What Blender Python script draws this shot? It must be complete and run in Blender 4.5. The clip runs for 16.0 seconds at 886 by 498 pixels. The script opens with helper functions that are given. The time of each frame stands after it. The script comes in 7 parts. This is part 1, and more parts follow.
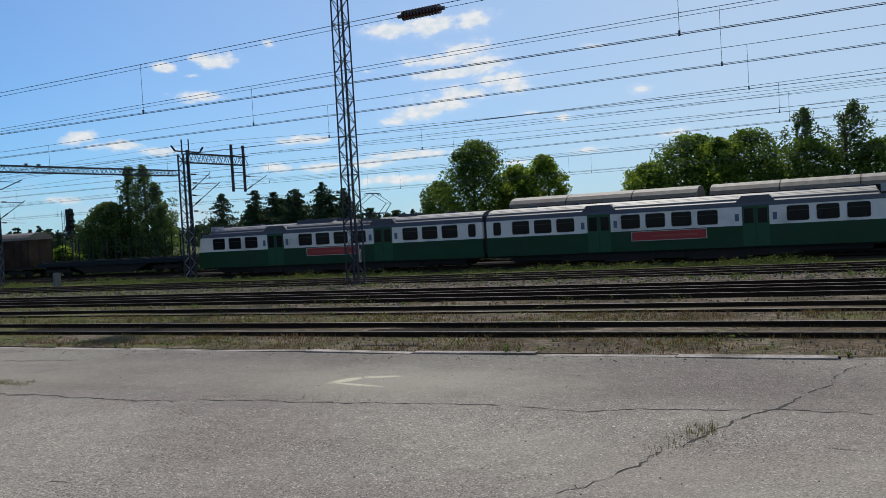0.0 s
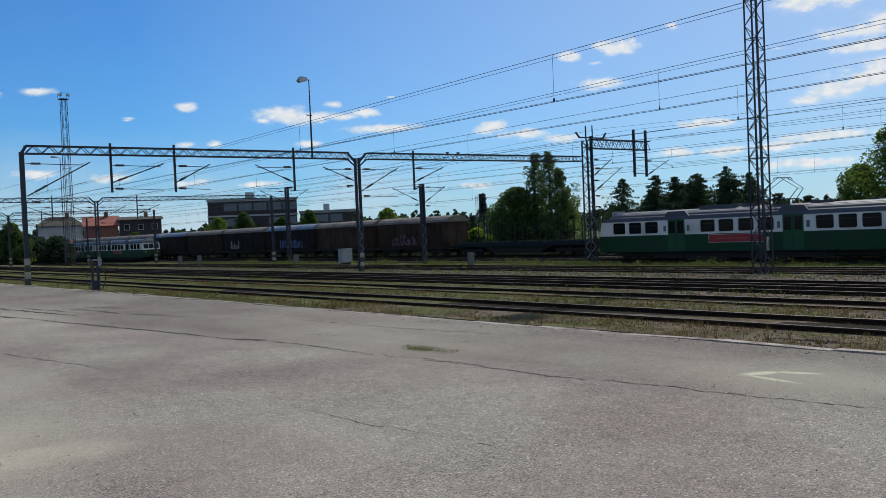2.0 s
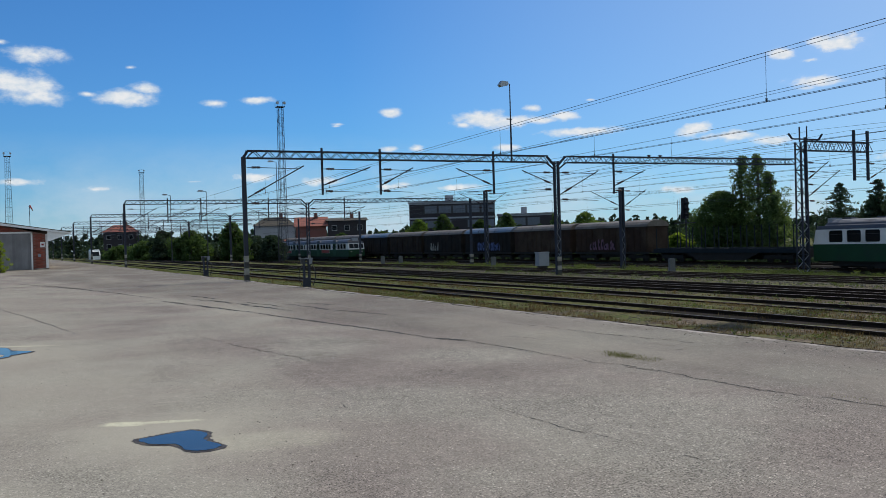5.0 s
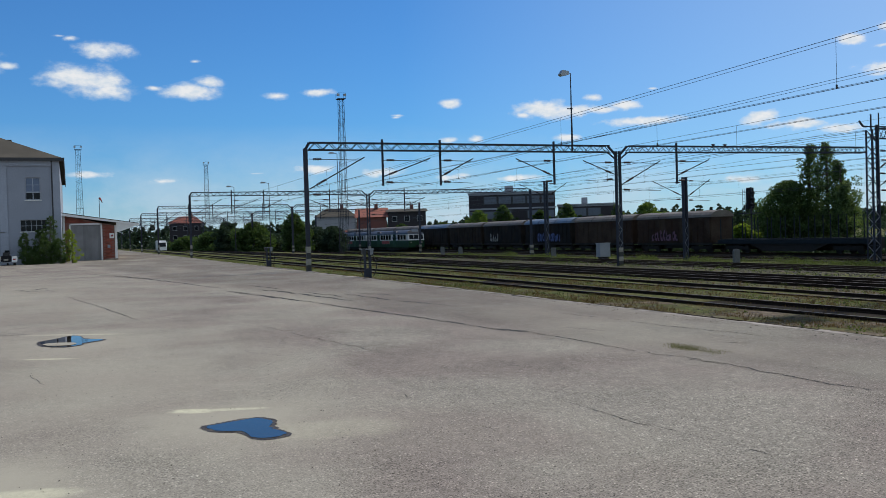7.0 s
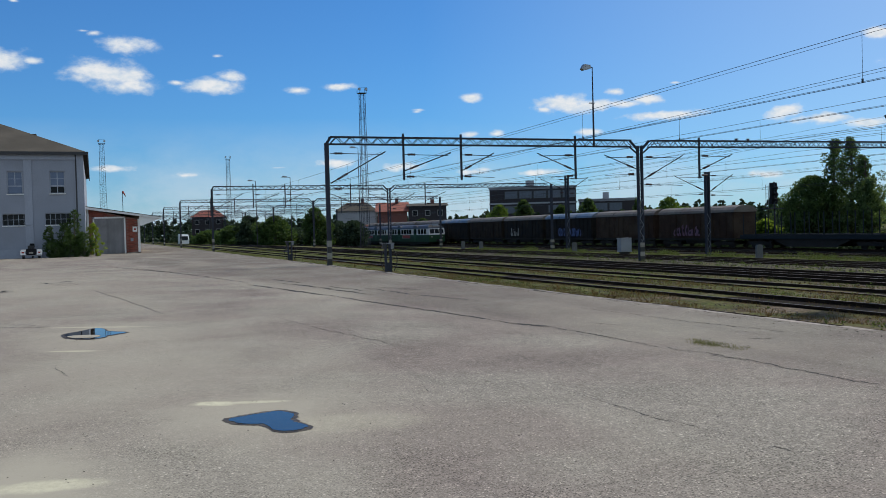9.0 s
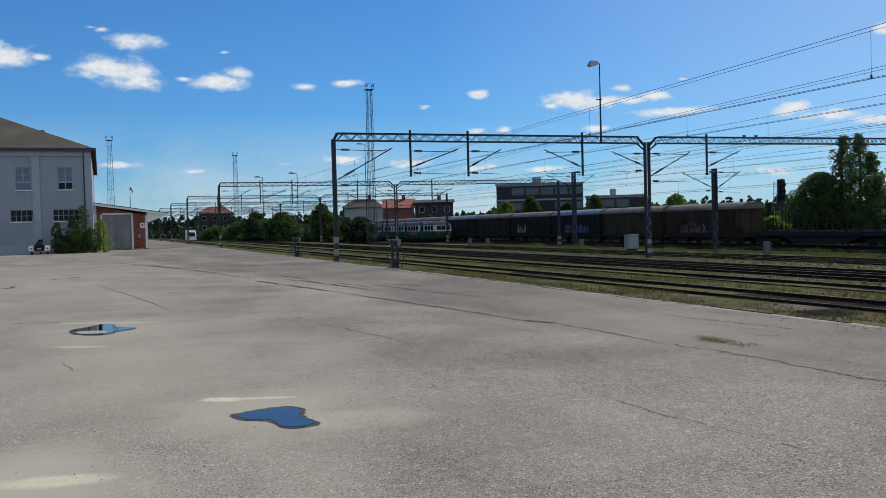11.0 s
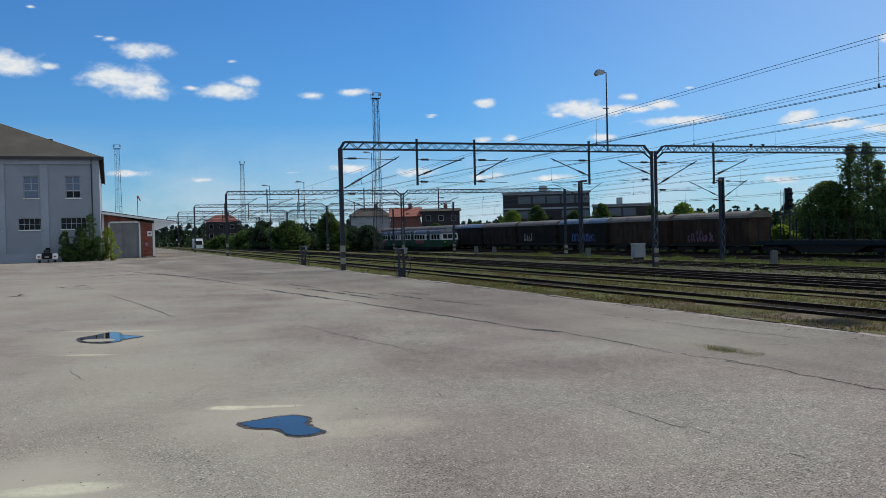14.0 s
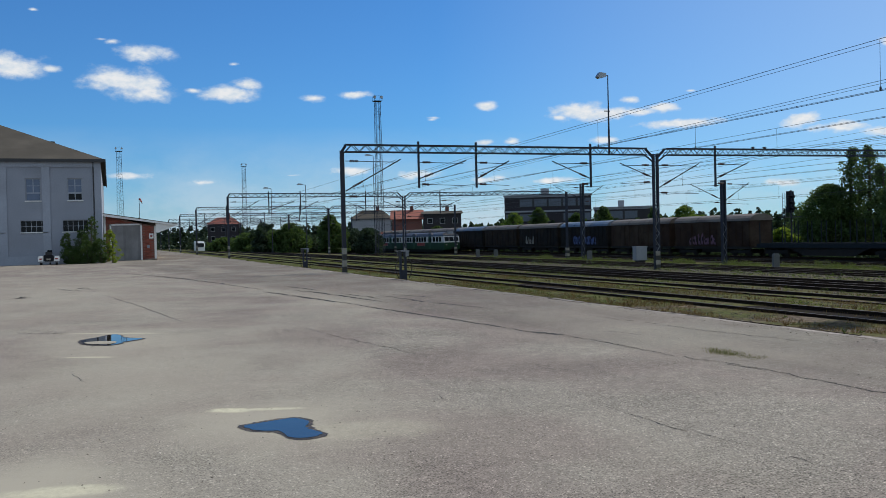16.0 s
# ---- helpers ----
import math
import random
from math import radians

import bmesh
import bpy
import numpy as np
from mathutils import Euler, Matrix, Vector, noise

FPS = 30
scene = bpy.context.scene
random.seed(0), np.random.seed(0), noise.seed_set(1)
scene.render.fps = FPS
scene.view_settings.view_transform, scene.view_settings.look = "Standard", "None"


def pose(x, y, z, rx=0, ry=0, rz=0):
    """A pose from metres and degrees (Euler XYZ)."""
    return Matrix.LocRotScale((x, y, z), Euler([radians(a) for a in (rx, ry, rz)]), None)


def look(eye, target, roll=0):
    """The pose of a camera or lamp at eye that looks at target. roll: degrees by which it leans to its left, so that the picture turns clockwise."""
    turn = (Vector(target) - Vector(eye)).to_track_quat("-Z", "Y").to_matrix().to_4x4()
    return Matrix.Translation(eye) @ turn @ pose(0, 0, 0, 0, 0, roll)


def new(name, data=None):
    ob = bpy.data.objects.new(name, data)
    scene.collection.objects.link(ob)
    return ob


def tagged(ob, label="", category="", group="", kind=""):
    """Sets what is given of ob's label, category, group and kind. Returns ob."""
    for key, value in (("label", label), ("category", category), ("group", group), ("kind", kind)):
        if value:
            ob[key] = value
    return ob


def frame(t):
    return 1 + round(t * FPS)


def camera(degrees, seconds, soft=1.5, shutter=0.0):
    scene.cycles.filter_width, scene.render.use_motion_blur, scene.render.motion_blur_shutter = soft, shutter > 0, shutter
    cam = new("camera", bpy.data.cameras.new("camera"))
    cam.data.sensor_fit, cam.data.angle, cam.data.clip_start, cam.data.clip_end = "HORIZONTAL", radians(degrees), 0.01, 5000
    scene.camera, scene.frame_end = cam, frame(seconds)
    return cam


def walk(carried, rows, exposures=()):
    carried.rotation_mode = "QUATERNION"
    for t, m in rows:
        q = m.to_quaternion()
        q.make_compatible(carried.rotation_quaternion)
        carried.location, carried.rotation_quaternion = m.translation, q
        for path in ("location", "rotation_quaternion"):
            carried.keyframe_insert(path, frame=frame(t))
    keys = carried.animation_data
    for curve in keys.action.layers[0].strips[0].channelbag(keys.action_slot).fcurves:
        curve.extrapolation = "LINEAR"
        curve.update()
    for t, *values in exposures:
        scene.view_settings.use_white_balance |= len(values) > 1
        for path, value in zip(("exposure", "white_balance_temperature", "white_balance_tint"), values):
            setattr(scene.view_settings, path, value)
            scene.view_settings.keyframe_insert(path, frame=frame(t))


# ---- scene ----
cam = camera(51.83, 16.0, soft=0.8)
EYE_H, ARM = 1.94, 0.38


def stand(yaw, pitch, lean):
    """The camera's pose at arm's length from the one who turns with it."""
    a, b = radians(yaw), radians(pitch)
    eye = Vector((ARM * math.sin(a), ARM * math.cos(a), EYE_H))
    way = Vector((math.sin(a) * math.cos(b), math.cos(a) * math.cos(b), math.sin(b)))
    return look(eye, eye + way * 10, -lean)


TURNS = (
    (0, -27.10, -1.53, 3.38),
    (0.5, -35.57, -1.42, 2.71),
    (1, -43.51, -1.18, 2.72),
    (1.5, -48.33, -1.08, 2.49),
    (2, -51.73, -1.18, 2.51),
    (2.5, -54.89, -0.67, 2.38),
    (3, -57.26, -0.56, 2.28),
    (3.5, -59.29, -0.51, 2.12),
    (4, -61.20, -0.38, 1.83),
    (4.5, -62.74, -0.47, 1.68),
    (5, -64.00, -0.52, 1.64),
    (5.2, -64.13, -0.60, 1.65),
    (7.3, -68.10, -1.03, 1.64),
    (8, -68.29, -1.08, 1.57),
    (8.5, -68.66, -1.16, 1.47),
    (9, -69.05, -1.30, 1.51),
    (11.5, -69.54, -1.46, 1.48),
    (12, -69.59, -1.32, 1.56),
    (12.5, -69.63, -1.20, 1.40),
    (13, -69.73, -1.07, 1.33),
    (13.5, -69.77, -1.00, 1.54),
    (14, -69.87, -0.96, 1.40),
    (14.5, -69.97, -0.94, 1.41),
    (15, -69.95, -0.99, 1.48),
    (15.5, -70.02, -0.78, 1.50),
    (16, -69.96, -0.79, 1.35),
)
walk(cam, [(t, stand(y, p, r)) for t, y, p, r in TURNS])

# ---- light ----
SUN_AZ, SUN_EL = -20.0, 47.0  # degrees from +y towards +x, and above the horizon
scene.view_settings.exposure = -0.06
to_sun = Vector((math.sin(radians(SUN_AZ)) * math.cos(radians(SUN_EL)), math.cos(radians(SUN_AZ)) * math.cos(radians(SUN_EL)), math.sin(radians(SUN_EL))))
sun = new("sun", bpy.data.lights.new("sun", "SUN"))
sun.data.energy, sun.data.angle, sun.data.color = 3.8, radians(0.53), (1.0, 0.95, 0.87)
sun.matrix_world = look(to_sun * 200, (0, 0, 0))

world = bpy.data.worlds.new("sky")
scene.world = world
world.use_nodes = True
wn, wl = world.node_tree.nodes, world.node_tree.links
wn.clear()


def wmath(op, a, b=None, c=None):
    n = wn.new("ShaderNodeMath")
    n.operation = op
    for i, v in enumerate((a, b, c)):
        if v is None:
            continue
        if isinstance(v, (int, float)):
            n.inputs[i].default_value = v
        else:
            wl.new(v, n.inputs[i])
    return n.outputs[0]


sky = wn.new("ShaderNodeTexSky")
sky.sky_type, sky.sun_disc = "NISHITA", False
sky.sun_elevation, sky.sun_rotation = radians(SUN_EL), radians(SUN_AZ)
sky.air_density, sky.dust_density, sky.ozone_density = 1.0, 0.2, 3.0
coord = wn.new("ShaderNodeTexCoord")
split = wn.new("ShaderNodeSeparateXYZ")
wl.new(coord.outputs["Generated"], split.inputs[0])
az = wmath("MULTIPLY", wmath("ARCTAN2", split.outputs[0], split.outputs[1]), 180 / math.pi)
el = wmath("MULTIPLY", wmath("ARCSINE", split.outputs[2]), 180 / math.pi)
place = wn.new("ShaderNodeCombineXYZ")
wl.new(az, place.inputs[0])
wl.new(el, place.inputs[1])
cloud_field = None


def cloud(a, e, wide, high):
    """One cumulus cloud: where it stands in the sky, in degrees, and its half sizes."""
    global cloud_field
    sub = wn.new("ShaderNodeVectorMath")
    sub.operation = "SUBTRACT"
    wl.new(place.outputs[0], sub.inputs[0])
    sub.inputs[1].default_value = (a, e, 0)
    mul = wn.new("ShaderNodeVectorMath")
    mul.operation = "MULTIPLY"
    wl.new(sub.outputs[0], mul.inputs[0])
    mul.inputs[1].default_value = (1 / wide, 1 / high, 0)
    ln = wn.new("ShaderNodeVectorMath")
    ln.operation = "LENGTH"
    wl.new(mul.outputs[0], ln.inputs[0])
    d = wmath("SUBTRACT", 1.0 - max(0.0, 0.42 * (1 - high / 0.5)), ln.outputs["Value"])  # small puffs are thin
    cloud_field = d if cloud_field is None else wmath("MAXIMUM", cloud_field, d)


cloud(-29.3, 12.1, 3.10, 0.90)
cloud(-27.1, 12.4, 3.38, 1.14)
cloud(-24.3, 12.5, 2.07, 0.98)
cloud(-28.3, 12.9, 1.59, 0.49)
cloud(-26.9, 10.1, 3.50, 0.74)
cloud(-24.8, 10.6, 2.98, 1.02)
cloud(-23.9, 9.7, 2.47, 1.23)
cloud(-26.2, 9.4, 3.78, 0.65)
cloud(-22.9, 8.7, 3.02, 0.90)
cloud(-22.2, 8.2, 2.07, 0.61)
cloud(-25.3, 8.1, 3.50, 0.82)
cloud(-28.0, 7.2, 3.50, 0.98)
cloud(-29.6, 6.6, 2.07, 0.53)
cloud(-26.5, 7.5, 2.63, 0.98)
cloud(-31.2, 9.7, 0.88, 0.29)
cloud(-40.2, 10.6, 2.31, 0.74)
cloud(-41.2, 10.8, 1.27, 0.49)
cloud(-43.4, 10.3, 1.27, 0.53)
cloud(-41.8, 9.8, 0.80, 0.25)
cloud(-41.5, 8.6, 1.99, 0.61)
cloud(-42.1, 8.2, 1.35, 0.33)
cloud(-37.1, 11.6, 0.80, 0.41)
cloud(-48.4, 6.2, 1.67, 0.61)
cloud(-46.6, 5.8, 2.78, 0.49)
cloud(-44.2, 5.4, 1.79, 0.45)
cloud(-35.3, 5.7, 2.55, 0.49)
cloud(-37.4, 4.1, 2.19, 0.45)
cloud(-34.5, 4.0, 2.39, 0.49)
cloud(-28.8, 4.5, 3.98, 0.53)
cloud(-31.5, 4.1, 2.78, 0.49)
cloud(-29.6, 3.0, 4.38, 0.49)
cloud(-22.7, 3.6, 2.15, 0.41)
cloud(-16.9, 10.3, 1.35, 0.37)
cloud(-14.3, 7.5, 0.95, 0.53)
cloud(-19.2, 6.2, 1.11, 0.41)
cloud(-21.1, 6.6, 1.19, 0.29)
cloud(-17.8, 4.1, 2.19, 0.37)
cloud(-12.6, 4.7, 1.51, 0.45)
cloud(-49.5, 2.7, 2.39, 0.41)
cloud(-61.3, 7.5, 2.47, 0.78)
cloud(-59.8, 7.3, 2.39, 0.57)
cloud(-62.5, 7.2, 1.11, 0.33)
cloud(-56.4, 7.5, 1.51, 0.45)
cloud(-57.5, 7.3, 2.39, 0.37)
cloud(-54.9, 6.5, 3.50, 0.45)
cloud(-59.8, 5.7, 1.27, 0.41)
cloud(-58.2, 8.1, 1.03, 0.37)
cloud(-75.4, 8.9, 1.51, 0.33)
cloud(-67.0, 8.1, 0.99, 0.33)
cloud(-70.4, 7.4, 0.72, 0.16)
cloud(-54.6, 8.4, 0.56, 0.16)
cloud(-65.5, 5.8, 0.88, 0.33)
cloud(-67.1, 5.8, 0.95, 0.29)
cloud(-66.9, 3.5, 1.79, 0.37)
cloud(-63.2, 3.3, 1.99, 0.33)
cloud(-71.4, 3.9, 1.59, 0.37)
cloud(-48.3, 6.3, 1.59, 0.57)
cloud(-46.3, 5.7, 2.78, 0.37)
cloud(-44.0, 5.4, 1.91, 0.37)
cloud(-87.7, 11.2, 1.83, 0.61)
cloud(-89.2, 9.6, 2.63, 0.90)
cloud(-87.7, 8.9, 2.15, 0.61)
cloud(-90.2, 9.7, 1.51, 0.57)
cloud(-88.4, 9.3, 2.55, 0.90)
cloud(-82.8, 8.9, 2.15, 0.65)
cloud(-81.8, 9.5, 1.19, 0.45)
cloud(-77.8, 8.7, 1.15, 0.33)
cloud(-75.5, 8.9, 1.23, 0.33)
cloud(-85.0, 9.1, 0.80, 0.25)
cloud(-88.9, 4.0, 1.99, 0.33)
cloud(-84.6, 3.6, 1.75, 0.33)
cloud(-70.5, 7.3, 0.52, 0.16)
cloud(-66.9, 8.0, 0.99, 0.37)
cloud(-65.4, 5.9, 0.72, 0.33)
cloud(-75.6, 4.2, 1.99, 0.41)
cloud(-71.4, 3.9, 1.59, 0.49)
cloud(-66.4, 3.6, 1.35, 0.33)
cloud(-63.1, 3.3, 2.63, 0.33)
cloud(-79.3, 4.0, 1.19, 0.16)
cloud(-82.6, 10.7, 0.56, 0.20)
cloud(-94.8, 10.1, 2.15, 0.82)
cloud(-95.4, 10.4, 1.27, 0.65)
cloud(-93.0, 10.1, 0.80, 0.33)
cloud(-93.8, 13.3, 0.52, 0.16)
cloud(-89.6, 11.8, 0.64, 0.25)
cloud(-90.2, 11.9, 0.80, 0.16)
puff = wn.new("ShaderNodeTexNoise")
puff.inputs["Scale"].default_value, puff.inputs["Detail"].default_value, puff.inputs["Roughness"].default_value = 0.75, 8, 0.58
squash = wn.new("ShaderNodeVectorMath")
squash.operation = "MULTIPLY"
wl.new(place.outputs[0], squash.inputs[0])
squash.inputs[1].default_value = (1, 1.7, 1)
wl.new(squash.outputs[0], puff.inputs["Vector"])
wisp = wn.new("ShaderNodeTexNoise")
wisp.inputs["Scale"].default_value, wisp.inputs["Detail"].default_value, wisp.inputs["Roughness"].default_value = 0.11, 8, 0.62
wl.new(squash.outputs[0], wisp.inputs["Vector"])
body = wmath("ADD", wmath("MAXIMUM", cloud_field, -1.0), wmath("MULTIPLY", wmath("SUBTRACT", puff.outputs["Fac"], 0.5), 1.6))
edge = wn.new("ShaderNodeMapRange")
edge.interpolation_type = "SMOOTHSTEP"
for key, value in (("From Min", -0.02), ("From Max", 0.8), ("To Min", 0.0), ("To Max", 0.97)):
    edge.inputs[key].default_value = value
wl.new(body, edge.inputs["Value"])
low = wn.new("ShaderNodeMapRange")  # thin, pale veil towards the horizon
for key, value in (("From Min", 7.0), ("From Max", 0.5), ("To Min", 0.0), ("To Max", 0.9)):
    low.inputs[key].default_value = value
wl.new(el, low.inputs["Value"])
thin = wn.new("ShaderNodeMapRange")
for key, value in (("From Min", 0.3), ("From Max", 0.62), ("To Min", 0.0), ("To Max", 0.95)):
    thin.inputs[key].default_value = value
wl.new(wisp.outputs["Fac"], thin.inputs["Value"])
sunward = wn.new("ShaderNodeMapRange")  # hazier towards the sun
for key, value in (("From Min", -70.0), ("From Max", -10.0), ("To Min", 0.0), ("To Max", 0.72)):
    sunward.inputs[key].default_value = value
wl.new(az, sunward.inputs["Value"])
veil = wmath("MAXIMUM", wmath("MULTIPLY", thin.outputs[0], low.outputs[0]), sunward.outputs[0])
cover = wmath("MAXIMUM", edge.outputs[0], veil)
white = wn.new("ShaderNodeMix")
white.data_type = "RGBA"
white.inputs["A"].default_value = (6.7, 8.0, 9.2, 1)
white.inputs["B"].default_value = (9.9, 10.0, 10.1, 1)
billow = wn.new("ShaderNodeTexNoise")
billow.inputs["Scale"].default_value, billow.inputs["Detail"].default_value = 1.6, 6
wl.new(squash.outputs[0], billow.inputs["Vector"])
lit = wn.new("ShaderNodeMapRange")
for key, value in (("From Min", 0.36), ("From Max", 0.6), ("To Min", 0.35), ("To Max", 1.0)):
    lit.inputs[key].default_value = value
wl.new(billow.outputs["Fac"], lit.inputs["Value"])
wl.new(wmath("MULTIPLY", edge.outputs[0], lit.outputs[0]), white.inputs["Factor"])
mixc = wn.new("ShaderNodeMix")
mixc.data_type = "RGBA"
wl.new(cover, mixc.inputs["Factor"])
tone = wn.new("ShaderNodeVectorMath")  # a clear northern summer sky, deeper blue than the model's
tone.operation = "MULTIPLY"
wl.new(sky.outputs[0], tone.inputs[0])
tone.inputs[1].default_value = (0.385, 0.82, 1.27)
wl.new(tone.outputs[0], mixc.inputs["A"])
wl.new(white.outputs["Result"], mixc.inputs["B"])
back = wn.new("ShaderNodeBackground")
back.inputs["Strength"].default_value = 0.088
wl.new(mixc.outputs["Result"], back.inputs["Color"])
wout = wn.new("ShaderNodeOutputWorld")
wl.new(back.outputs[0], wout.inputs[0])

# ---- materials ----


def material(name, colour, rough=0.7, metal=0.0, vary=0.25, scale=1.5, grain=12.0, bump=0.0, stain=None, stain_at=0.55, random_part=0.0, spec=0.5):
    """A surface with two scales of variation, an optional second colour in blotches, and fine relief."""
    m = bpy.data.materials.new(name)
    m.use_nodes = True
    nt = m.node_tree
    nodes, links = nt.nodes, nt.links
    bsdf = nodes["Principled BSDF"]
    geo = nodes.new("ShaderNodeNewGeometry")
    big, fine = nodes.new("ShaderNodeTexNoise"), nodes.new("ShaderNodeTexNoise")
    big.inputs["Scale"].default_value, big.inputs["Detail"].default_value = scale, 6
    fine.inputs["Scale"].default_value, fine.inputs["Detail"].default_value = grain, 4
    for n in (big, fine):
        links.new(geo.outputs["Position"], n.inputs["Vector"])
    add = nodes.new("ShaderNodeMath")
    add.operation = "ADD"
    links.new(big.outputs["Fac"], add.inputs[0])
    links.new(fine.outputs["Fac"], add.inputs[1])
    ramp = nodes.new("ShaderNodeMapRange")
    for key, value in (("From Min", 0.6), ("From Max", 1.4), ("To Min", 1 - vary), ("To Max", 1 + vary)):
        ramp.inputs[key].default_value = value
    links.new(add.outputs[0], ramp.inputs["Value"])
    factor = ramp.outputs[0]
    if random_part:
        info = nodes.new("ShaderNodeObjectInfo")
        rr = nodes.new("ShaderNodeMapRange")
        rr.inputs["To Min"].default_value, rr.inputs["To Max"].default_value = 1 - random_part, 1 + random_part
        links.new(info.outputs["Random"], rr.inputs["Value"])
        mm = nodes.new("ShaderNodeMath")
        mm.operation = "MULTIPLY"
        links.new(factor, mm.inputs[0])
        links.new(rr.outputs[0], mm.inputs[1])
        factor = mm.outputs[0]
    base = nodes.new("ShaderNodeMix")
    base.data_type = "RGBA"
    base.inputs["A"].default_value = (*colour, 1)
    base.inputs["B"].default_value = (*(stain or colour), 1)
    blot = nodes.new("ShaderNodeTexNoise")
    blot.inputs["Scale"].default_value, blot.inputs["Detail"].default_value = scale * 0.6, 8
    links.new(geo.outputs["Position"], blot.inputs["Vector"])
    br = nodes.new("ShaderNodeMapRange")
    br.inputs["From Min"].default_value, br.inputs["From Max"].default_value = stain_at - 0.06, stain_at + 0.08
    links.new(blot.outputs["Fac"], br.inputs["Value"])
    links.new(br.outputs[0], base.inputs["Factor"])
    tint = nodes.new("ShaderNodeVectorMath")
    tint.operation = "SCALE"
    links.new(base.outputs["Result"], tint.inputs[0])
    links.new(factor, tint.inputs["Scale"])
    links.new(tint.outputs[0], bsdf.inputs["Base Color"])
    bsdf.inputs["Roughness"].default_value = rough
    bsdf.inputs["Metallic"].default_value = metal
    bsdf.inputs["Specular IOR Level"].default_value = spec
    if bump:
        b = nodes.new("ShaderNodeBump")
        b.inputs["Strength"].default_value, b.inputs["Distance"].default_value = bump, 0.02
        links.new(fine.outputs["Fac"], b.inputs["Height"])
        links.new(b.outputs[0], bsdf.inputs["Normal"])
    return m


def leaf_material(name, colour, through_colour, amount=0.4):
    m = bpy.data.materials.new(name)
    m.use_nodes = True
    nodes, links = m.node_tree.nodes, m.node_tree.links
    bsdf = nodes["Principled BSDF"]
    geo = nodes.new("ShaderNodeNewGeometry")
    rr = nodes.new("ShaderNodeMapRange")
    rr.inputs["To Min"].default_value, rr.inputs["To Max"].default_value = 0.55, 1.4
    links.new(geo.outputs["Random Per Island"], rr.inputs["Value"])
    sc = nodes.new("ShaderNodeVectorMath")
    sc.operation = "SCALE"
    sc.inputs[0].default_value = colour
    links.new(rr.outputs[0], sc.inputs["Scale"])
    links.new(sc.outputs[0], bsdf.inputs["Base Color"])
    bsdf.inputs["Roughness"].default_value = 0.7
    bsdf.inputs["Specular IOR Level"].default_value = 0.1
    tr = nodes.new("ShaderNodeBsdfTranslucent")
    sc2 = nodes.new("ShaderNodeVectorMath")
    sc2.operation = "SCALE"
    sc2.inputs[0].default_value = through_colour
    links.new(rr.outputs[0], sc2.inputs["Scale"])
    links.new(sc2.outputs[0], tr.inputs["Color"])
    mix = nodes.new("ShaderNodeMixShader")
    mix.inputs[0].default_value = amount
    links.new(bsdf.outputs[0], mix.inputs[1])
    links.new(tr.outputs[0], mix.inputs[2])
    links.new(mix.outputs[0], nodes["Material Output"].inputs["Surface"])
    return m


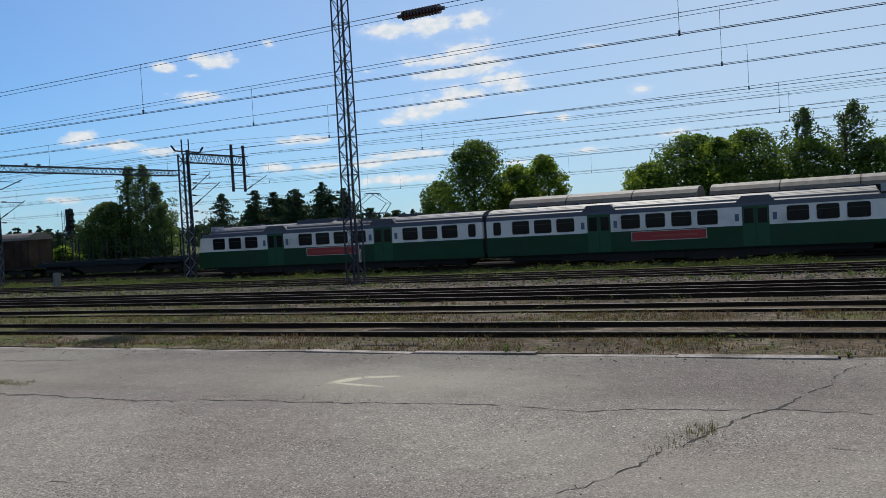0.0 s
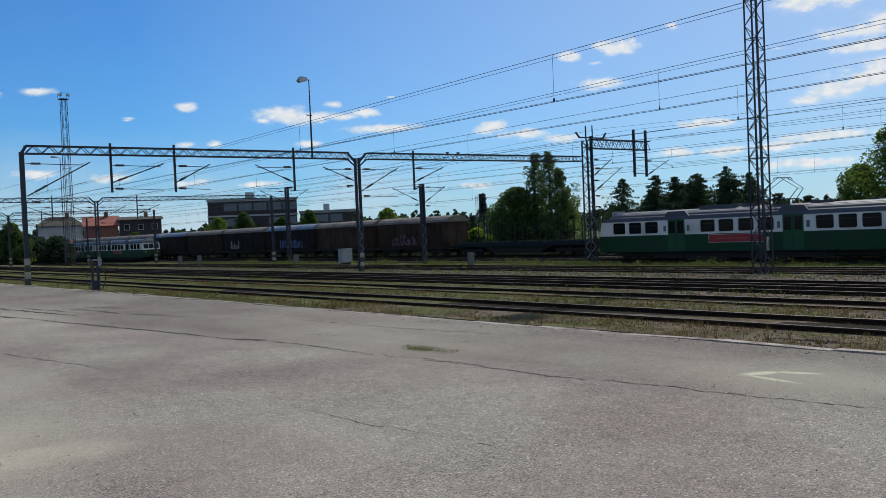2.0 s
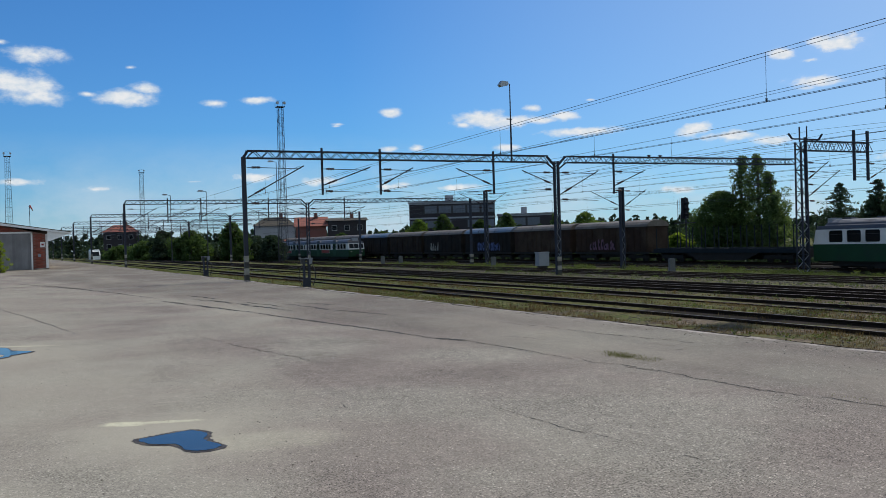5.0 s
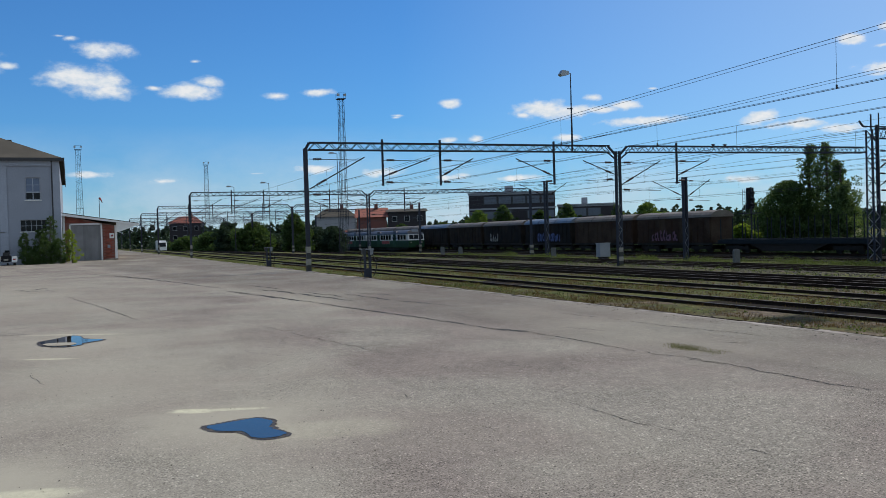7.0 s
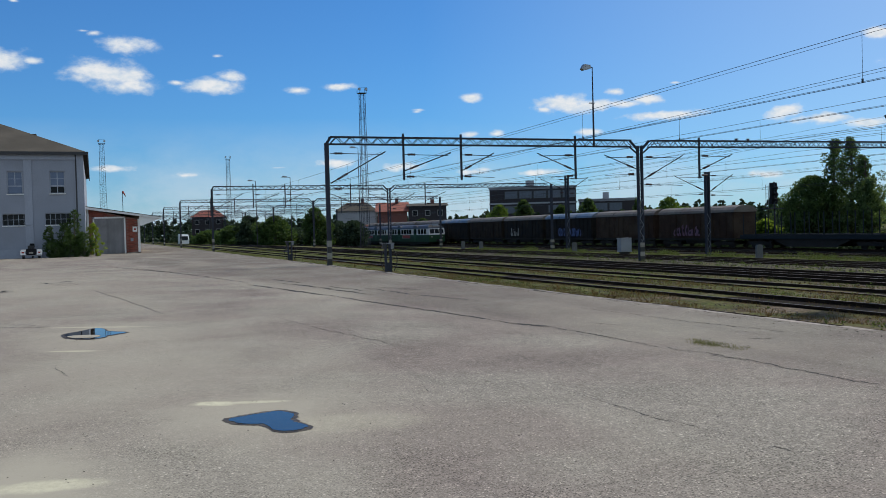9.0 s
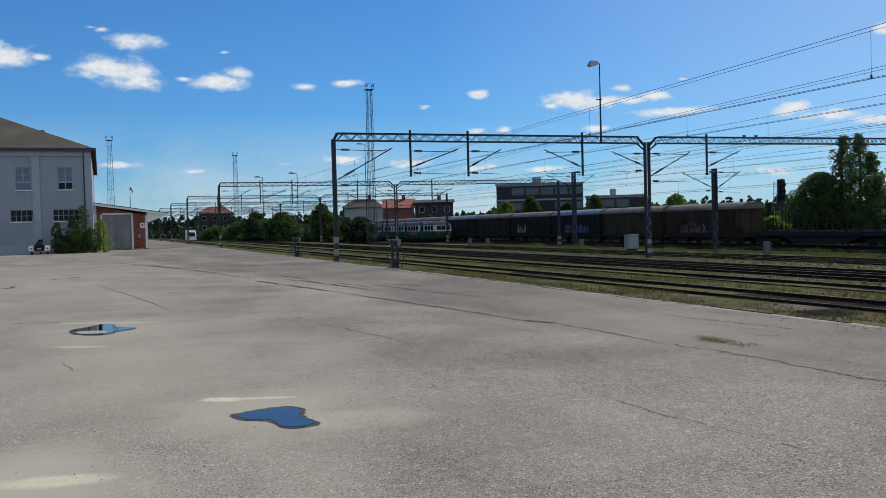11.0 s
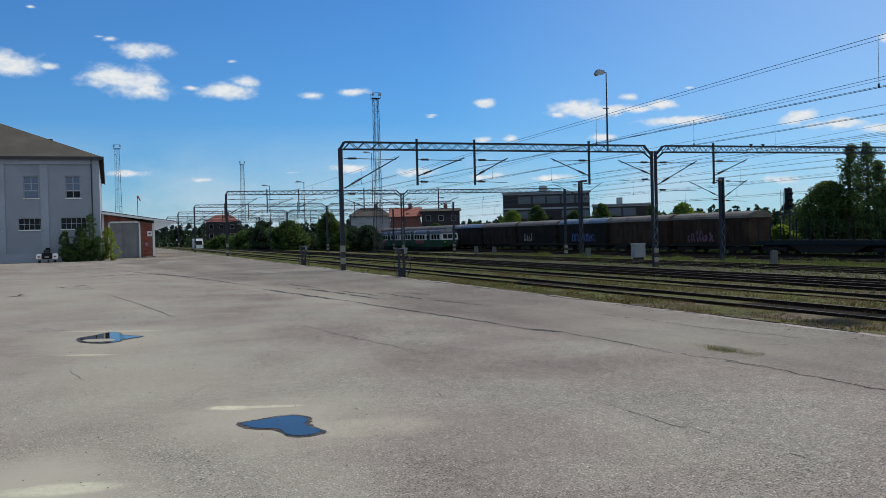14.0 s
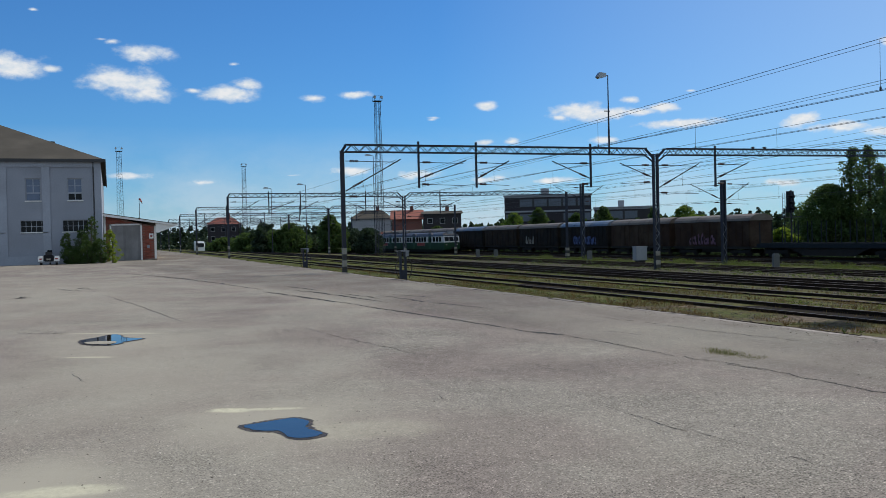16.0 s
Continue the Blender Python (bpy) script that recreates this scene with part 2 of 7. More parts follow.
def asphalt_material():
    m = material("asphalt", (0.216, 0.182, 0.157), 0.95, 0, 0.1, 0.5, 90, 0.0, (0.252, 0.227, 0.19), 0.5, spec=0.12)
    nodes, links = m.node_tree.nodes, m.node_tree.links
    bsdf = nodes["Principled BSDF"]
    geo = nodes.new("ShaderNodeNewGeometry")
    stones = nodes.new("ShaderNodeTexVoronoi")
    stones.inputs["Scale"].default_value = 70
    links.new(geo.outputs["Position"], stones.inputs["Vector"])
    hue = nodes.new("ShaderNodeSeparateColor")
    links.new(stones.outputs["Color"], hue.inputs[0])
    pit = nodes.new("ShaderNodeTexNoise")
    pit.inputs["Scale"].default_value, pit.inputs["Detail"].default_value = 5.0, 8
    pit.inputs["Roughness"].default_value = 0.75
    links.new(geo.outputs["Position"], pit.inputs["Vector"])
    rng = nodes.new("ShaderNodeMapRange")
    for key, value in (("From Min", 0.0), ("From Max", 1.0), ("To Min", 0.66), ("To Max", 1.32)):
        rng.inputs[key].default_value = value
    links.new(hue.outputs[0], rng.inputs["Value"])
    dirt = nodes.new("ShaderNodeMapRange")
    for key, value in (("From Min", 0.3), ("From Max", 0.62), ("To Min", 0.8), ("To Max", 1.08)):
        dirt.inputs[key].default_value = value
    links.new(pit.outputs["Fac"], dirt.inputs["Value"])
    both0 = nodes.new("ShaderNodeMath")
    both0.operation = "MULTIPLY"
    links.new(rng.outputs[0], both0.inputs[0])
    links.new(dirt.outputs[0], both0.inputs[1])
    holes = nodes.new("ShaderNodeTexVoronoi")  # lost stones: small dark pits, denser in places
    holes.inputs["Scale"].default_value = 42
    links.new(geo.outputs["Position"], holes.inputs["Vector"])
    crowd = nodes.new("ShaderNodeTexNoise")
    crowd.inputs["Scale"].default_value, crowd.inputs["Detail"].default_value = 0.7, 4
    links.new(geo.outputs["Position"], crowd.inputs["Vector"])
    reach = nodes.new("ShaderNodeMapRange")
    for key, value in (("From Min", 0.34), ("From Max", 0.66), ("To Min", 0.15), ("To Max", 0.4)):
        reach.inputs[key].default_value = value
    links.new(crowd.outputs["Fac"], reach.inputs["Value"])
    # the strip along the tracks was resurfaced: smoother, with few lost stones
    place = nodes.new("ShaderNodeVectorMath")
    place.operation = "DOT_PRODUCT"
    links.new(geo.outputs["Position"], place.inputs[0])
    place.inputs[1].default_value = (-0.1, 1, 0)
    newer = nodes.new("ShaderNodeMapRange")
    for key, value in (("From Min", 9.0), ("From Max", 9.8), ("To Min", 1.0), ("To Max", 0.3)):
        newer.inputs[key].default_value = value
    links.new(place.outputs["Value"], newer.inputs["Value"])
    few = nodes.new("ShaderNodeMath")
    few.operation = "MULTIPLY"
    links.new(reach.outputs[0], few.inputs[0])
    links.new(newer.outputs[0], few.inputs[1])
    gap = nodes.new("ShaderNodeMath")
    gap.operation = "SUBTRACT"
    links.new(holes.outputs["Distance"], gap.inputs[0])
    links.new(few.outputs[0], gap.inputs[1])
    pits = nodes.new("ShaderNodeMapRange")
    for key, value in (("From Min", -0.04), ("From Max", 0.05), ("To Min", 0.36), ("To Max", 1.0)):
        pits.inputs[key].default_value = value
    links.new(gap.outputs[0], pits.inputs["Value"])
    both = nodes.new("ShaderNodeMath")
    both.operation = "MULTIPLY"
    links.new(both0.outputs[0], both.inputs[0])
    links.new(pits.outputs[0], both.inputs[1])
    chips = nodes.new("ShaderNodeTexVoronoi")  # pale stone chips in the worn surface
    chips.inputs["Scale"].default_value = 72
    links.new(geo.outputs["Position"], chips.inputs["Vector"])
    chip_hue = nodes.new("ShaderNodeSeparateColor")
    links.new(chips.outputs["Color"], chip_hue.inputs[0])
    pale = nodes.new("ShaderNodeMapRange")
    for key, value in (("From Min", 0.93), ("From Max", 0.97), ("To Min", 1.0), ("To Max", 1.9)):
        pale.inputs[key].default_value = value
    links.new(chip_hue.outputs[1], pale.inputs["Value"])
    grit = nodes.new("ShaderNodeMath")
    grit.operation = "MULTIPLY"
    links.new(both.outputs[0], grit.inputs[0])
    links.new(pale.outputs[0], grit.inputs[1])
    tone = nodes.new("ShaderNodeMapRange")
    for key, value in (("From Min", 9.0), ("From Max", 10.2), ("To Min", 1.0), ("To Max", 0.72)):
        tone.inputs[key].default_value = value
    links.new(place.outputs["Value"], tone.inputs["Value"])
    strip = nodes.new("ShaderNodeMath")
    strip.operation = "MULTIPLY"
    links.new(grit.outputs[0], strip.inputs[0])
    links.new(tone.outputs[0], strip.inputs[1])
    # sand and dust worn into long, faint lanes
    lane = nodes.new("ShaderNodeTexNoise")
    lane.inputs["Scale"].default_value, lane.inputs["Detail"].default_value = 0.16, 5
    stretch = nodes.new("ShaderNodeMapping")
    stretch.inputs["Scale"].default_value = (0.5, 1.6, 1)
    links.new(geo.outputs["Position"], stretch.inputs["Vector"])
    links.new(stretch.outputs[0], lane.inputs["Vector"])
    sand = nodes.new("ShaderNodeMapRange")
    for key, value in (("From Min", 0.46), ("From Max", 0.7), ("To Min", 0.0), ("To Max", 0.5)):
        sand.inputs[key].default_value = value
    links.new(lane.outputs["Fac"], sand.inputs["Value"])
    ripple = nodes.new("ShaderNodeTexNoise")
    ripple.inputs["Scale"].default_value, ripple.inputs["Detail"].default_value, ripple.inputs["Roughness"].default_value = 0.9, 8, 0.7
    links.new(geo.outputs["Position"], ripple.inputs["Vector"])
    dusty = sand.outputs[0]
    for cx, cy, rx, ry, amount in ((-10.2, 1.7, 2.6, 2.0, 0.9), (-19.6, 0.2, 4.5, 2.6, 0.8), (-8.0, -0.6, 2.6, 1.6, 1.0), (-6.2, 10.2, 3.4, 1.6, 0.55), (-14.5, 0.4, 9.0, 3.4, 0.6), (-40.0, -2.0, 30.0, 7.0, 0.45)):
        off = nodes.new("ShaderNodeVectorMath")
        off.operation = "SUBTRACT"
        links.new(geo.outputs["Position"], off.inputs[0])
        off.inputs[1].default_value = (cx, cy, 0)
        size = nodes.new("ShaderNodeVectorMath")
        size.operation = "DIVIDE"
        links.new(off.outputs[0], size.inputs[0])
        size.inputs[1].default_value = (rx, ry, 1)
        far = nodes.new("ShaderNodeVectorMath")
        far.operation = "LENGTH"
        links.new(size.outputs[0], far.inputs[0])
        worn = nodes.new("ShaderNodeMath")
        worn.operation = "ADD"
        links.new(far.outputs["Value"], worn.inputs[0])
        links.new(ripple.outputs["Fac"], worn.inputs[1])
        fade = nodes.new("ShaderNodeMapRange")
        fade.interpolation_type = "SMOOTHSTEP"
        for key, value in (("From Min", 1.65), ("From Max", 0.55), ("To Min", 0.0), ("To Max", amount)):
            fade.inputs[key].default_value = value
        links.new(worn.outputs[0], fade.inputs["Value"])
        top = nodes.new("ShaderNodeMath")
        top.operation = "MAXIMUM"
        links.new(dusty, top.inputs[0])
        links.new(fade.outputs[0], top.inputs[1])
        dusty = top.outputs[0]
    old = bsdf.inputs["Base Color"].links[0].from_socket
    sc = nodes.new("ShaderNodeVectorMath")
    sc.operation = "SCALE"
    links.new(old, sc.inputs[0])
    links.new(strip.outputs[0], sc.inputs["Scale"])
    mixs = nodes.new("ShaderNodeMix")
    mixs.data_type = "RGBA"
    mixs.inputs["B"].default_value = (0.355, 0.324, 0.258, 1)
    links.new(sc.outputs[0], mixs.inputs["A"])
    links.new(dusty, mixs.inputs["Factor"])
    # pollen left by dried puddles: thin crescents with frayed edges
    fray = nodes.new("ShaderNodeTexNoise")
    fray.inputs["Scale"].default_value, fray.inputs["Detail"].default_value, fray.inputs["Roughness"].default_value = 5.0, 8, 0.75
    links.new(geo.outputs["Position"], fray.inputs["Vector"])
    pollen = None
    for cx, cy, turn, rx, ry, amount in ((-11.02, 1.38, 62, 0.3, 0.15, 0.95), (-10.9, 1.8, 72, 0.45, 0.09, 0.7), (-8.12, -0.28, 80, 0.5, 0.2, 0.75), (-17.2, -0.25, 65, 0.55, 0.12, 0.6), (-6.42, 10.5, 18, 0.34, 0.09, 0.7), (-6.74, 10.22, 65, 0.3, 0.13, 0.85), (-6.4, 9.94, -10, 0.46, 0.06, 0.75), (-21.4, 0.2, 60, 1.3, 0.14, 0.5), (-9.3, 2.45, 80, 1.0, 0.5, 0.2)):
        off = nodes.new("ShaderNodeVectorMath")
        off.operation = "SUBTRACT"
        links.new(geo.outputs["Position"], off.inputs[0])
        off.inputs[1].default_value = (cx, cy, 0)
        turned = nodes.new("ShaderNodeVectorRotate")
        turned.rotation_type = "Z_AXIS"
        turned.inputs["Angle"].default_value = -radians(turn)
        links.new(off.outputs[0], turned.inputs["Vector"])
        size = nodes.new("ShaderNodeVectorMath")
        size.operation = "DIVIDE"
        links.new(turned.outputs[0], size.inputs[0])
        size.inputs[1].default_value = (rx, ry, 1)
        far = nodes.new("ShaderNodeVectorMath")
        far.operation = "LENGTH"
        links.new(size.outputs[0], far.inputs[0])
        worn = nodes.new("ShaderNodeMath")
        worn.operation = "ADD"
        links.new(far.outputs["Value"], worn.inputs[0])
        links.new(fray.outputs["Fac"], worn.inputs[1])
        fade = nodes.new("ShaderNodeMapRange")
        fade.interpolation_type = "SMOOTHSTEP"
        for key, value in (("From Min", 1.65), ("From Max", 1.0), ("To Min", 0.0), ("To Max", amount)):
            fade.inputs[key].default_value = value
        links.new(worn.outputs[0], fade.inputs["Value"])
        if pollen is None:
            pollen = fade.outputs[0]
        else:
            top = nodes.new("ShaderNodeMath")
            top.operation = "MAXIMUM"
            links.new(pollen, top.inputs[0])
            links.new(fade.outputs[0], top.inputs[1])
            pollen = top.outputs[0]
    dusted = nodes.new("ShaderNodeMix")
    dusted.data_type = "RGBA"
    dusted.inputs["B"].default_value = (0.56, 0.53, 0.38, 1)
    links.new(mixs.outputs["Result"], dusted.inputs["A"])
    worn_off = nodes.new("ShaderNodeTexNoise")  # half rubbed away by wheels
    worn_off.inputs["Scale"].default_value, worn_off.inputs["Detail"].default_value, worn_off.inputs["Roughness"].default_value = 11.0, 8, 0.8
    links.new(geo.outputs["Position"], worn_off.inputs["Vector"])
    left = nodes.new("ShaderNodeMapRange")
    for key, value in (("From Min", 0.34), ("From Max", 0.56), ("To Min", 0.35), ("To Max", 1.0)):
        left.inputs[key].default_value = value
    links.new(worn_off.outputs["Fac"], left.inputs["Value"])
    rubbed = nodes.new("ShaderNodeMath")
    rubbed.operation = "MULTIPLY"
    links.new(pollen, rubbed.inputs[0])
    links.new(left.outputs[0], rubbed.inputs[1])
    links.new(rubbed.outputs[0], dusted.inputs["Factor"])
    links.new(dusted.outputs["Result"], bsdf.inputs["Base Color"])
    bmp = nodes.new("ShaderNodeBump")
    bmp.inputs["Strength"].default_value, bmp.inputs["Distance"].default_value = 0.5, 0.012
    links.new(hue.outputs[0], bmp.inputs["Height"])
    links.new(bmp.outputs[0], bsdf.inputs["Normal"])
    return m


def yard_material():
    """Gravel and dry soil, with moss and grass in the strips between the tracks."""
    m = material("yard_ground", (0.074, 0.054, 0.032), 0.95, 0, 0.6, 1.1, 14, 0.9, (0.13, 0.1, 0.072), 0.53, spec=0.1)
    nodes, links = m.node_tree.nodes, m.node_tree.links
    bsdf = nodes["Principled BSDF"]
    geo = nodes.new("ShaderNodeNewGeometry")
    pos = nodes.new("ShaderNodeSeparateXYZ")
    links.new(geo.outputs["Position"], pos.inputs[0])

    def rng(value, a, b, c, d):
        n = nodes.new("ShaderNodeMapRange")
        for key, v in (("From Min", a), ("From Max", b), ("To Min", c), ("To Max", d)):
            n.inputs[key].default_value = v
        links.new(value, n.inputs["Value"])
        return n.outputs[0]

    def mth(op, a, b):
        n = nodes.new("ShaderNodeMath")
        n.operation = op
        for i, v in enumerate((a, b)):
            if isinstance(v, (int, float)):
                n.inputs[i].default_value = v
            else:
                links.new(v, n.inputs[i])
        return n.outputs[0]

    patch = nodes.new("ShaderNodeTexNoise")
    patch.inputs["Scale"].default_value, patch.inputs["Detail"].default_value, patch.inputs["Roughness"].default_value = 0.35, 8, 0.7
    links.new(geo.outputs["Position"], patch.inputs["Vector"])
    west = rng(pos.outputs[0], -8, -36, 0.02, 0.75)   # greener further down the yard
    far = rng(pos.outputs[1], 47, 53, 0.0, 1.0)       # overgrown beyond the last siding
    ballast = mth("MULTIPLY", rng(pos.outputs[1], 23.5, 25, 0.0, 0.42), rng(pos.outputs[1], 47, 50, 1.0, 0.0))
    amount = mth("SUBTRACT", mth("ADD", mth("MAXIMUM", west, far), rng(patch.outputs["Fac"], 0.3, 0.7, -0.35, 0.75)), ballast)
    mask = rng(amount, 0.25, 0.6, 0.0, 0.9)
    green = nodes.new("ShaderNodeMix")
    green.data_type = "RGBA"
    green.inputs["A"].default_value = (0.086, 0.08, 0.022, 1)
    green.inputs["B"].default_value = (0.058, 0.076, 0.014, 1)
    fine = nodes.new("ShaderNodeTexNoise")
    fine.inputs["Scale"].default_value, fine.inputs["Detail"].default_value = 2.5, 6
    links.new(geo.outputs["Position"], fine.inputs["Vector"])
    links.new(rng(fine.outputs["Fac"], 0.35, 0.65, 0, 1), green.inputs["Factor"])
    old = bsdf.inputs["Base Color"].links[0].from_socket
    mixg = nodes.new("ShaderNodeMix")
    mixg.data_type = "RGBA"
    links.new(mask, mixg.inputs["Factor"])
    links.new(old, mixg.inputs["A"])
    links.new(green.outputs["Result"], mixg.inputs["B"])
    # gravel and dead stalks: small light and dark specks
    speck = nodes.new("ShaderNodeTexVoronoi")
    speck.inputs["Scale"].default_value = 13
    links.new(geo.outputs["Position"], speck.inputs["Vector"])
    tint = nodes.new("ShaderNodeSeparateColor")
    links.new(speck.outputs["Color"], tint.inputs[0])
    flecked = nodes.new("ShaderNodeVectorMath")
    flecked.operation = "SCALE"
    links.new(mixg.outputs["Result"], flecked.inputs[0])
    links.new(rng(tint.outputs[0], 0.0, 1.0, 0.5, 1.45), flecked.inputs["Scale"])
    links.new(flecked.outputs[0], bsdf.inputs["Base Color"])
    return m


def ribbed(m, per_metre, strength, along="X"):
    """Adds fine ribs across the given axis to a material's relief."""
    nodes, links = m.node_tree.nodes, m.node_tree.links
    geo = nodes.new("ShaderNodeNewGeometry")
    w = nodes.new("ShaderNodeTexWave")
    w.bands_direction, w.inputs["Scale"].default_value = along, per_metre * 0.314
    links.new(geo.outputs["Position"], w.inputs["Vector"])
    b = nodes.new("ShaderNodeBump")
    b.inputs["Strength"].default_value, b.inputs["Distance"].default_value = strength, 0.03
    links.new(w.outputs["Fac"], b.inputs["Height"])
    links.new(b.outputs[0], nodes["Principled BSDF"].inputs["Normal"])
    return m


ASPHALT, YARD = asphalt_material(), yard_material()
CONCRETE = material("concrete", (0.26, 0.22, 0.19), 0.9, 0, 0.6, 2.5, 20, 0.4, (0.12, 0.1, 0.08), 0.5, random_part=0.15)
RAIL_RUST = material("rusty_rail", (0.026, 0.017, 0.012), 0.9, 0, 0.3, 3, 30, 0.3, spec=0.1)
RAIL_TOP = material("worn_rail_head", (0.07, 0.055, 0.047), 0.65, 0.3, 0.2, 2, 20)
# track beds: dark with oil, and darker still to paint the rails' shadow
OILY = material("oily_shaded_ballast", (0.024, 0.02, 0.016), 0.95, 0, 0.45, 1.5, 16, 0.8, (0.045, 0.037, 0.029), 0.6, spec=0.1)
GRIME = material("oily_shaded_earth", (0.018, 0.014, 0.011), 0.95, 0, 0.5, 1.5, 16, 0.6, (0.032, 0.025, 0.018), 0.6, spec=0.05)
SLEEPER = material("creosoted_sleeper", (0.075, 0.062, 0.05), 0.9, 0, 0.35, 2, 15, 0.4, random_part=0.3)
SLEEPER_PALE = material("concrete_sleeper", (0.36, 0.34, 0.31), 0.9, 0, 0.25, 2, 15, 0.4, random_part=0.25)
STEEL = material("painted_steel", (0.03, 0.034, 0.048), 0.65, 0.0, 0.25, 1.5, 14, spec=0.2)
# for galvanised fittings, and as painted sunshine on low lattice bars
GALV_SUNLIT = material("galvanised_and_sunlit_steel", (0.2, 0.21, 0.23), 0.5, 0.4, 0.2, 2, 18)
WIRE = material("dark_copper_wire", (0.05, 0.055, 0.06), 0.6, 0.4, 0.1)
INSUL = material("brown_porcelain", (0.05, 0.025, 0.02), 0.25, 0, 0.1)
STRIPE_W = material("white_band_paint", (0.24, 0.23, 0.2), 0.7, 0, 0.3, 3, 20, stain=(0.17, 0.155, 0.125))
PALE_EDGE = material("pale_banner_edge", (0.36, 0.33, 0.3), 0.6, 0, 0.2, 3, 20)
STRIPE_B = material("black_band_paint", (0.025, 0.025, 0.025), 0.6, 0, 0.2, 3, 20)
DOOR_GREEN = material("door_green_paint", (0.012, 0.062, 0.026), 0.5, 0, 0.2, 0.8, 14, spec=0.3)
GREEN_PAINT = material("green_train_paint", (0.006, 0.04, 0.014), 0.55, 0, 0.22, 0.8, 14, stain=(0.012, 0.035, 0.018), stain_at=0.6, spec=0.3)
WHITE_PAINT = material("grey_white_train_paint", (0.6, 0.585, 0.58), 0.5, 0, 0.12, 0.8, 14, stain=(0.44, 0.42, 0.40), stain_at=0.6)
ROOF_GREY = ribbed(material("grey_train_roof", (0.055, 0.058, 0.07), 0.55, 0.0, 0.25, 0.7, 9, stain=(0.04, 0.04, 0.045)), 5, 0.9, "Y")
ROOF_BAND = material("dark_grey_cove", (0.055, 0.06, 0.08), 0.55, 0, 0.2, 0.8, 12)
GLASS = material("tinted_glass", (0.006, 0.008, 0.01), 0.08, 0, 0.1, 0.6, 6, spec=0.16)
RUBBER = material("black_rubber", (0.018, 0.018, 0.02), 0.7, 0, 0.2)
UNDER = material("grimy_underframe", (0.012, 0.011, 0.01), 0.9, 0.0, 0.35, 2, 14, 0.3)
RED_SIGN = material("red_banner", (0.27, 0.022, 0.02), 0.55, 0, 0.12, 1, 12)
RED_FADE = material("faded_red_bar", (0.32, 0.06, 0.05), 0.6, 0, 0.15, 1, 12)
BLUE_MARK = material("blue_mark", (0.07, 0.10, 0.17), 0.6, 0, 0.15, 2, 12)
LOCO_RED = material("red_locomotive_paint", (0.26, 0.035, 0.022), 0.5, 0, 0.25, 0.9, 12)
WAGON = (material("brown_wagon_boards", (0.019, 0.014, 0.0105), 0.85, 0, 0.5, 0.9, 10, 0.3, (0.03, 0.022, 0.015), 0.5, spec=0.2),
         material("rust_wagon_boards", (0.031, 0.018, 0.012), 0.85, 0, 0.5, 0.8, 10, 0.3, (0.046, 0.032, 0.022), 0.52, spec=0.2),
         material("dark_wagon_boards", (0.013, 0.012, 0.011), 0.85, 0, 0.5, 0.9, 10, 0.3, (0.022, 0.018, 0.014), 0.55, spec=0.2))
WAGON_ROOF = (ribbed(material("weathered_wagon_roof", (0.13, 0.112, 0.09), 0.68, 0.0, 0.4, 0.6, 7, stain=(0.11, 0.085, 0.066), stain_at=0.53), 1.2, 0.5),
              ribbed(material("blue_grey_wagon_roof", (0.09, 0.14, 0.21), 0.6, 0.0, 0.3, 0.6, 7, stain=(0.2, 0.2, 0.2)), 1.2, 0.5))
SPRAY = (material("blue_spray_paint", (0.045, 0.075, 0.2), 0.6, 0, 0.3, 2, 14), material("pink_spray_paint", (0.11, 0.05, 0.085), 0.6, 0, 0.3, 2, 14), material("white_spray_paint", (0.22, 0.22, 0.2), 0.6, 0, 0.3, 2, 14))
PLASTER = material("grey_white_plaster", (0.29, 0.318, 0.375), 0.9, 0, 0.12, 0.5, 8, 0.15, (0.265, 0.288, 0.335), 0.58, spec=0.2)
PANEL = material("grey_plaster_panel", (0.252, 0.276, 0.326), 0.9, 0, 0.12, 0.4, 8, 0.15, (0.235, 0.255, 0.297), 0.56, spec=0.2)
SASH = material("grey_blue_sash_paint", (0.3, 0.33, 0.38), 0.6, 0, 0.15, 2, 14)
ROOF_FELT = material("grey_brown_roofing", (0.074, 0.066, 0.054), 0.9, 0, 0.2, 0.5, 9, 0.2, (0.088, 0.078, 0.064), spec=0.12)
DARK_TRIM = material("dark_gutter_paint", (0.03, 0.032, 0.036), 0.5, 0.2, 0.15)
WHITE_TRIM = material("white_trim_paint", (0.74, 0.74, 0.72), 0.6, 0, 0.1, 2, 14)
BRICK = material("red_brick", (0.26, 0.075, 0.05), 0.9, 0, 0.2, 2, 18, 0.3, random_part=0.25)
MORTAR = material("brick_mortar", (0.22, 0.12, 0.095), 0.95, 0, 0.2, 3, 20, 0.3)
GREY_WOOD = material("grey_weathered_boards", (0.22, 0.22, 0.225), 0.85, 0, 0.25, 1.2, 14, 0.3, random_part=0.12)
BARK = material("bark", (0.075, 0.06, 0.045), 0.95, 0, 0.35, 4, 20, 0.6)
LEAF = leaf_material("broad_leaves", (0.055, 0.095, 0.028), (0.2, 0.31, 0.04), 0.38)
# DARK holds shade in its colour, LIGHT and SUN hold sunlight
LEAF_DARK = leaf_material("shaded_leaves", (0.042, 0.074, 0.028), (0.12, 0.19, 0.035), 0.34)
LEAF_LIGHT = leaf_material("sunlit_light_leaves", (0.075, 0.12, 0.025), (0.30, 0.42, 0.04), 0.42)
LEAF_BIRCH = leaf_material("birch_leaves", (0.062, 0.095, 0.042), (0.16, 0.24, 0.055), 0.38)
LEAF_SUN = leaf_material("sunlit_yellow_green_leaves", (0.12, 0.17, 0.03), (0.42, 0.52, 0.05), 0.45)
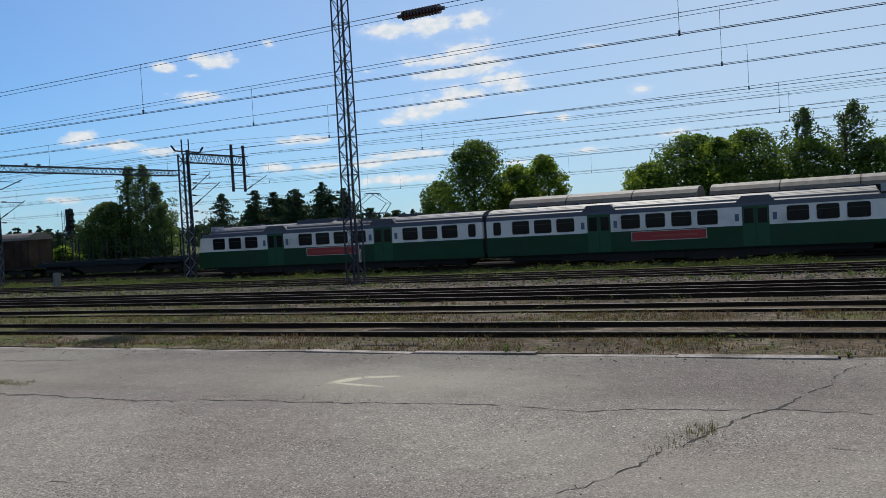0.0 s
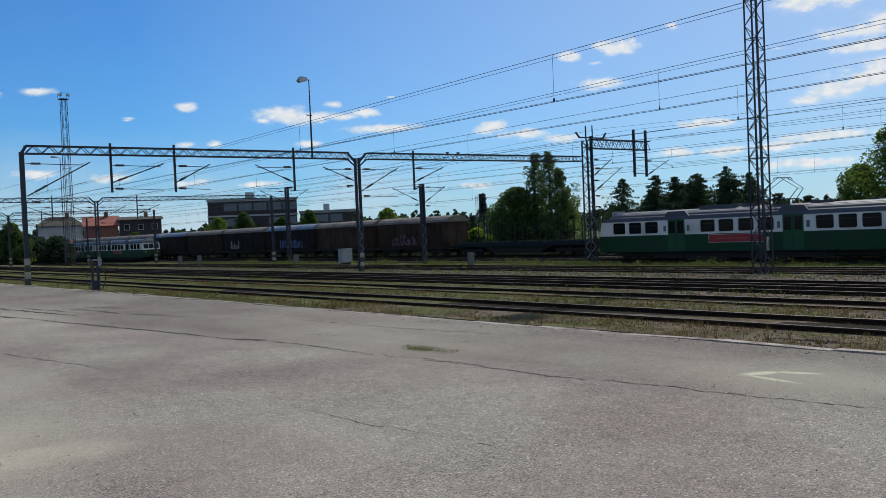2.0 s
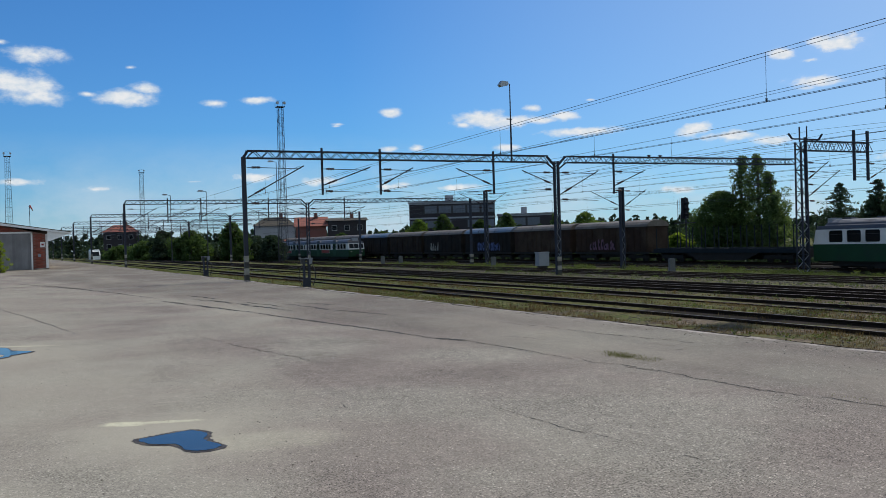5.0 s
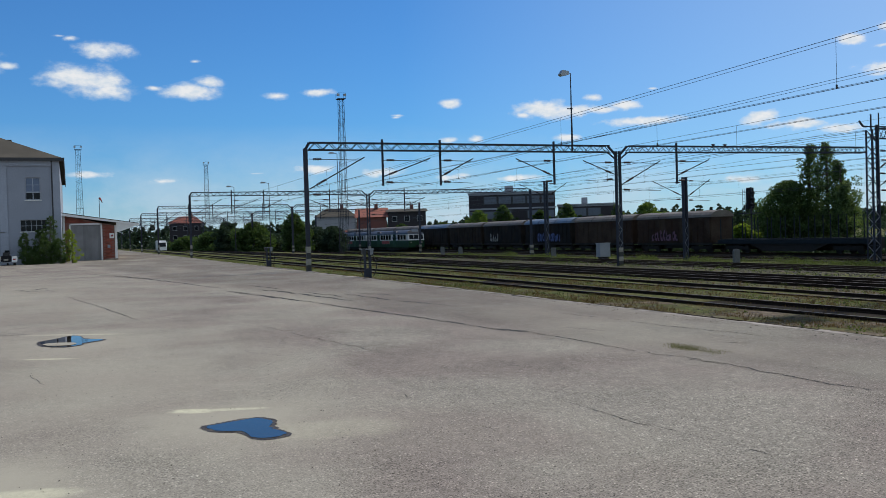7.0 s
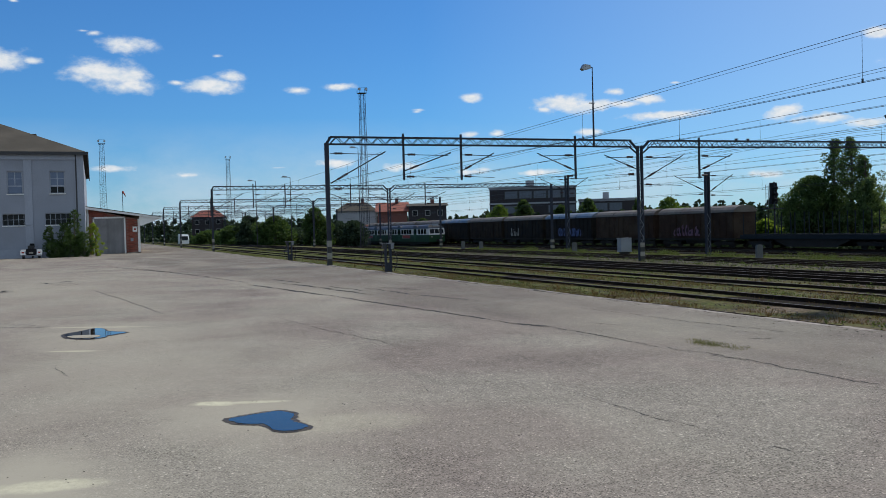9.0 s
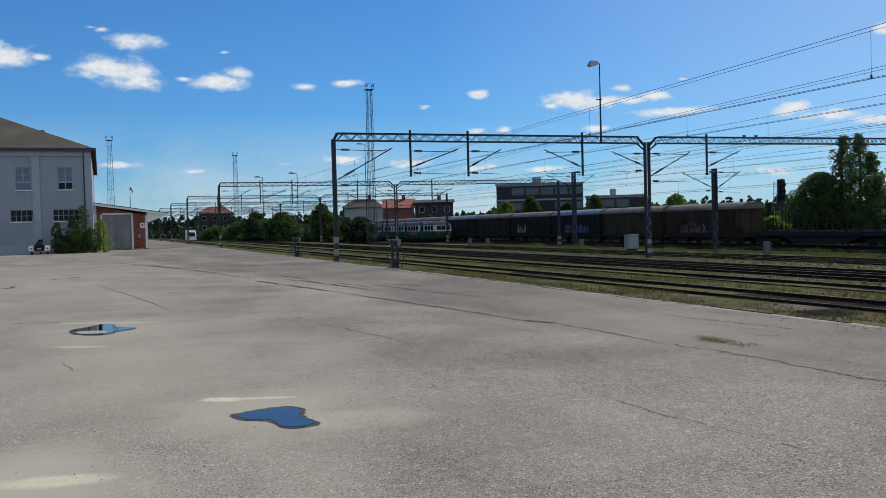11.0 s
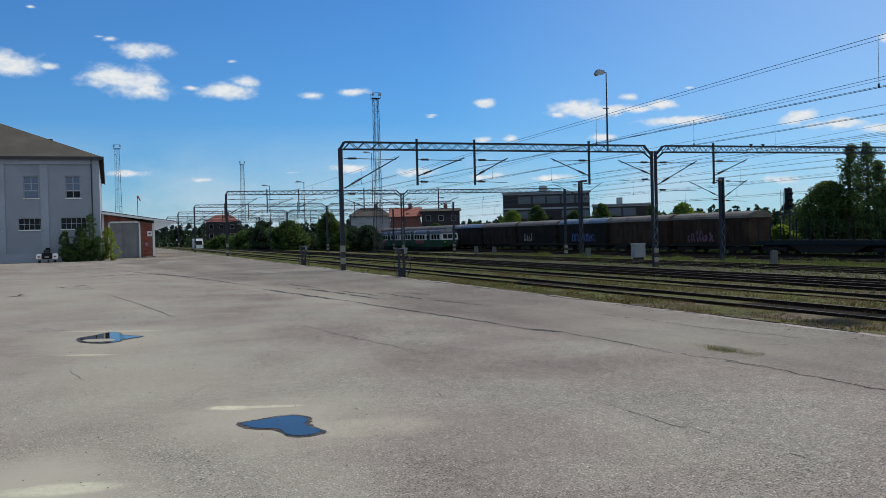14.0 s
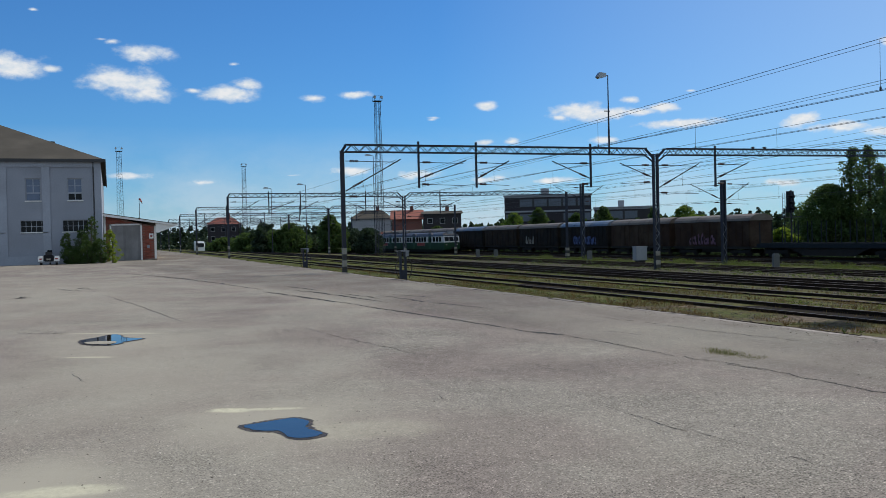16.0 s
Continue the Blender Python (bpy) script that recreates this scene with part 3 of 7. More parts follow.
NEEDLE = leaf_material("spruce_needles", (0.034, 0.06, 0.034), (0.07, 0.11, 0.04), 0.28)
FAR_LEAF = leaf_material("distant_wood", (0.03, 0.05, 0.035), (0.07, 0.11, 0.04), 0.25)
GRASS = leaf_material("green_grass", (0.06, 0.076, 0.018), (0.13, 0.15, 0.03), 0.35)
DRY_GRASS = leaf_material("dry_grass", (0.115, 0.078, 0.036), (0.17, 0.115, 0.04), 0.3)
CRACK_GRASS = leaf_material("crack_grass_blades", (0.13, 0.125, 0.06), (0.2, 0.2, 0.08), 0.35)
WEED = leaf_material("yard_weeds", (0.05, 0.068, 0.022), (0.125, 0.165, 0.034), 0.4)
WATER = material("still_water", (0.02, 0.02, 0.02), 0.03, 0, 0.3, 6, 30, spec=0.33)
WET = material("wet_rim", (0.045, 0.036, 0.03), 0.6, 0, 0.6, 9, 60, 0.6, (0.09, 0.07, 0.05), 0.55, spec=0.3)
def stone_material():
    m = material("loose_stones", (0.115, 0.096, 0.076), 0.9, 0, 0.2, 3, 30)
    nodes, links = m.node_tree.nodes, m.node_tree.links
    bsdf = nodes["Principled BSDF"]
    geo = nodes.new("ShaderNodeNewGeometry")
    rr = nodes.new("ShaderNodeMapRange")
    rr.inputs["To Min"].default_value, rr.inputs["To Max"].default_value = 0.35, 1.5
    links.new(geo.outputs["Random Per Island"], rr.inputs["Value"])
    sc = nodes.new("ShaderNodeVectorMath")
    sc.operation = "SCALE"
    links.new(bsdf.inputs["Base Color"].links[0].from_socket, sc.inputs[0])
    links.new(rr.outputs[0], sc.inputs["Scale"])
    links.new(sc.outputs[0], bsdf.inputs["Base Color"])
    return m


STONES = stone_material()
CRACK = material("dark_crack", (0.02, 0.017, 0.014), 0.95, 0, 0.3, 3, 20)
FACADE_DARK = material("dark_brick_facade", (0.022, 0.02, 0.026), 0.85, 0, 0.2, 0.5, 8)
# the mirrored sky is put into this glass's pale blue base colour
OFFICE_GLASS = material("sky_reflecting_office_glass", (0.07, 0.09, 0.125), 0.3, 0, 0.3, 0.3, 3, spec=0.5)
FACADE_PALE = material("pale_concrete_band", (0.24, 0.26, 0.3), 0.8, 0, 0.12, 0.5, 8)
FACADE_GREY = material("grey_rendered_facade", (0.30, 0.31, 0.33), 0.85, 0, 0.15, 0.4, 8)
FACADE_RED = material("red_brick_facade", (0.14, 0.06, 0.05), 0.9, 0, 0.2, 0.5, 8)
TILE_RED = ribbed(material("red_roof_tiles", (0.24, 0.075, 0.05), 0.85, 0, 0.2, 0.6, 9), 3, 0.4)
MARKER_GREY = material("dull_grey_paint", (0.1, 0.105, 0.11), 0.8, 0, 0.25, 3, 14)
CAB_GREY = material("pale_grey_sheet", (0.24, 0.26, 0.29), 0.5, 0.1, 0.12, 1.5, 12)
CAR_WHITE = material("white_car_paint", (0.75, 0.75, 0.74), 0.3, 0, 0.06)
BLACK_PAINT = material("black_gloss_paint", (0.006, 0.006, 0.009), 0.5, 0, 0.1, spec=0.2)
BLUE_STEEL = material("blue_grey_stakes", (0.014, 0.02, 0.026), 0.8, 0.0, 0.25, 2, 14, spec=0.15)
# colour of the painted sky reflection in upper panes, and of one board
PALE_SHEET = material("pale_blue_sheet", (0.1, 0.14, 0.22), 0.35, 0, 0.12, 2, 14)
LAMP_GREY = material("lamp_housing", (0.32, 0.34, 0.36), 0.4, 0.5, 0.1)

# ---- builders ----


class Solid:
    """Collects points and faces of one mesh."""

    def __init__(self):
        self.v, self.f, self.m = [], [], []

    def face(self, pts, mi=0):
        k = len(self.v)
        self.v += [tuple(p) for p in pts]
        self.f.append(tuple(range(k, k + len(pts))))
        self.m.append(mi)
        return self

    def box(self, x0, x1, y0, y1, z0, z1, mi=0):
        k = len(self.v)
        self.v += [(x, y, z) for z in (z0, z1) for x, y in ((x0, y0), (x1, y0), (x1, y1), (x0, y1))]
        for q in ((3, 2, 1, 0), (4, 5, 6, 7), (0, 1, 5, 4), (1, 2, 6, 5), (2, 3, 7, 6), (3, 0, 4, 7)):
            self.f.append(tuple(k + i for i in q))
            self.m.append(mi)
        return self

    def bar(self, a, b, r, r2=None, seg=4, mi=0):
        """A bar or rod from a to b, closed at both ends."""
        a, b = Vector(a), Vector(b)
        d = (b - a).normalized()
        s = d.cross(Vector((0, 0, 1)) if abs(d.z) < 0.95 else Vector((1, 0, 0))).normalized()
        u = s.cross(d)
        k = len(self.v)
        off = math.pi / seg
        for p, q in ((a, r), (b, r if r2 is None else r2)):
            for i in range(seg):
                t = 2 * math.pi * i / seg + off
                self.v.append(tuple(p + (s * math.cos(t) + u * math.sin(t)) * q))
        for i in range(seg):
            j = (i + 1) % seg
            self.f.append((k + i, k + j, k + seg + j, k + seg + i))
            self.m.append(mi)
        self.f.append(tuple(k + i for i in reversed(range(seg))))
        self.f.append(tuple(k + seg + i for i in range(seg)))
        self.m += [mi, mi]
        return self

    def prism(self, profile, x0, x1, mi=0, caps=True, axis="x"):
        """A closed outline of (y, z) drawn out along x, or of (x, z) along y."""
        n, k = len(profile), len(self.v)
        for s in (x0, x1):
            self.v += [(s, y, z) if axis == "x" else (y, s, z) for y, z in profile]
        for i in range(n):
            j = (i + 1) % n
            self.f.append((k + i, k + j, k + n + j, k + n + i))
            self.m.append(mi)
        if caps:
            self.f.append(tuple(k + i for i in reversed(range(n))))
            self.f.append(tuple(k + n + i for i in range(n)))
            self.m += [mi, mi]
        return self

    def ring(self, c, axis, r, w, seg=16, mi=0):
        a = Vector(axis) * w / 2
        return self.bar(Vector(c) - a, Vector(c) + a, r, seg=seg, mi=mi)

    def mesh(self, name, mats):
        me = bpy.data.meshes.new(name)
        me.from_pydata(self.v, [], self.f)
        for m in mats if isinstance(mats, (list, tuple)) else (mats,):
            me.materials.append(m)
        if any(self.m):
            me.polygons.foreach_set("material_index", self.m)
        me.update()
        return me


def thing(name, at, label, category, group="", kind=""):
    ob = new(name)
    ob.empty_display_size = 0.3
    ob.matrix_basis = at if isinstance(at, Matrix) else pose(*at)
    return tagged(ob, label, category, group, kind)


def part(name, solid, mats, parent=None, label="", smooth=False, weld=False):
    me = solid if isinstance(solid, bpy.types.Mesh) else solid.mesh(name, mats)
    if weld:
        bm = bmesh.new()
        bm.from_mesh(me)
        bmesh.ops.remove_doubles(bm, verts=bm.verts, dist=0.0005)
        bm.to_mesh(me)
        bm.free()
    if smooth:
        me.polygons.foreach_set("use_smooth", [True] * len(me.polygons))
    ob = new(name, me)
    ob.parent = parent
    return tagged(ob, label)


def whole(name, solid, mats, label, category, group="", kind="", at=None, smooth=False):
    ob = part(name, solid, mats, None, "", smooth)
    if at is not None:
        ob.matrix_basis = at if isinstance(at, Matrix) else pose(*at)
    return tagged(ob, label, category, group, kind)


rnd = random.Random(7)

# ---- ground and paving ----
EDGE_Y = 12.64
LEVELS = ((-3000, -0.25), (12.3, -0.25), (12.7, -0.08), (14.4, -0.17), (19.0, -0.23), (21.0, -0.30), (24.0, -0.43), (34.4, -0.62), (42.0, -0.95), (50.0, -1.28), (57.0, -1.42), (66.0, -1.35), (75.0, -1.1), (120.0, -0.6), (3500, -0.6))


def level(y):
    return float(np.interp(y, [p[0] for p in LEVELS], [p[1] for p in LEVELS]))


g = Solid()
ys = [-3000, -200, 12.3] + [12.7 + 0.6 * i for i in range(24)] + [28 + 1.5 * i for i in range(32)] + [80, 100, 120, 300, 3500]
xs = [-3500, -600, -250] + [-160 + 4 * i for i in range(45)] + [60, 300, 3500]
for y in ys:
    for x in xs:
        bumpy = 0.05 * noise.noise((x * 0.4, y * 0.7, 0)) if 13.2 < y < 75 and -200 < x < 40 else 0
        g.v.append((x, y, level(y) + bumpy))
nx = len(xs)
for j in range(len(ys) - 1):
    for i in range(nx - 1):
        g.f.append((j * nx + i, j * nx + i + 1, (j + 1) * nx + i + 1, (j + 1) * nx + i))
        g.m.append(0)
ground = whole("ground", g, YARD, "gravel and patchy grass ground of the rail yard", "ground", kind="structure", smooth=True)

p = Solid()
p.box(-420, 160, -160, EDGE_Y - 0.2, -0.35, 0.0)
pavement = whole("pavement", p, ASPHALT, "worn grey-beige asphalt yard with cracks and dusty patches", "pavement", kind="structure")


def ribbon(points, width, z, seed, jitter=0.05, step=0.13, taper=True, gaps=0.0):
    """A jagged strip along a line of (x, y)."""
    r = random.Random(seed)
    s = Solid()
    line = []
    for (x0, y0), (x1, y1) in zip(points, points[1:]):
        n = max(2, int(math.hypot(x1 - x0, y1 - y0) / step))
        line += [(x0 + (x1 - x0) * i / n, y0 + (y1 - y0) * i / n) for i in range(n)]
    line.append(points[-1])
    drift = 0
    rows = []
    for i, (x, y) in enumerate(line):
        a, b = line[max(0, i - 1)], line[min(len(line) - 1, i + 1)]
        d = Vector((b[0] - a[0], b[1] - a[1]))
        d = d.normalized() if d.length else Vector((1, 0))
        side = Vector((-d.y, d.x))
        drift = drift * 0.8 + r.uniform(-jitter, jitter)
        w = width * max(0.12, r.gauss(0.6, 0.35)) * (min(1, 4 * min(i, len(line) - 1 - i) / len(line) + 0.15) if taper else 1)
        c = Vector((x, y)) + side * drift
        rows.append((c + side * w / 2, c - side * w / 2))
    skip = 0
    for (a, b), (c, d) in zip(rows, rows[1:]):
        if skip == 0 and r.random() < gaps:
            skip = r.randint(1, 5)
        if skip:
            skip -= 1
            continue
        s.face(((a.x, a.y, z), (b.x, b.y, z), (d.x, d.y, z), (c.x, c.y, z)))
    return s


def crack(points, width, seed, jitter=0.05):
    part("crack", ribbon(points, width, 0.004, seed, jitter * 0.75, 0.07, gaps=0.015), CRACK, pavement)


crack(((-59, 2.5), (-44.7, 4.7), (-36.5, 5.75)), 0.2, 1)
crack(((-35.34, 5.56), (-31.17, 6.15), (-29.16, 6.48), (-26.78, 6.80)), 0.24, 21, 0.05)
crack(((-27.07, 6.79), (-25.34, 6.93), (-23.02, 7.21), (-20.41, 7.55), (-17.68, 7.87), (-16.59, 7.92)), 0.15, 24, 0.03)
crack(((-16.84, 7.92), (-16.37, 8.06), (-15.87, 8.26)), 0.17, 22, 0.03)
crack(((-15.88, 8.24), (-15.07, 8.28), (-14.52, 8.31), (-14.01, 8.34), (-13.20, 8.32)), 0.06, 23, 0.03)
crack(((-35.5, 6.7), (-31, 7.5), (-26.5, 7.9)), 0.22, 2)
crack(((-15.2, 8.0), (-12.1, 8.4), (-10.7, 8.6), (-8.9, 8.5), (-7.1, 8.8), (-5.6, 8.95), (-4.3, 9.1), (-3.1, 9.0), (-1.8, 9.3), (2, 9.5)), 0.032, 3)
crack(((-2.6, 6.2), (-2.3, 6.6), (-2.1, 7.1), (-2.0, 7.6), (-1.9, 8.1), (-1.5, 9.2), (-0.6, 12.3)), 0.03, 4)
crack(((-37.3, -0.1), (-31.0, 0.8), (-26.3, 1.4), (-23.0, 1.8)), 0.045, 8, 0.02)
crack(((-38.6, 7.0), (-34.1, 7.6)), 0.16, 60, 0.06)
crack(((-32.1, 7.8), (-30.1, 8.0), (-28.5, 8.2)), 0.14, 61, 0.05)
crack(((-30.2, 9.1), (-27.7, 9.8)), 0.12, 62, 0.05)
crack(((-22.8, -1.9), (-22.3, -1.3), (-22.0, -0.7)), 0.07, 63, 0.04)
crack(((-43.8, -2.1), (-42.4, -1.2), (-42.8, -0.5)), 0.22, 64, 0.1)
crack(((-37.5, -3.5), (-37.6, -2.7)), 0.2, 65, 0.08)
crack(((-41.0, -1.8), (-40.5, -0.7)), 0.12, 66, 0.08)
crack(((-55.5, -1.6), (-57.4, 2.4)), 0.1, 67, 0.04)
crack(((-21.1, 4.0), (-18.2, 4.3), (-15.8, 4.7), (-14.2, 4.9)), 0.03, 68, 0.03)
crack(((-64, 1), (-52, 3.4), (-47, 5.6)), 0.2, 11)
crack(((-20, 10.6), (-15.5, 10.9), (-12, 11.4)), 0.04, 13)
crack(((-30, 8.6), (-26, 8.9), (-22.5, 9.6)), 0.14, 17)
crack(((-44.21, -2.21), (-44.36, -2.08), (-44.20, -1.91)), 0.2, 40)
crack(((-43.47, -1.42), (-43.83, -1.22), (-44.50, -1.05), (-43.73, -0.82)), 0.3, 41)
crack(((-37.31, -3.44), (-37.59, -3.34), (-37.77, -3.10), (-38.73, -3.09), (-37.85, -2.74)), 0.2, 42)
crack(((-56.04, -1.59), (-55.62, -0.38), (-56.59, 0.84), (-56.56, 2.16)), 0.16, 43)
crack(((-41.19, -0.59), (-40.80, -0.44)), 0.2, 44)
crack(((-23.90, -2.35), (-23.72, -1.85), (-22.14, -0.75)), 0.03, 45)
crack(((-9.92, 5.25), (-8.82, 5.27), (-8.00, 5.28), (-7.41, 5.38), (-6.91, 5.48), (-6.26, 5.52), (-5.64, 5.62)), 0.014, 51, 0.025)
crack(((-11.77, 8.34), (-11.14, 8.47), (-10.50, 8.48)), 0.03, 52, 0.02)
crack(((-16.28, 9.08), (-15.70, 9.37), (-15.04, 9.46)), 0.03, 53, 0.02)
crack(((-12.49, 9.96), (-12.27, 10.57)), 0.03, 54, 0.03)
for k in range(26):  # short hairlines all over
    x, y = rnd.uniform(-30, 0), rnd.uniform(-1, 12)
    a, n = rnd.uniform(-0.5, 0.5), rnd.uniform(0.4, 1.6)
    crack(((x, y), (x + n * math.cos(a) * 0.5, y + n * math.sin(a) * 0.5 + rnd.uniform(-0.1, 0.1)), (x + n * math.cos(a), y + n * math.sin(a))), 0.011, 100 + k, 0.03)


def pool(points, z, grow, seed, n=240, rough=0.03):
    """A flat shape with an uneven shore through the given corners."""
    c = Vector((sum(q[0] for q in points) / len(points), sum(q[1] for q in points) / len(points)))
    ring = []
    m = len(points)
    for i in range(n):
        t = i / n * m
        k, u = int(t), t - int(t)
        p0, p1, p2, p3 = (Vector(points[(k + j) % m]) for j in (-1, 0, 1, 2))
        q = 0.5 * ((2 * p1) + (p2 - p0) * u + (2 * p0 - 5 * p1 + 4 * p2 - p3) * u * u + (3 * p1 - p0 - 3 * p2 + p3) * u ** 3)
        d = q - c
        fret = noise.noise((i * 0.13, seed, 0)) + 0.7 * noise.noise((i * 0.45, seed, 3)) + 0.4 * noise.noise((i * 1.3, seed, 7))
        q = c + d * (1 + (grow + rough * fret) / max(d.length, 0.2))
        ring.append((q.x, q.y, z))
    s = Solid()
    for i in range(n):
        s.face(((c.x, c.y, z), ring[i], ring[(i + 1) % n]))
    return s


def puddle(points, seed, label):
    ob = thing("puddle", (0, 0, 0), label, "puddle")
    part("wet_rim", pool(points, 0.005, 0.02, seed, rough=0.045), WET, ob, "dark wet rim round the water")
    part("water", pool(points, 0.009, -0.05, seed + 9, rough=0.035), WATER, ob)
    return ob


puddle(((-10.05, 1.36), (-10.18, 1.63), (-10.25, 1.95), (-9.99, 2.10), (-9.62, 2.02), (-9.25, 2.10), (-9.12, 1.89), (-9.22, 1.73), (-9.55, 1.66), (-9.75, 1.43)), 3, "small rain puddle mirroring blue sky on the asphalt")
far_puddle = puddle(((-20.21, -0.49), (-20.69, -0.20), (-21.17, 0.13), (-20.87, 0.30), (-20.38, 0.37), (-19.85, 0.74), (-19.40, 0.36), (-19.12, 0.29), (-18.92, 0.02), (-19.16, -0.28), (-19.52, -0.45)), 5, "shallow puddle with a dry spot in the asphalt")
part("dry_spot", pool(((-19.71, -0.40), (-19.80, -0.19), (-19.69, 0.08), (-19.45, 0.20), (-19.18, 0.10), (-19.25, -0.18), (-19.40, -0.34)), 0.013, 0.0, 6), ASPHALT, far_puddle, "dry patch of asphalt in the water")

# ---- tracks ----
GAUGE = 1.5
TRACKS = ((16.50, -0.10), (21.15, -0.22), (26.4, -0.34), (29.9, -0.42), (39.8, -0.72), (47.6, -1.02), (59.6, -1.12), (64.6, -0.95))
HEAD = ((-0.035, 0.0), (0.035, 0.0), (0.035, -0.035), (0.01, -0.05), (0.01, -0.13), (0.065, -0.15), (-0.065, -0.15), (-0.01, -0.13), (-0.01, -0.05), (-0.035, -0.035))
sleeper_mesh = {}
for key, mat_ in (("dark", SLEEPER), ("pale", SLEEPER_PALE)):
    sleeper_mesh[key] = Solid().box(-0.12, 0.12, -1.3, 1.3, -0.24, -0.16).mesh("sleeper", mat_)
for i, (y, z) in enumerate(TRACKS):
    tr = thing("railway_track", (0, y, z), "straight railway track, rusty rails with worn bright heads", "track", "tracks of the yard", "structure")
    for s in (-1, 1):
        q = Solid().prism([(s * GAUGE / 2 + a, b) for a, b in HEAD], -900, 260)
        q.m[0] = 1
        part("rail", q, (RAIL_RUST, RAIL_TOP), tr)
    if i < 6:
        kind_ = "pale" if i in (3,) else "dark"
        n = 110 if i < 4 else 60
        for k in range(n):
            o = part("sleeper", sleeper_mesh[kind_], None, tr)
            o.matrix_basis = pose(4 - 0.65 * k, 0.03 * rnd.uniform(-1, 1), 0.012 * rnd.uniform(-1, 1), 0, 0, rnd.uniform(-1, 1))
        rest = Solid()
        for k in range(n, 420):
            x = 4 - 0.65 * k
            rest.box(x - 0.12, x + 0.12, -1.3, 1.3, -0.24, -0.16)
        tagged(part("sleeper_row", rest, SLEEPER, tr), kind="stuff")
    # the two nearest tracks lie almost flush in earth and grime, rail shade painted in
    bed = Solid().prism([(-1.2, -0.5), (1.2, -0.5), (0.86, -0.105), (-0.86, -0.105)] if i < 2 else [(-2.1, -0.62), (2.1, -0.62), (1.6, -0.19), (-1.6, -0.19)], -900, 260)
    part("ballast_bed", bed, GRIME if i < 2 else OILY, tr)

# edge of the paving: pale worn kerb lengths with a steel angle
kerb_mesh = Solid().box(-0.985, 0.985, -0.12, 0.07, -0.35, 0.0).mesh("kerbstone", CONCRETE)
kerb = thing("kerb", (0, EDGE_Y - 0.1, 0), "pale worn concrete kerb along the paving edge", "kerb", kind="structure")
for k in range(110):
    o = part("kerbstone", kerb_mesh, None, kerb)
    o.matrix_basis = pose(10 - 2.0 * k, rnd.uniform(-0.03, 0.02), rnd.uniform(-0.004, 0.028), rnd.uniform(-1, 5), rnd.uniform(-0.5, 0.5), rnd.uniform(-1.2, 1.2))
part("edge_rail", Solid().box(-420, 160, 0.15, 0.18, -0.3, -0.004), RAIL_RUST, kerb, "rusty steel edge rail")

# ---- overhead line ----


def insulator(s, a, b, mi=1, r=0.07, n=5):
    a, b = Vector(a), Vector(b)
    for i in range(n):
        c = a.lerp(b, (i + 0.5) / n)
        h = (b - a).normalized() * (b - a).length / n * 0.28
        s.bar(c - h, c + h, r, seg=6, mi=mi)
    s.bar(a, b, r * 0.45, seg=5, mi=mi)


def bracket(parent, y, z_top, z_low, reach):
    """A cantilever arm from a post: a stay above, a slanting tube and a steady arm, with insulators."""
    s = Solid()
    sg = 1 if reach > 0 else -1
    tip = (0, y + reach, z_top - 0.05)
    s.bar((0, y, z_top), tip, 0.022, seg=5)
    insulator(s, (0, y + sg * 0.25, z_top), (0, y + sg * 0.75, z_top))
    s.bar((0, y, z_low), (0, y + reach * 1.06, z_top + 0.12), 0.035, seg=5)
    a, b = Vector((0, y, z_low)), Vector((0, y + reach * 1.06, z_top + 0.12))
    insulator(s, a.lerp(b, 0.12), a.lerp(b, 0.3))
    s.bar((0, y + sg * 0.05, z_low - 0.32), (0, y + reach * 1.05, z_low - 0.42), 0.02, seg=4)
    insulator(s, (0, y + sg * 0.2, z_low - 0.32), (0, y + sg * 0.65, z_low - 0.34))
    part("bracket_arm", s, (STEEL, INSUL), parent)


def beam(parent, y0, y1, z0, z1, deep=0.42, wide=0.4, bays=None):
    s = Solid()
    n = bays or max(3, int(abs(y1 - y0) / 0.85))
    for dx in (-wide / 2, wide / 2):
        for up in (0, deep):
            s.bar((dx, y0, z0 - up), (dx, y1, z1 - up), 0.055 if up == 0 else 0.05)
        for i in range(n):
            a, b = i / n, (i + 1) / n
            m_ = (a + b) / 2
            pt = lambda u, low: (dx, y0 + (y1 - y0) * u, z0 + (z1 - z0) * u - (deep if low else 0))
            s.bar(pt(a, True), pt(m_, False), 0.025)
            s.bar(pt(m_, False), pt(b, True), 0.025)
    part("beam", s, STEEL, parent)


def bands(parent, y, z, half, count=6, high=0.28):
    for i in range(count):
        part("warning_band", Solid().box(-half, half, y - half, y + half, z + i * high, z + (i + 1) * high), STRIPE_B if i % 2 == 0 else STRIPE_W, parent)


def laced_post(parent, y, z0, z1, w=0.15, d=0.2, name="post"):
    """Two channels laced with flat bars; the low bars' paler tone is painted sunlight."""
    s = Solid()
    for sg in (-1, 1):
        s.box(-d / 2, d / 2, y + sg * w - 0.06, y + sg * w + 0.06, z0, z1)
    n = int((z1 - z0) / 0.42)
    for i in range(n):
        a, b = z0 + (z1 - z0) * i / n, z0 + (z1 - z0) * (i + 1) / n
        e = 1 if i % 2 else -1
        for x in (-d / 2, d / 2):
            s.bar((x, y - e * w, a), (x, y + e * w, b), 0.022, mi=1 if a < 3.2 else 0)
    part(name, s, (STEEL, GALV_SUNLIT), parent)


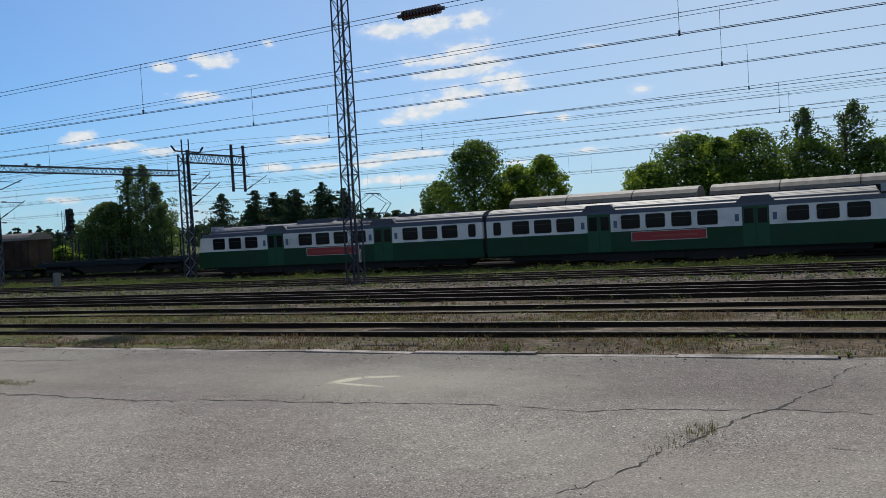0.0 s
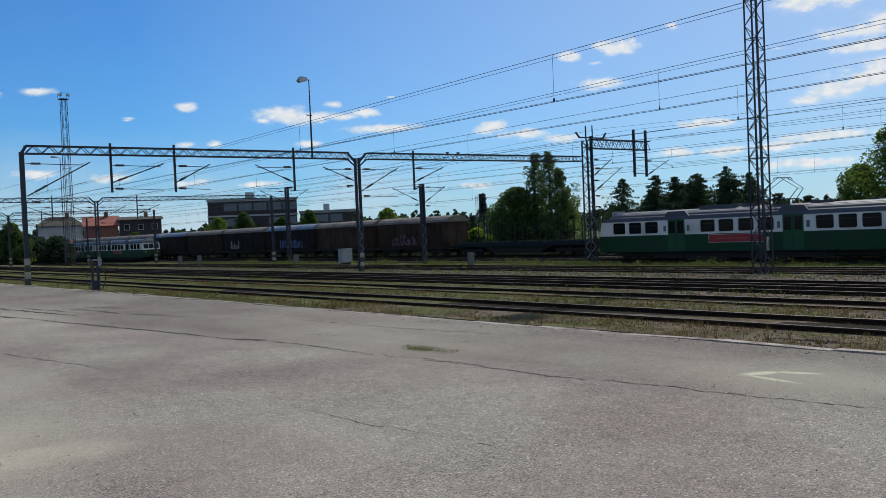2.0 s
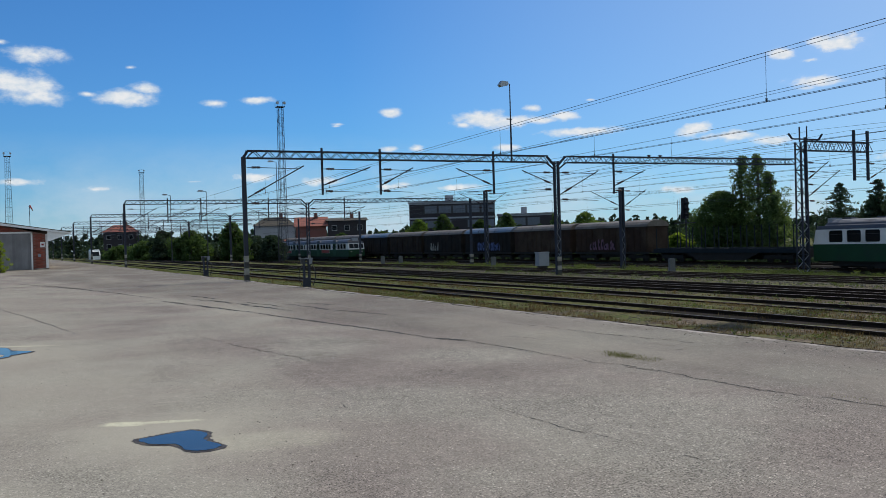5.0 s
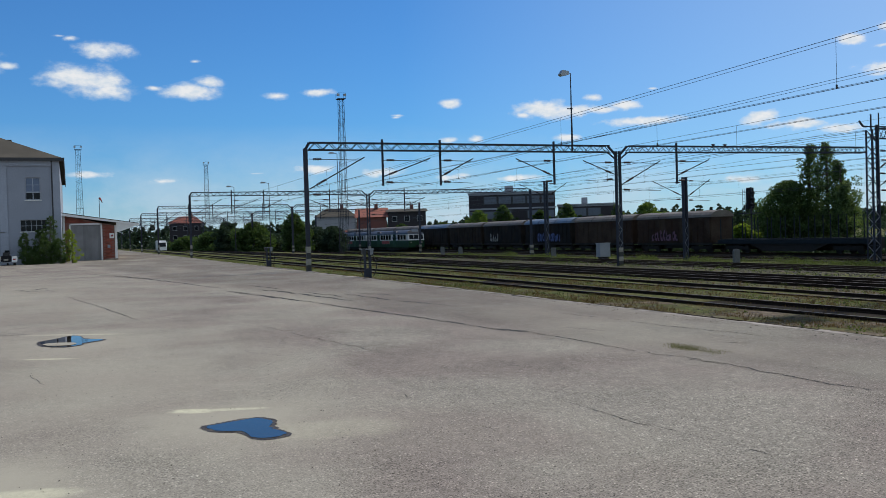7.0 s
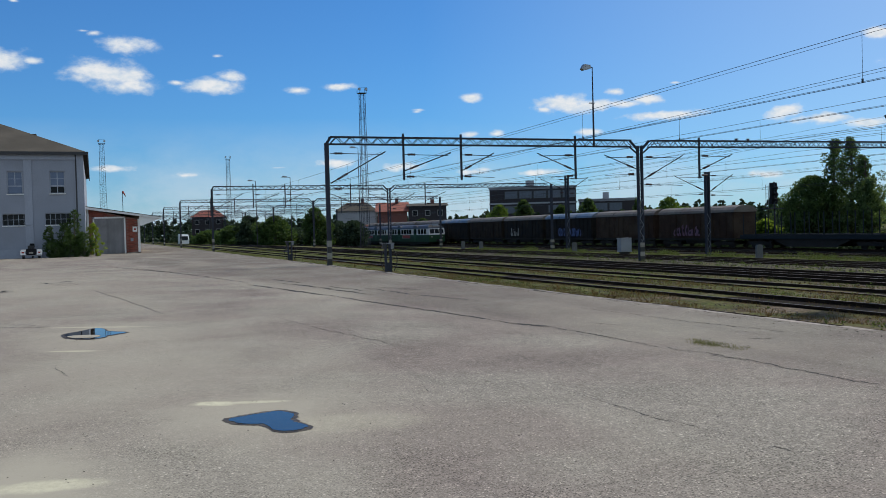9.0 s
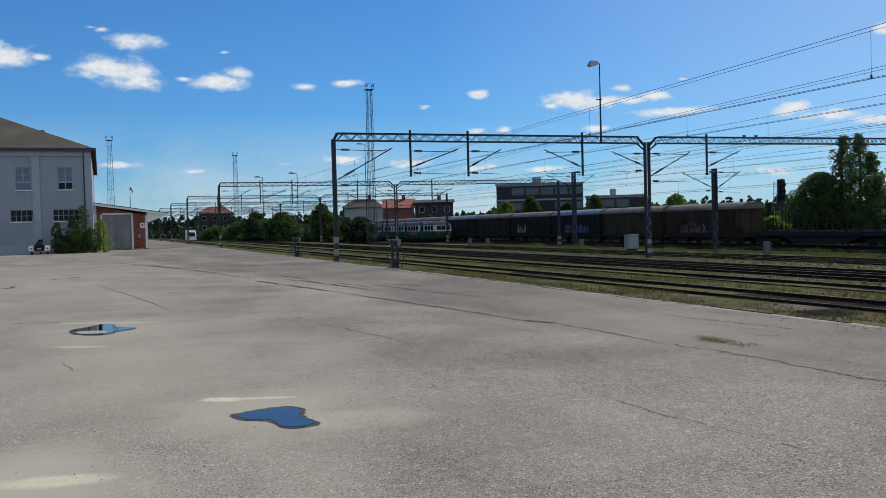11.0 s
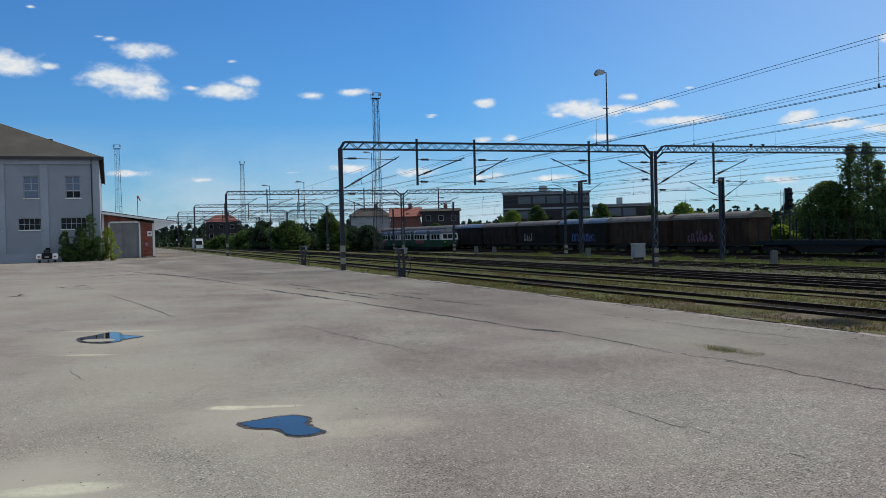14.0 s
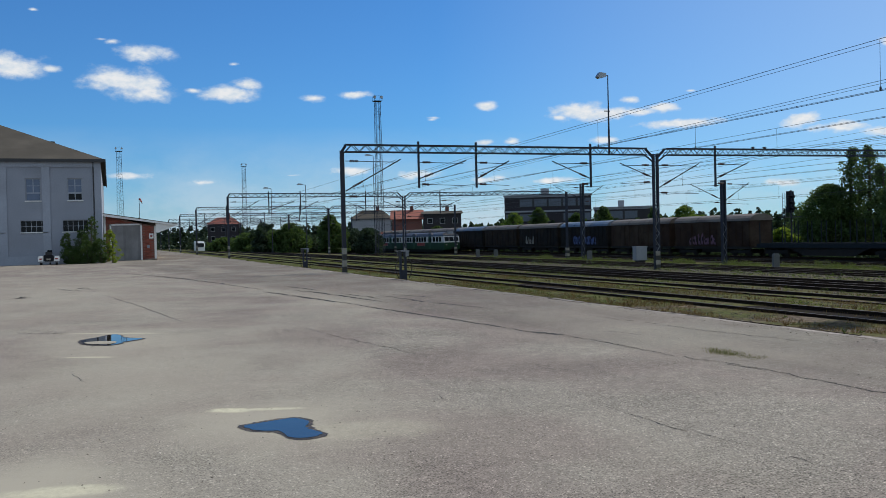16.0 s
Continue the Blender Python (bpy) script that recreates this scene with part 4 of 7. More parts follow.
def lattice_tower(parent, x, y, z0, z1, half0, half1, bay, name="tower", chord=0.06, lace=0.025, mats=(STEEL, GALV_SUNLIT), sunlit_below=None):
    s = Solid()
    n = max(3, int((z1 - z0) / bay))
    at = lambda u, i: (x + (half0 + (half1 - half0) * u) * (1, 1, -1, -1)[i % 4], y + (half0 + (half1 - half0) * u) * (1, -1, -1, 1)[i % 4], z0 + (z1 - z0) * u)
    for i in range(4):
        s.bar(at(0, i), at(1, i), chord)
    for k in range(n):
        a, b = k / n, (k + 1) / n
        for i in range(4):
            # lacing under this height takes the pale steel, sunlight put in as colour
            mi = 1 if sunlit_below is not None and z0 + (z1 - z0) * a < sunlit_below else 0
            if (k + i) % 2:
                s.bar(at(a, i), at(b, i + 1), lace, mi=mi)
            else:
                s.bar(at(a, i + 1), at(b, i), lace, mi=mi)
            if k % 3 == 0:
                s.bar(at(a, i), at(a, i + 1), lace)
    part(name, s, mats, parent)


def drop(parent, y, z_top, z_low, reach, tail=0.25):
    part("drop_post", Solid().box(-0.055, 0.055, y - 0.055, y + 0.055, z_low, z_top + tail), STEEL, parent)
    bracket(parent, y, z_top - 1.0, z_low + 0.55, reach)


def portal(x, detail, yl=13.02, ym=34.37, yr=56.9, top=7.45, first=False):
    ob = thing("catenary_portal", (x, 0, 0), "dark steel lattice gantry spanning tracks, striped post feet", "gantry", "gantries over the yard")
    s = Solid().box(-0.1, 0.1, yl - 0.115, yl + 0.115, -0.4, top - 0.35)
    s.bar((0, yl, top - 0.4), (0, yl + 0.22, top - 0.04), 0.1)
    part("post", s, STEEL, ob)
    bands(ob, yl, -0.05, 0.128, 4, 0.36)
    beam(ob, yl + 0.18, ym - 0.75, top, top, 0.42, 0.4)
    if detail:
        laced_post(ob, ym, level(ym) - 0.2, top - 0.35)
    else:
        part("post", Solid().box(-0.1, 0.1, ym - 0.15, ym + 0.15, level(ym) - 0.2, top - 0.35), STEEL, ob)
    bands(ob, ym, level(ym) + 0.05, 0.16, 4, 0.3)
    for sg in (-1, 1):
        part("knee", Solid().bar((0, ym + sg * 0.15, top - 0.6), (0, ym + sg * 0.75, top - 0.02), 0.09).bar((0, ym + sg * 0.15, top - 0.9), (0, ym + sg * 0.8, top - 0.42), 0.06), STEEL, ob)
    far_z = top + 0.1
    beam(ob, ym + 0.75, yr - 0.5, top, far_z, 0.42, 0.4)
    if not first:
        part("post", Solid().box(-0.1, 0.1, yr - 0.15, yr + 0.15, level(yr) - 0.2, far_z - 0.1), STEEL, ob)
        bands(ob, yr, level(yr) + 0.05, 0.2, 4, 0.36)
    bracket(ob, yl + 0.2, top - 0.95, top - 2.7, 3.2)
    for y, r in ((17.75, 2.9), (21.5, 2.1), (29.5, -2.6), (39.15, 2.6)):
        drop(ob, y, top, top - 2.55, r)
    bracket(ob, ym - 0.25, top - 1.1, top - 1.9, -2.3)
    bracket(ob, ym + 0.25, top - 1.1, top - 2.6, 3.0)
    return ob


PORTALS = (-52.6, -108.0, -149.5, -185.4, -222.0, -258.0, -294.0)
for i, x in enumerate(PORTALS):
    ob = portal(x, i < 2, first=(i == 0))
    if i == 0:
        lattice_tower(ob, 0, 57.3, level(57) - 0.2, 8.9, 0.32, 0.29, 0.55, "lattice_post", 0.07, 0.03, sunlit_below=3.6)
        s = Solid().box(-0.09, 0.09, 57.72, 57.9, -1.3, 9.3)
        part("inner_post", s, STEEL, ob)
        s = Solid().bar((0, 56.4, 9.15), (0, 59.3, 9.15), 0.07).bar((0, 56.4, 9.15), (0, 56.0, 9.55), 0.08).bar((0, 59.3, 9.15), (0, 59.7, 9.6), 0.08)
        s.bar((0, 57.2, 8.9), (0, 57.2, 10.1), 0.06).bar((0, 58.0, 8.9), (0, 58.0, 10.2), 0.05)
        part("feeder_crossarm", s, STEEL, ob)
        beam(ob, 57.8, 65.2, 9.0, 9.0, 0.75, 0.5)
        for y in (63.3, 64.9):
            part("drop_post", Solid().box(-0.09, 0.09, y - 0.09, y + 0.09, 5.9, 10.0), STEEL, ob)
        for zz in (6.2, 7.6):
            part("tie_bar", Solid().bar((0, 63.3, zz), (0, 64.9, zz), 0.05), STEEL, ob)
        bracket(ob, 57.9, 7.3, 5.9, 2.3)
        bracket(ob, 58.0, 6.6, 4.6, 3.4)
        bracket(ob, 64.9, 7.3, 6.0, 3.0)
        # yard lamp that stands on the beam
        lamp = thing("yard_lamp", (x, 30.9, 7.45), "slim grey pole floodlight standing on the gantry beam", "street lamp")
        part("pole", Solid().bar((0, 0, -0.45), (0, 0, 2.4), 0.07, 0.05, 8).bar((0, 0, 2.4), (0, 0, 4.75), 0.045, 0.03, 8).bar((0, 0, 4.72), (0, -0.25, 4.78), 0.025, seg=6).box(-0.02, 0.02, -0.3, 0.12, 2.38, 2.44), STEEL, lamp)
        part("head", Solid().prism([(-0.85, 4.62), (-0.7, 4.5), (-0.2, 4.62), (-0.2, 4.86), (-0.65, 4.9)], -0.16, 0.16), LAMP_GREY, lamp, "tilted floodlight housing")
        # switch gear on the beam
        for y in (42.3, 43.3):
            part("insulator_pot", Solid().ring((0, y, 7.55), (0, 0, 1), 0.09, 0.18, 10).ring((0, y, 7.64), (0, 0, 1), 0.14, 0.04, 10), INSUL, ob)


def strand(points, r=0.013):
    """One thin tube along a line of points."""
    s = Solid()
    for i, q in enumerate(points):
        d = (Vector(points[min(i + 1, len(points) - 1)]) - Vector(points[max(i - 1, 0)])).normalized()
        side = d.cross(Vector((0, 0, 1)) if abs(d.z) < 0.95 else Vector((1, 0, 0))).normalized()
        up = side.cross(d)
        for k in range(3):
            a = 2 * math.pi * k / 3
            s.v.append(tuple(Vector(q) + (side * math.cos(a) + up * math.sin(a)) * r))
        if i:
            b = 3 * (i - 1)
            for k in range(3):
                m_ = (k + 1) % 3
                s.f.append((b + k, b + m_, b + 3 + m_, b + 3 + k))
                s.m.append(0)
    n = len(s.v)
    s.f += [(2, 1, 0), (n - 3, n - 2, n - 1)]
    s.m += [0, 0]
    return s


def catenary(y, z_msg, z_con, x0, x1, twin=True, sag=0.3, rise=0.0):
    """A span-by-span line: sagging messenger, contact wire and droppers."""
    ob = thing("overhead_line", (0, 0, 0), "thin dark overhead contact line with droppers", "wire", "overhead lines")
    marks = [x for x in (60.0, 3.5) + PORTALS + (-340.0, -400.0) if x0 <= x <= x1]
    if x1 not in marks:
        marks = [x1] + marks
    if x0 not in marks:
        marks.append(x0)
    msg, con, hang = [], [], Solid()
    for a, b in zip(marks, marks[1:]):
        n = 7
        span = abs(b - a)
        for i in range(n):
            u = i / n
            x = a + (b - a) * u
            dip = sag * (span / 56) ** 2 * 4 * u * (1 - u) - rise * max(0.0, x + 52.6)
            if rise and x > -52.6:
                dip -= sag * (span / 56) ** 2 * 4 * u * (1 - u)
            msg.append((x, y, z_msg - dip))
            con.append((x, y, z_con - 0.05 * 4 * u * (1 - u)))
            if 0 < i < n and x > -160 and i % 2 == 1:
                hang.bar((x, y, z_con), (x, y, z_msg - dip), 0.007, seg=3)
                hang.bar((x, y, z_con - 0.05), (x, y, z_con + 0.07), 0.03, seg=4)
    msg.append((marks[-1], y, z_msg + rise * max(0.0, marks[-1] + 52.6)))
    con.append((marks[-1], y, z_con))
    part("messenger_wire", strand(msg, 0.010), WIRE, ob)
    part("contact_wire", strand(con, 0.011), WIRE, ob)
    if twin:
        part("messenger_wire", strand([(a, b + 0.1, c - 0.09) for a, b, c in msg], 0.008), WIRE, ob)
        part("contact_wire", strand([(a, b + 0.1, c + 0.05) for a, b, c in con], 0.008), WIRE, ob)
    if hang.v:
        tagged(part("dropper_set", hang, WIRE, ob), kind="stuff")


catenary(16.4, 6.6, 5.5, -400, -52.6, False)
catenary(20.9, 6.75, 5.85, -400, 60, rise=0.0165)
catenary(26.1, 6.75, 5.85, -400, 60, rise=0.014)
catenary(30.8, 6.7, 5.7, -400, 60, False, rise=0.008)
catenary(38.6, 6.9, 5.6, -400, 60, False)
catenary(42.0, 6.9, 5.5, -400, 60, True)
catenary(47.6, 6.8, 5.3, -400, 60, False)
catenary(59.6, 6.6, 5.0, -400, 60)
catenary(64.6, 6.7, 5.1, -400, 60, False)
for y, z in ((56.0, 9.6), (59.7, 9.65), (50.5, 8.0)):
    fw = thing("feeder_wire", (0, 0, 0), "thin bare feeder wire high over the yard", "wire", "feeder wires")
    part("strand", strand([(60 - 10 * i, y, z - 1.1 * (1 - ((i % 11.2) / 5.6 - 1) ** 2)) for i in range(36)], 0.011), WIRE, fw)


def single_mast(x, y, z_top, label):
    ob = thing("catenary_mast", (x, y, level(y)), label, "mast", "single masts")
    h = z_top - level(y)
    s = Solid()
    for sg in (-1, 1):
        s.box(-0.16, 0.16, sg * 0.17 - 0.07, sg * 0.17 + 0.07, -0.3, h)
    n = 14
    for i in range(n):
        e = 1 if i % 2 else -1
        # lower half of the lacing coloured pale, as if the sun caught it
        s.bar((0.16, -e * 0.17, h * i / n), (0.16, e * 0.17, h * (i + 1) / n), 0.022, mi=1 if i < 7 else 0)
    part("post", s, (STEEL, GALV_SUNLIT), ob)
    bracket(ob, 0.3, h - 0.35, h - 1.9, 2.6)
    bracket(ob, -0.3, h - 0.5, h - 1.8, -3.2)


single_mast(-73.5, 55.6, 6.7, "laced steel catenary mast beside the siding")
single_mast(-101.0, 55.4, 8.1, "tall laced steel catenary mast beside the siding")


def light_mast(x, y, z0, top, half0, half1, label, platform=True):
    ob = thing("floodlight_mast", (x, y, z0), label, "lattice mast", "floodlight masts")
    lattice_tower(ob, 0, 0, 0, top - z0, half0, half1, 0.62 if half0 < 0.5 else max(0.75, (top - z0) / 36), "lattice", 0.04 if half0 < 0.5 else 0.05, 0.02)
    h = top - z0
    s = Solid().box(-half1 - 0.3, half1 + 0.3, -half1 - 0.3, half1 + 0.3, h, h + 0.1)
    for sx in (-1, 1):
        for sy in (-1, 1):
            s.bar((sx * (half1 + 0.28), sy * (half1 + 0.28), h), (sx * (half1 + 0.28), sy * (half1 + 0.28), h + 1.1), 0.03)
    s.bar((half1 + 0.28, -half1 - 0.28, h + 1.1), (half1 + 0.28, half1 + 0.28, h + 1.1), 0.03)
    part("platform", s, STEEL, ob)
    for sg in (-1, 1):
        part("floodlight", Solid().prism([(sg * (half1 + 0.2) - 0.3, h + 0.6), (sg * (half1 + 0.2) + 0.2, h + 0.5), (sg * (half1 + 0.2) + 0.22, h + 0.95), (sg * (half1 + 0.2) - 0.2, h + 1.0)], half1, half1 + 0.35), LAMP_GREY, ob)
    part("ladder", Solid().bar((half0 * 0.2, 0.2, 0), (0, 0.2, h), 0.03).bar((half0 * 0.2, -0.2, 0), (0, -0.2, h), 0.03), STEEL, ob)
    return ob


light_mast(-24.7, 38.62, level(38.6) - 0.1, 27.0, 0.33, 0.27, "tall slender steel lattice floodlight mast among the tracks")
light_mast(-168.5, 48.8, -1.2, 28.0, 0.66, 0.46, "tall steel lattice floodlight mast in the distance")
light_mast(-255.3, 2.9, -0.2, 26.3, 1.0, 0.55, "lattice floodlight mast with a railed platform behind the brick shed")
light_mast(-337.2, 46.5, -1.2, 29.0, 0.85, 0.6, "far steel lattice floodlight mast")
mast_plate = whole("mast_sign", Solid().box(-0.02, 0.02, -0.2, 0.2, 0, 0.62).box(0.021, 0.026, -0.05, 0.05, 0.12, 0.5, 1), (STRIPE_W, STRIPE_B), "small pale sign plate fixed to the mast foot", "sign", at=(-24.0, 38.0, 0.35, 0, 0, 20))

# ---- trains ----
EMU_L = 26.0


def bogie(parent, x, wheel=0.42):
    b = part("bogie", Solid().box(x - 1.7, x + 1.7, -1.15, -0.95, 0.35, 0.7).box(x - 1.7, x + 1.7, 0.95, 1.15, 0.35, 0.7).box(x - 0.3, x + 0.3, -1.1, 1.1, 0.4, 0.8), UNDER, parent)
    for dx in (-1.2, 1.2):
        s = Solid()
        for y in (-0.8, 0.8):
            s.ring((x + dx, y, wheel), (0, 1, 0), wheel, 0.13, 18)
        s.bar((x + dx, -0.8, wheel), (x + dx, 0.8, wheel), 0.09, seg=8)
        part("wheelset", s, UNDER, b)


def pane(parent, x, z0, z1, w, side, split=True, y=1.55):
    """A train window: rubber frame standing proud of the wall, glass set back in it."""
    s, a, b = Solid(), x - w / 2, x + w / 2

    def eight(grow, cut):
        l_, r_, d_, u_ = a - grow, b + grow, z0 - grow, z1 + grow
        return [(l_ + cut, d_), (r_ - cut, d_), (r_, d_ + cut), (r_, u_ - cut), (r_ - cut, u_), (l_ + cut, u_), (l_, u_ - cut), (l_, d_ + cut)]

    inner, outer = eight(0.0, 0.06), eight(0.035, 0.085)
    front, back = side * (y + 0.022), side * (y + 0.002)
    for k in range(8):
        j = (k + 1) % 8
        s.face([(q[0], front, q[1]) for q in (outer[k], outer[j], inner[j], inner[k])])
        s.face([(outer[k][0], back, outer[k][1]), (outer[j][0], back, outer[j][1]), (outer[j][0], front, outer[j][1]), (outer[k][0], front, outer[k][1])])
    if split:
        s.box(a, b, *sorted((front, back)), z1 - 0.28, z1 - 0.24)
    w_ = part("window", s, RUBBER, parent)
    part("glass", Solid().face([(q[0], side * (y + 0.008), q[1]) for q in inner]), GLASS, w_)


def pantograph(parent, x, z):
    """A diamond pantograph: base frame on four pots, two jointed arms, two contact strips."""
    base = part("pantograph", Solid().box(x - 0.9, x + 0.9, -0.6, 0.6, z + 0.3, z + 0.38), STEEL, parent, "raised diamond-shaped pantograph")
    for px_ in (-0.75, 0.75):
        for py in (-0.5, 0.5):
            part("insulator", Solid().bar((x + px_, py, z - 0.02), (x + px_, py, z + 0.32), 0.08, seg=6), INSUL, base)
    for sg in (-1, 1):
        for py in (-0.45, 0.45):
            part("lower_arm", Solid().bar((x + sg * 0.75, py, z + 0.35), (x + sg * 1.35, py * 0.8, z + 1.05), 0.03), STEEL, base)
            part("upper_arm", Solid().bar((x + sg * 1.35, py * 0.8, z + 1.05), (x + sg * 0.12, py, z + 1.85), 0.022), STEEL, base)
        part("knee_bar", Solid().bar((x + sg * 1.35, -0.36, z + 1.05), (x + sg * 1.35, 0.36, z + 1.05), 0.025), STEEL, base)
        strip = Solid().bar((x + sg * 0.12, -0.85, z + 1.87), (x + sg * 0.12, 0.85, z + 1.87), 0.035)
        for e in (-1, 1):
            strip.bar((x + sg * 0.12, e * 0.85, z + 1.87), (x + sg * 0.12, e * 1.05, z + 1.72), 0.03)
        part("contact_strip", strip, STEEL, base)


def rail_car(x_front, y, z, flip, panto):
    """A suburban motor coach; its cab looks to -x, or to +x when flipped."""
    L = EMU_L
    ob = thing("railcar", (x_front + (L if flip else 0), y, z, 0, 0, 180 if flip else 0), "green and grey-white electric railcar with dark windows", "railcar", "railcars")
    yb = 1.55
    # the front end slopes back above the waist
    def hull(name, prof, x0, x1, mat_, lean=0.0, smooth=False):
        s = Solid()
        k = len(prof)
        for sx in (x0, x1):
            s.v += [(sx + (max(0.0, zz - 1.9) * lean if sx == x0 else 0), yy, zz) for yy, zz in prof]
        for i in range(k):
            j = (i + 1) % k
            s.f.append((i, j, k + j, k + i))
            s.m.append(0)
        s.f.append(tuple(reversed(range(k))))
        s.f.append(tuple(range(k, 2 * k)))
        s.m += [0, 0]
        return part(name, s, mat_, ob)

    hull("lower_body", [(-yb, 0.62), (yb, 0.62), (yb + 0.012, 1.93), (-yb - 0.012, 1.93)], 0.15, L - 0.15, GREEN_PAINT)
    hull("upper_body", [(-yb, 1.93), (yb, 1.93), (yb, 3.08), (-yb, 3.08)], 0.15, L - 0.15, WHITE_PAINT, 0.22)
    cove = [(-yb - 0.02, 3.08), (yb + 0.02, 3.08), (yb - 0.05, 3.36), (-yb + 0.05, 3.36)]
    hull("cove", cove, 0.2, L - 0.15, ROOF_BAND, 0.25)
    roof = [(-1.46, 3.36), (1.46, 3.36), (1.2, 3.62), (0.8, 3.78), (0.3, 3.86), (-0.3, 3.86), (-0.8, 3.78), (-1.2, 3.62)]
    hull("roof", roof, 0.45, L - 0.2, ROOF_GREY, 0.5)
    part("underframe", Solid().box(0.4, L - 0.3, -1.35, 1.35, 0.5, 0.62), UNDER, ob)
    for a_, b_, low_ in ((6.0, 8.3, 0.1), (8.5, 12.2, -0.02), (12.5, 14.2, 0.12), (14.4, 17.6, 0.0), (17.8, L - 6.0, 0.15)):
        part("equipment_box", Solid().box(a_, b_, -1.32, 1.32, low_, 0.5), UNDER, ob)
    # added dark block and plates: fill the shade below, hide sunlit ground behind
    part("underfloor_shade_block", Solid().box(5.5, L - 5.5, -1.26, 1.26, 0.14, 0.5), UNDER, ob)
    for x in (3.6, L - 3.6):
        part("bogie_shade_plate", Solid().box(x - 1.9, x + 1.9, -1.22, -1.16, 0.24, 0.62).box(x - 1.9, x + 1.9, 1.16, 1.22, 0.24, 0.62).box(x - 1.95, x + 1.95, -0.5, 0.5, 0.12, 0.5), UNDER, ob)
    bogie(ob, 3.6)
    bogie(ob, L - 3.6)
    part("coupler", Solid().box(-0.35, 0.3, -0.18, 0.18, 0.75, 1.05).box(-0.4, -0.3, -0.3, 0.3, 0.7, 1.1), UNDER, ob)
    for x in (8.0, 17.8):
        for side in (-1, 1):
            d = part("door", Solid().box(x - 0.78, x + 0.78, *sorted((side * (yb - 0.02), side * (yb + 0.03))), 0.66, 3.12), DOOR_GREEN, ob)
            for dx in (-0.4, 0.4):
                part("door_glass", Solid().box(x + dx - 0.27, x + dx + 0.27, *sorted((side * (yb + 0.02), side * (yb + 0.036))), 2.05, 2.95), GLASS, d)
            part("door_seam", Solid().box(x - 0.02, x + 0.02, *sorted((side * (yb + 0.02), side * (yb + 0.04))), 0.7, 3.1), RUBBER, d)
            for dx in (-1.1, 1.1):
                part("notice", Solid().box(x + dx - 0.12, x + dx + 0.12, *sorted((side * yb, side * (yb + 0.012))), 2.2, 2.65), BLUE_MARK, ob)
        s = Solid().prism([(x - 1.15, 3.34), (x + 1.15, 3.34), (x + 0.8, 3.72), (x - 0.8, 3.72)], -1.52, 1.52, axis="y")
        part("ventilator_cowl", s, ROOF_BAND, ob)
    for side in (-1, 1):
        for x in (2.3, 3.95, 5.6, 10.85, 12.45, 14.1, 15.7, 20.1, 21.7, 23.3):
            pane(ob, x, 2.12, 2.95, 1.18, side, True, yb)
        pane(ob, 25.05, 2.12, 2.95, 0.5, side, False, yb)
        bn = part("banner", Solid().box(11.0, 15.6, *sorted((side * (yb + 0.01), side * (yb + 0.03))), 1.30, 1.84), RED_SIGN, ob, "red banner panel with a pale border")
        o_, i_ = side * (yb + 0.04), side * (yb + 0.012)
        s = Solid()
        for q in ((10.96, 15.64, 1.84, 1.88), (10.96, 15.64, 1.26, 1.30), (10.92, 10.97, 1.26, 1.88), (15.63, 15.68, 1.26, 1.88)):
            s.box(q[0], q[1], *sorted((o_, i_)), q[2], q[3])
        part("border", s, PALE_EDGE, bn)
        part("lettering_bar", Solid().box(11.5, 14.3, *sorted((side * (yb + 0.028), side * (yb + 0.036))), 1.5, 1.62), RED_FADE, bn)
    # cab end
    for ya, yb_ in ((-1.35, -0.5), (-0.42, 0.42), (0.5, 1.35)):
        lo, hi = ((0.19, 2.15), (0.375, 2.98))
        s = Solid()
        s.v += [(x_ + dx, y_, z_) for dx in (0.0, 0.06) for (x_, z_), y_ in ((lo, ya), (lo, yb_), (hi, yb_), (hi, ya))]
        s.f += [(0, 1, 2, 3), (7, 6, 5, 4), (0, 4, 5, 1), (1, 5, 6, 2), (2, 6, 7, 3), (3, 7, 4, 0)]
        s.m += [0] * 6
        part("windscreen", s, GLASS, ob)
    for yy in (-1.05, 1.05):
        part("headlight", Solid().bar((0.22, yy, 1.55), (0.08, yy, 1.55), 0.14, seg=12), STRIPE_W, ob)
    part("route_box", Solid().box(0.7, 1.15, -0.55, 0.55, 3.5, 3.98), CAB_GREY, ob)
    part("gangway_bellows", Solid().box(L - 0.16, L + 0.01, -1.25, 1.25, 0.8, 3.5), RUBBER, ob)
    if panto:
        pantograph(ob, 16.2, 3.86)
        for xa, xb, zz in ((9.5, 12.8, 4.08), (13.2, 14.4, 4.0), (18.6, 20.2, 4.0)):
            part("roof_equipment", Solid().box(xa, xb, -0.6, 0.6, 3.8, zz), ROOF_BAND, ob)
    for k in range(4):
        x = (2.0, 5.0, 19.5, 22.5)[k]
        part("roof_vent", Solid().box(x, x + 0.7, -0.3, 0.3, 3.84, 3.97), ROOF_BAND, ob)
    return ob


EMU_Y, EMU_Z = TRACKS[6]
x = -52.4
for flip, panto in ((False, True), (True, False), (False, True), (True, False)):
    rail_car(x, EMU_Y, EMU_Z, flip, panto)
    x += EMU_L + 0.02
x = -262.5
for flip, panto in ((False, True), (True, False), (False, True), (True, False)):
    rail_car(x, EMU_Y, EMU_Z, flip, panto)
    x += EMU_L + 0.02


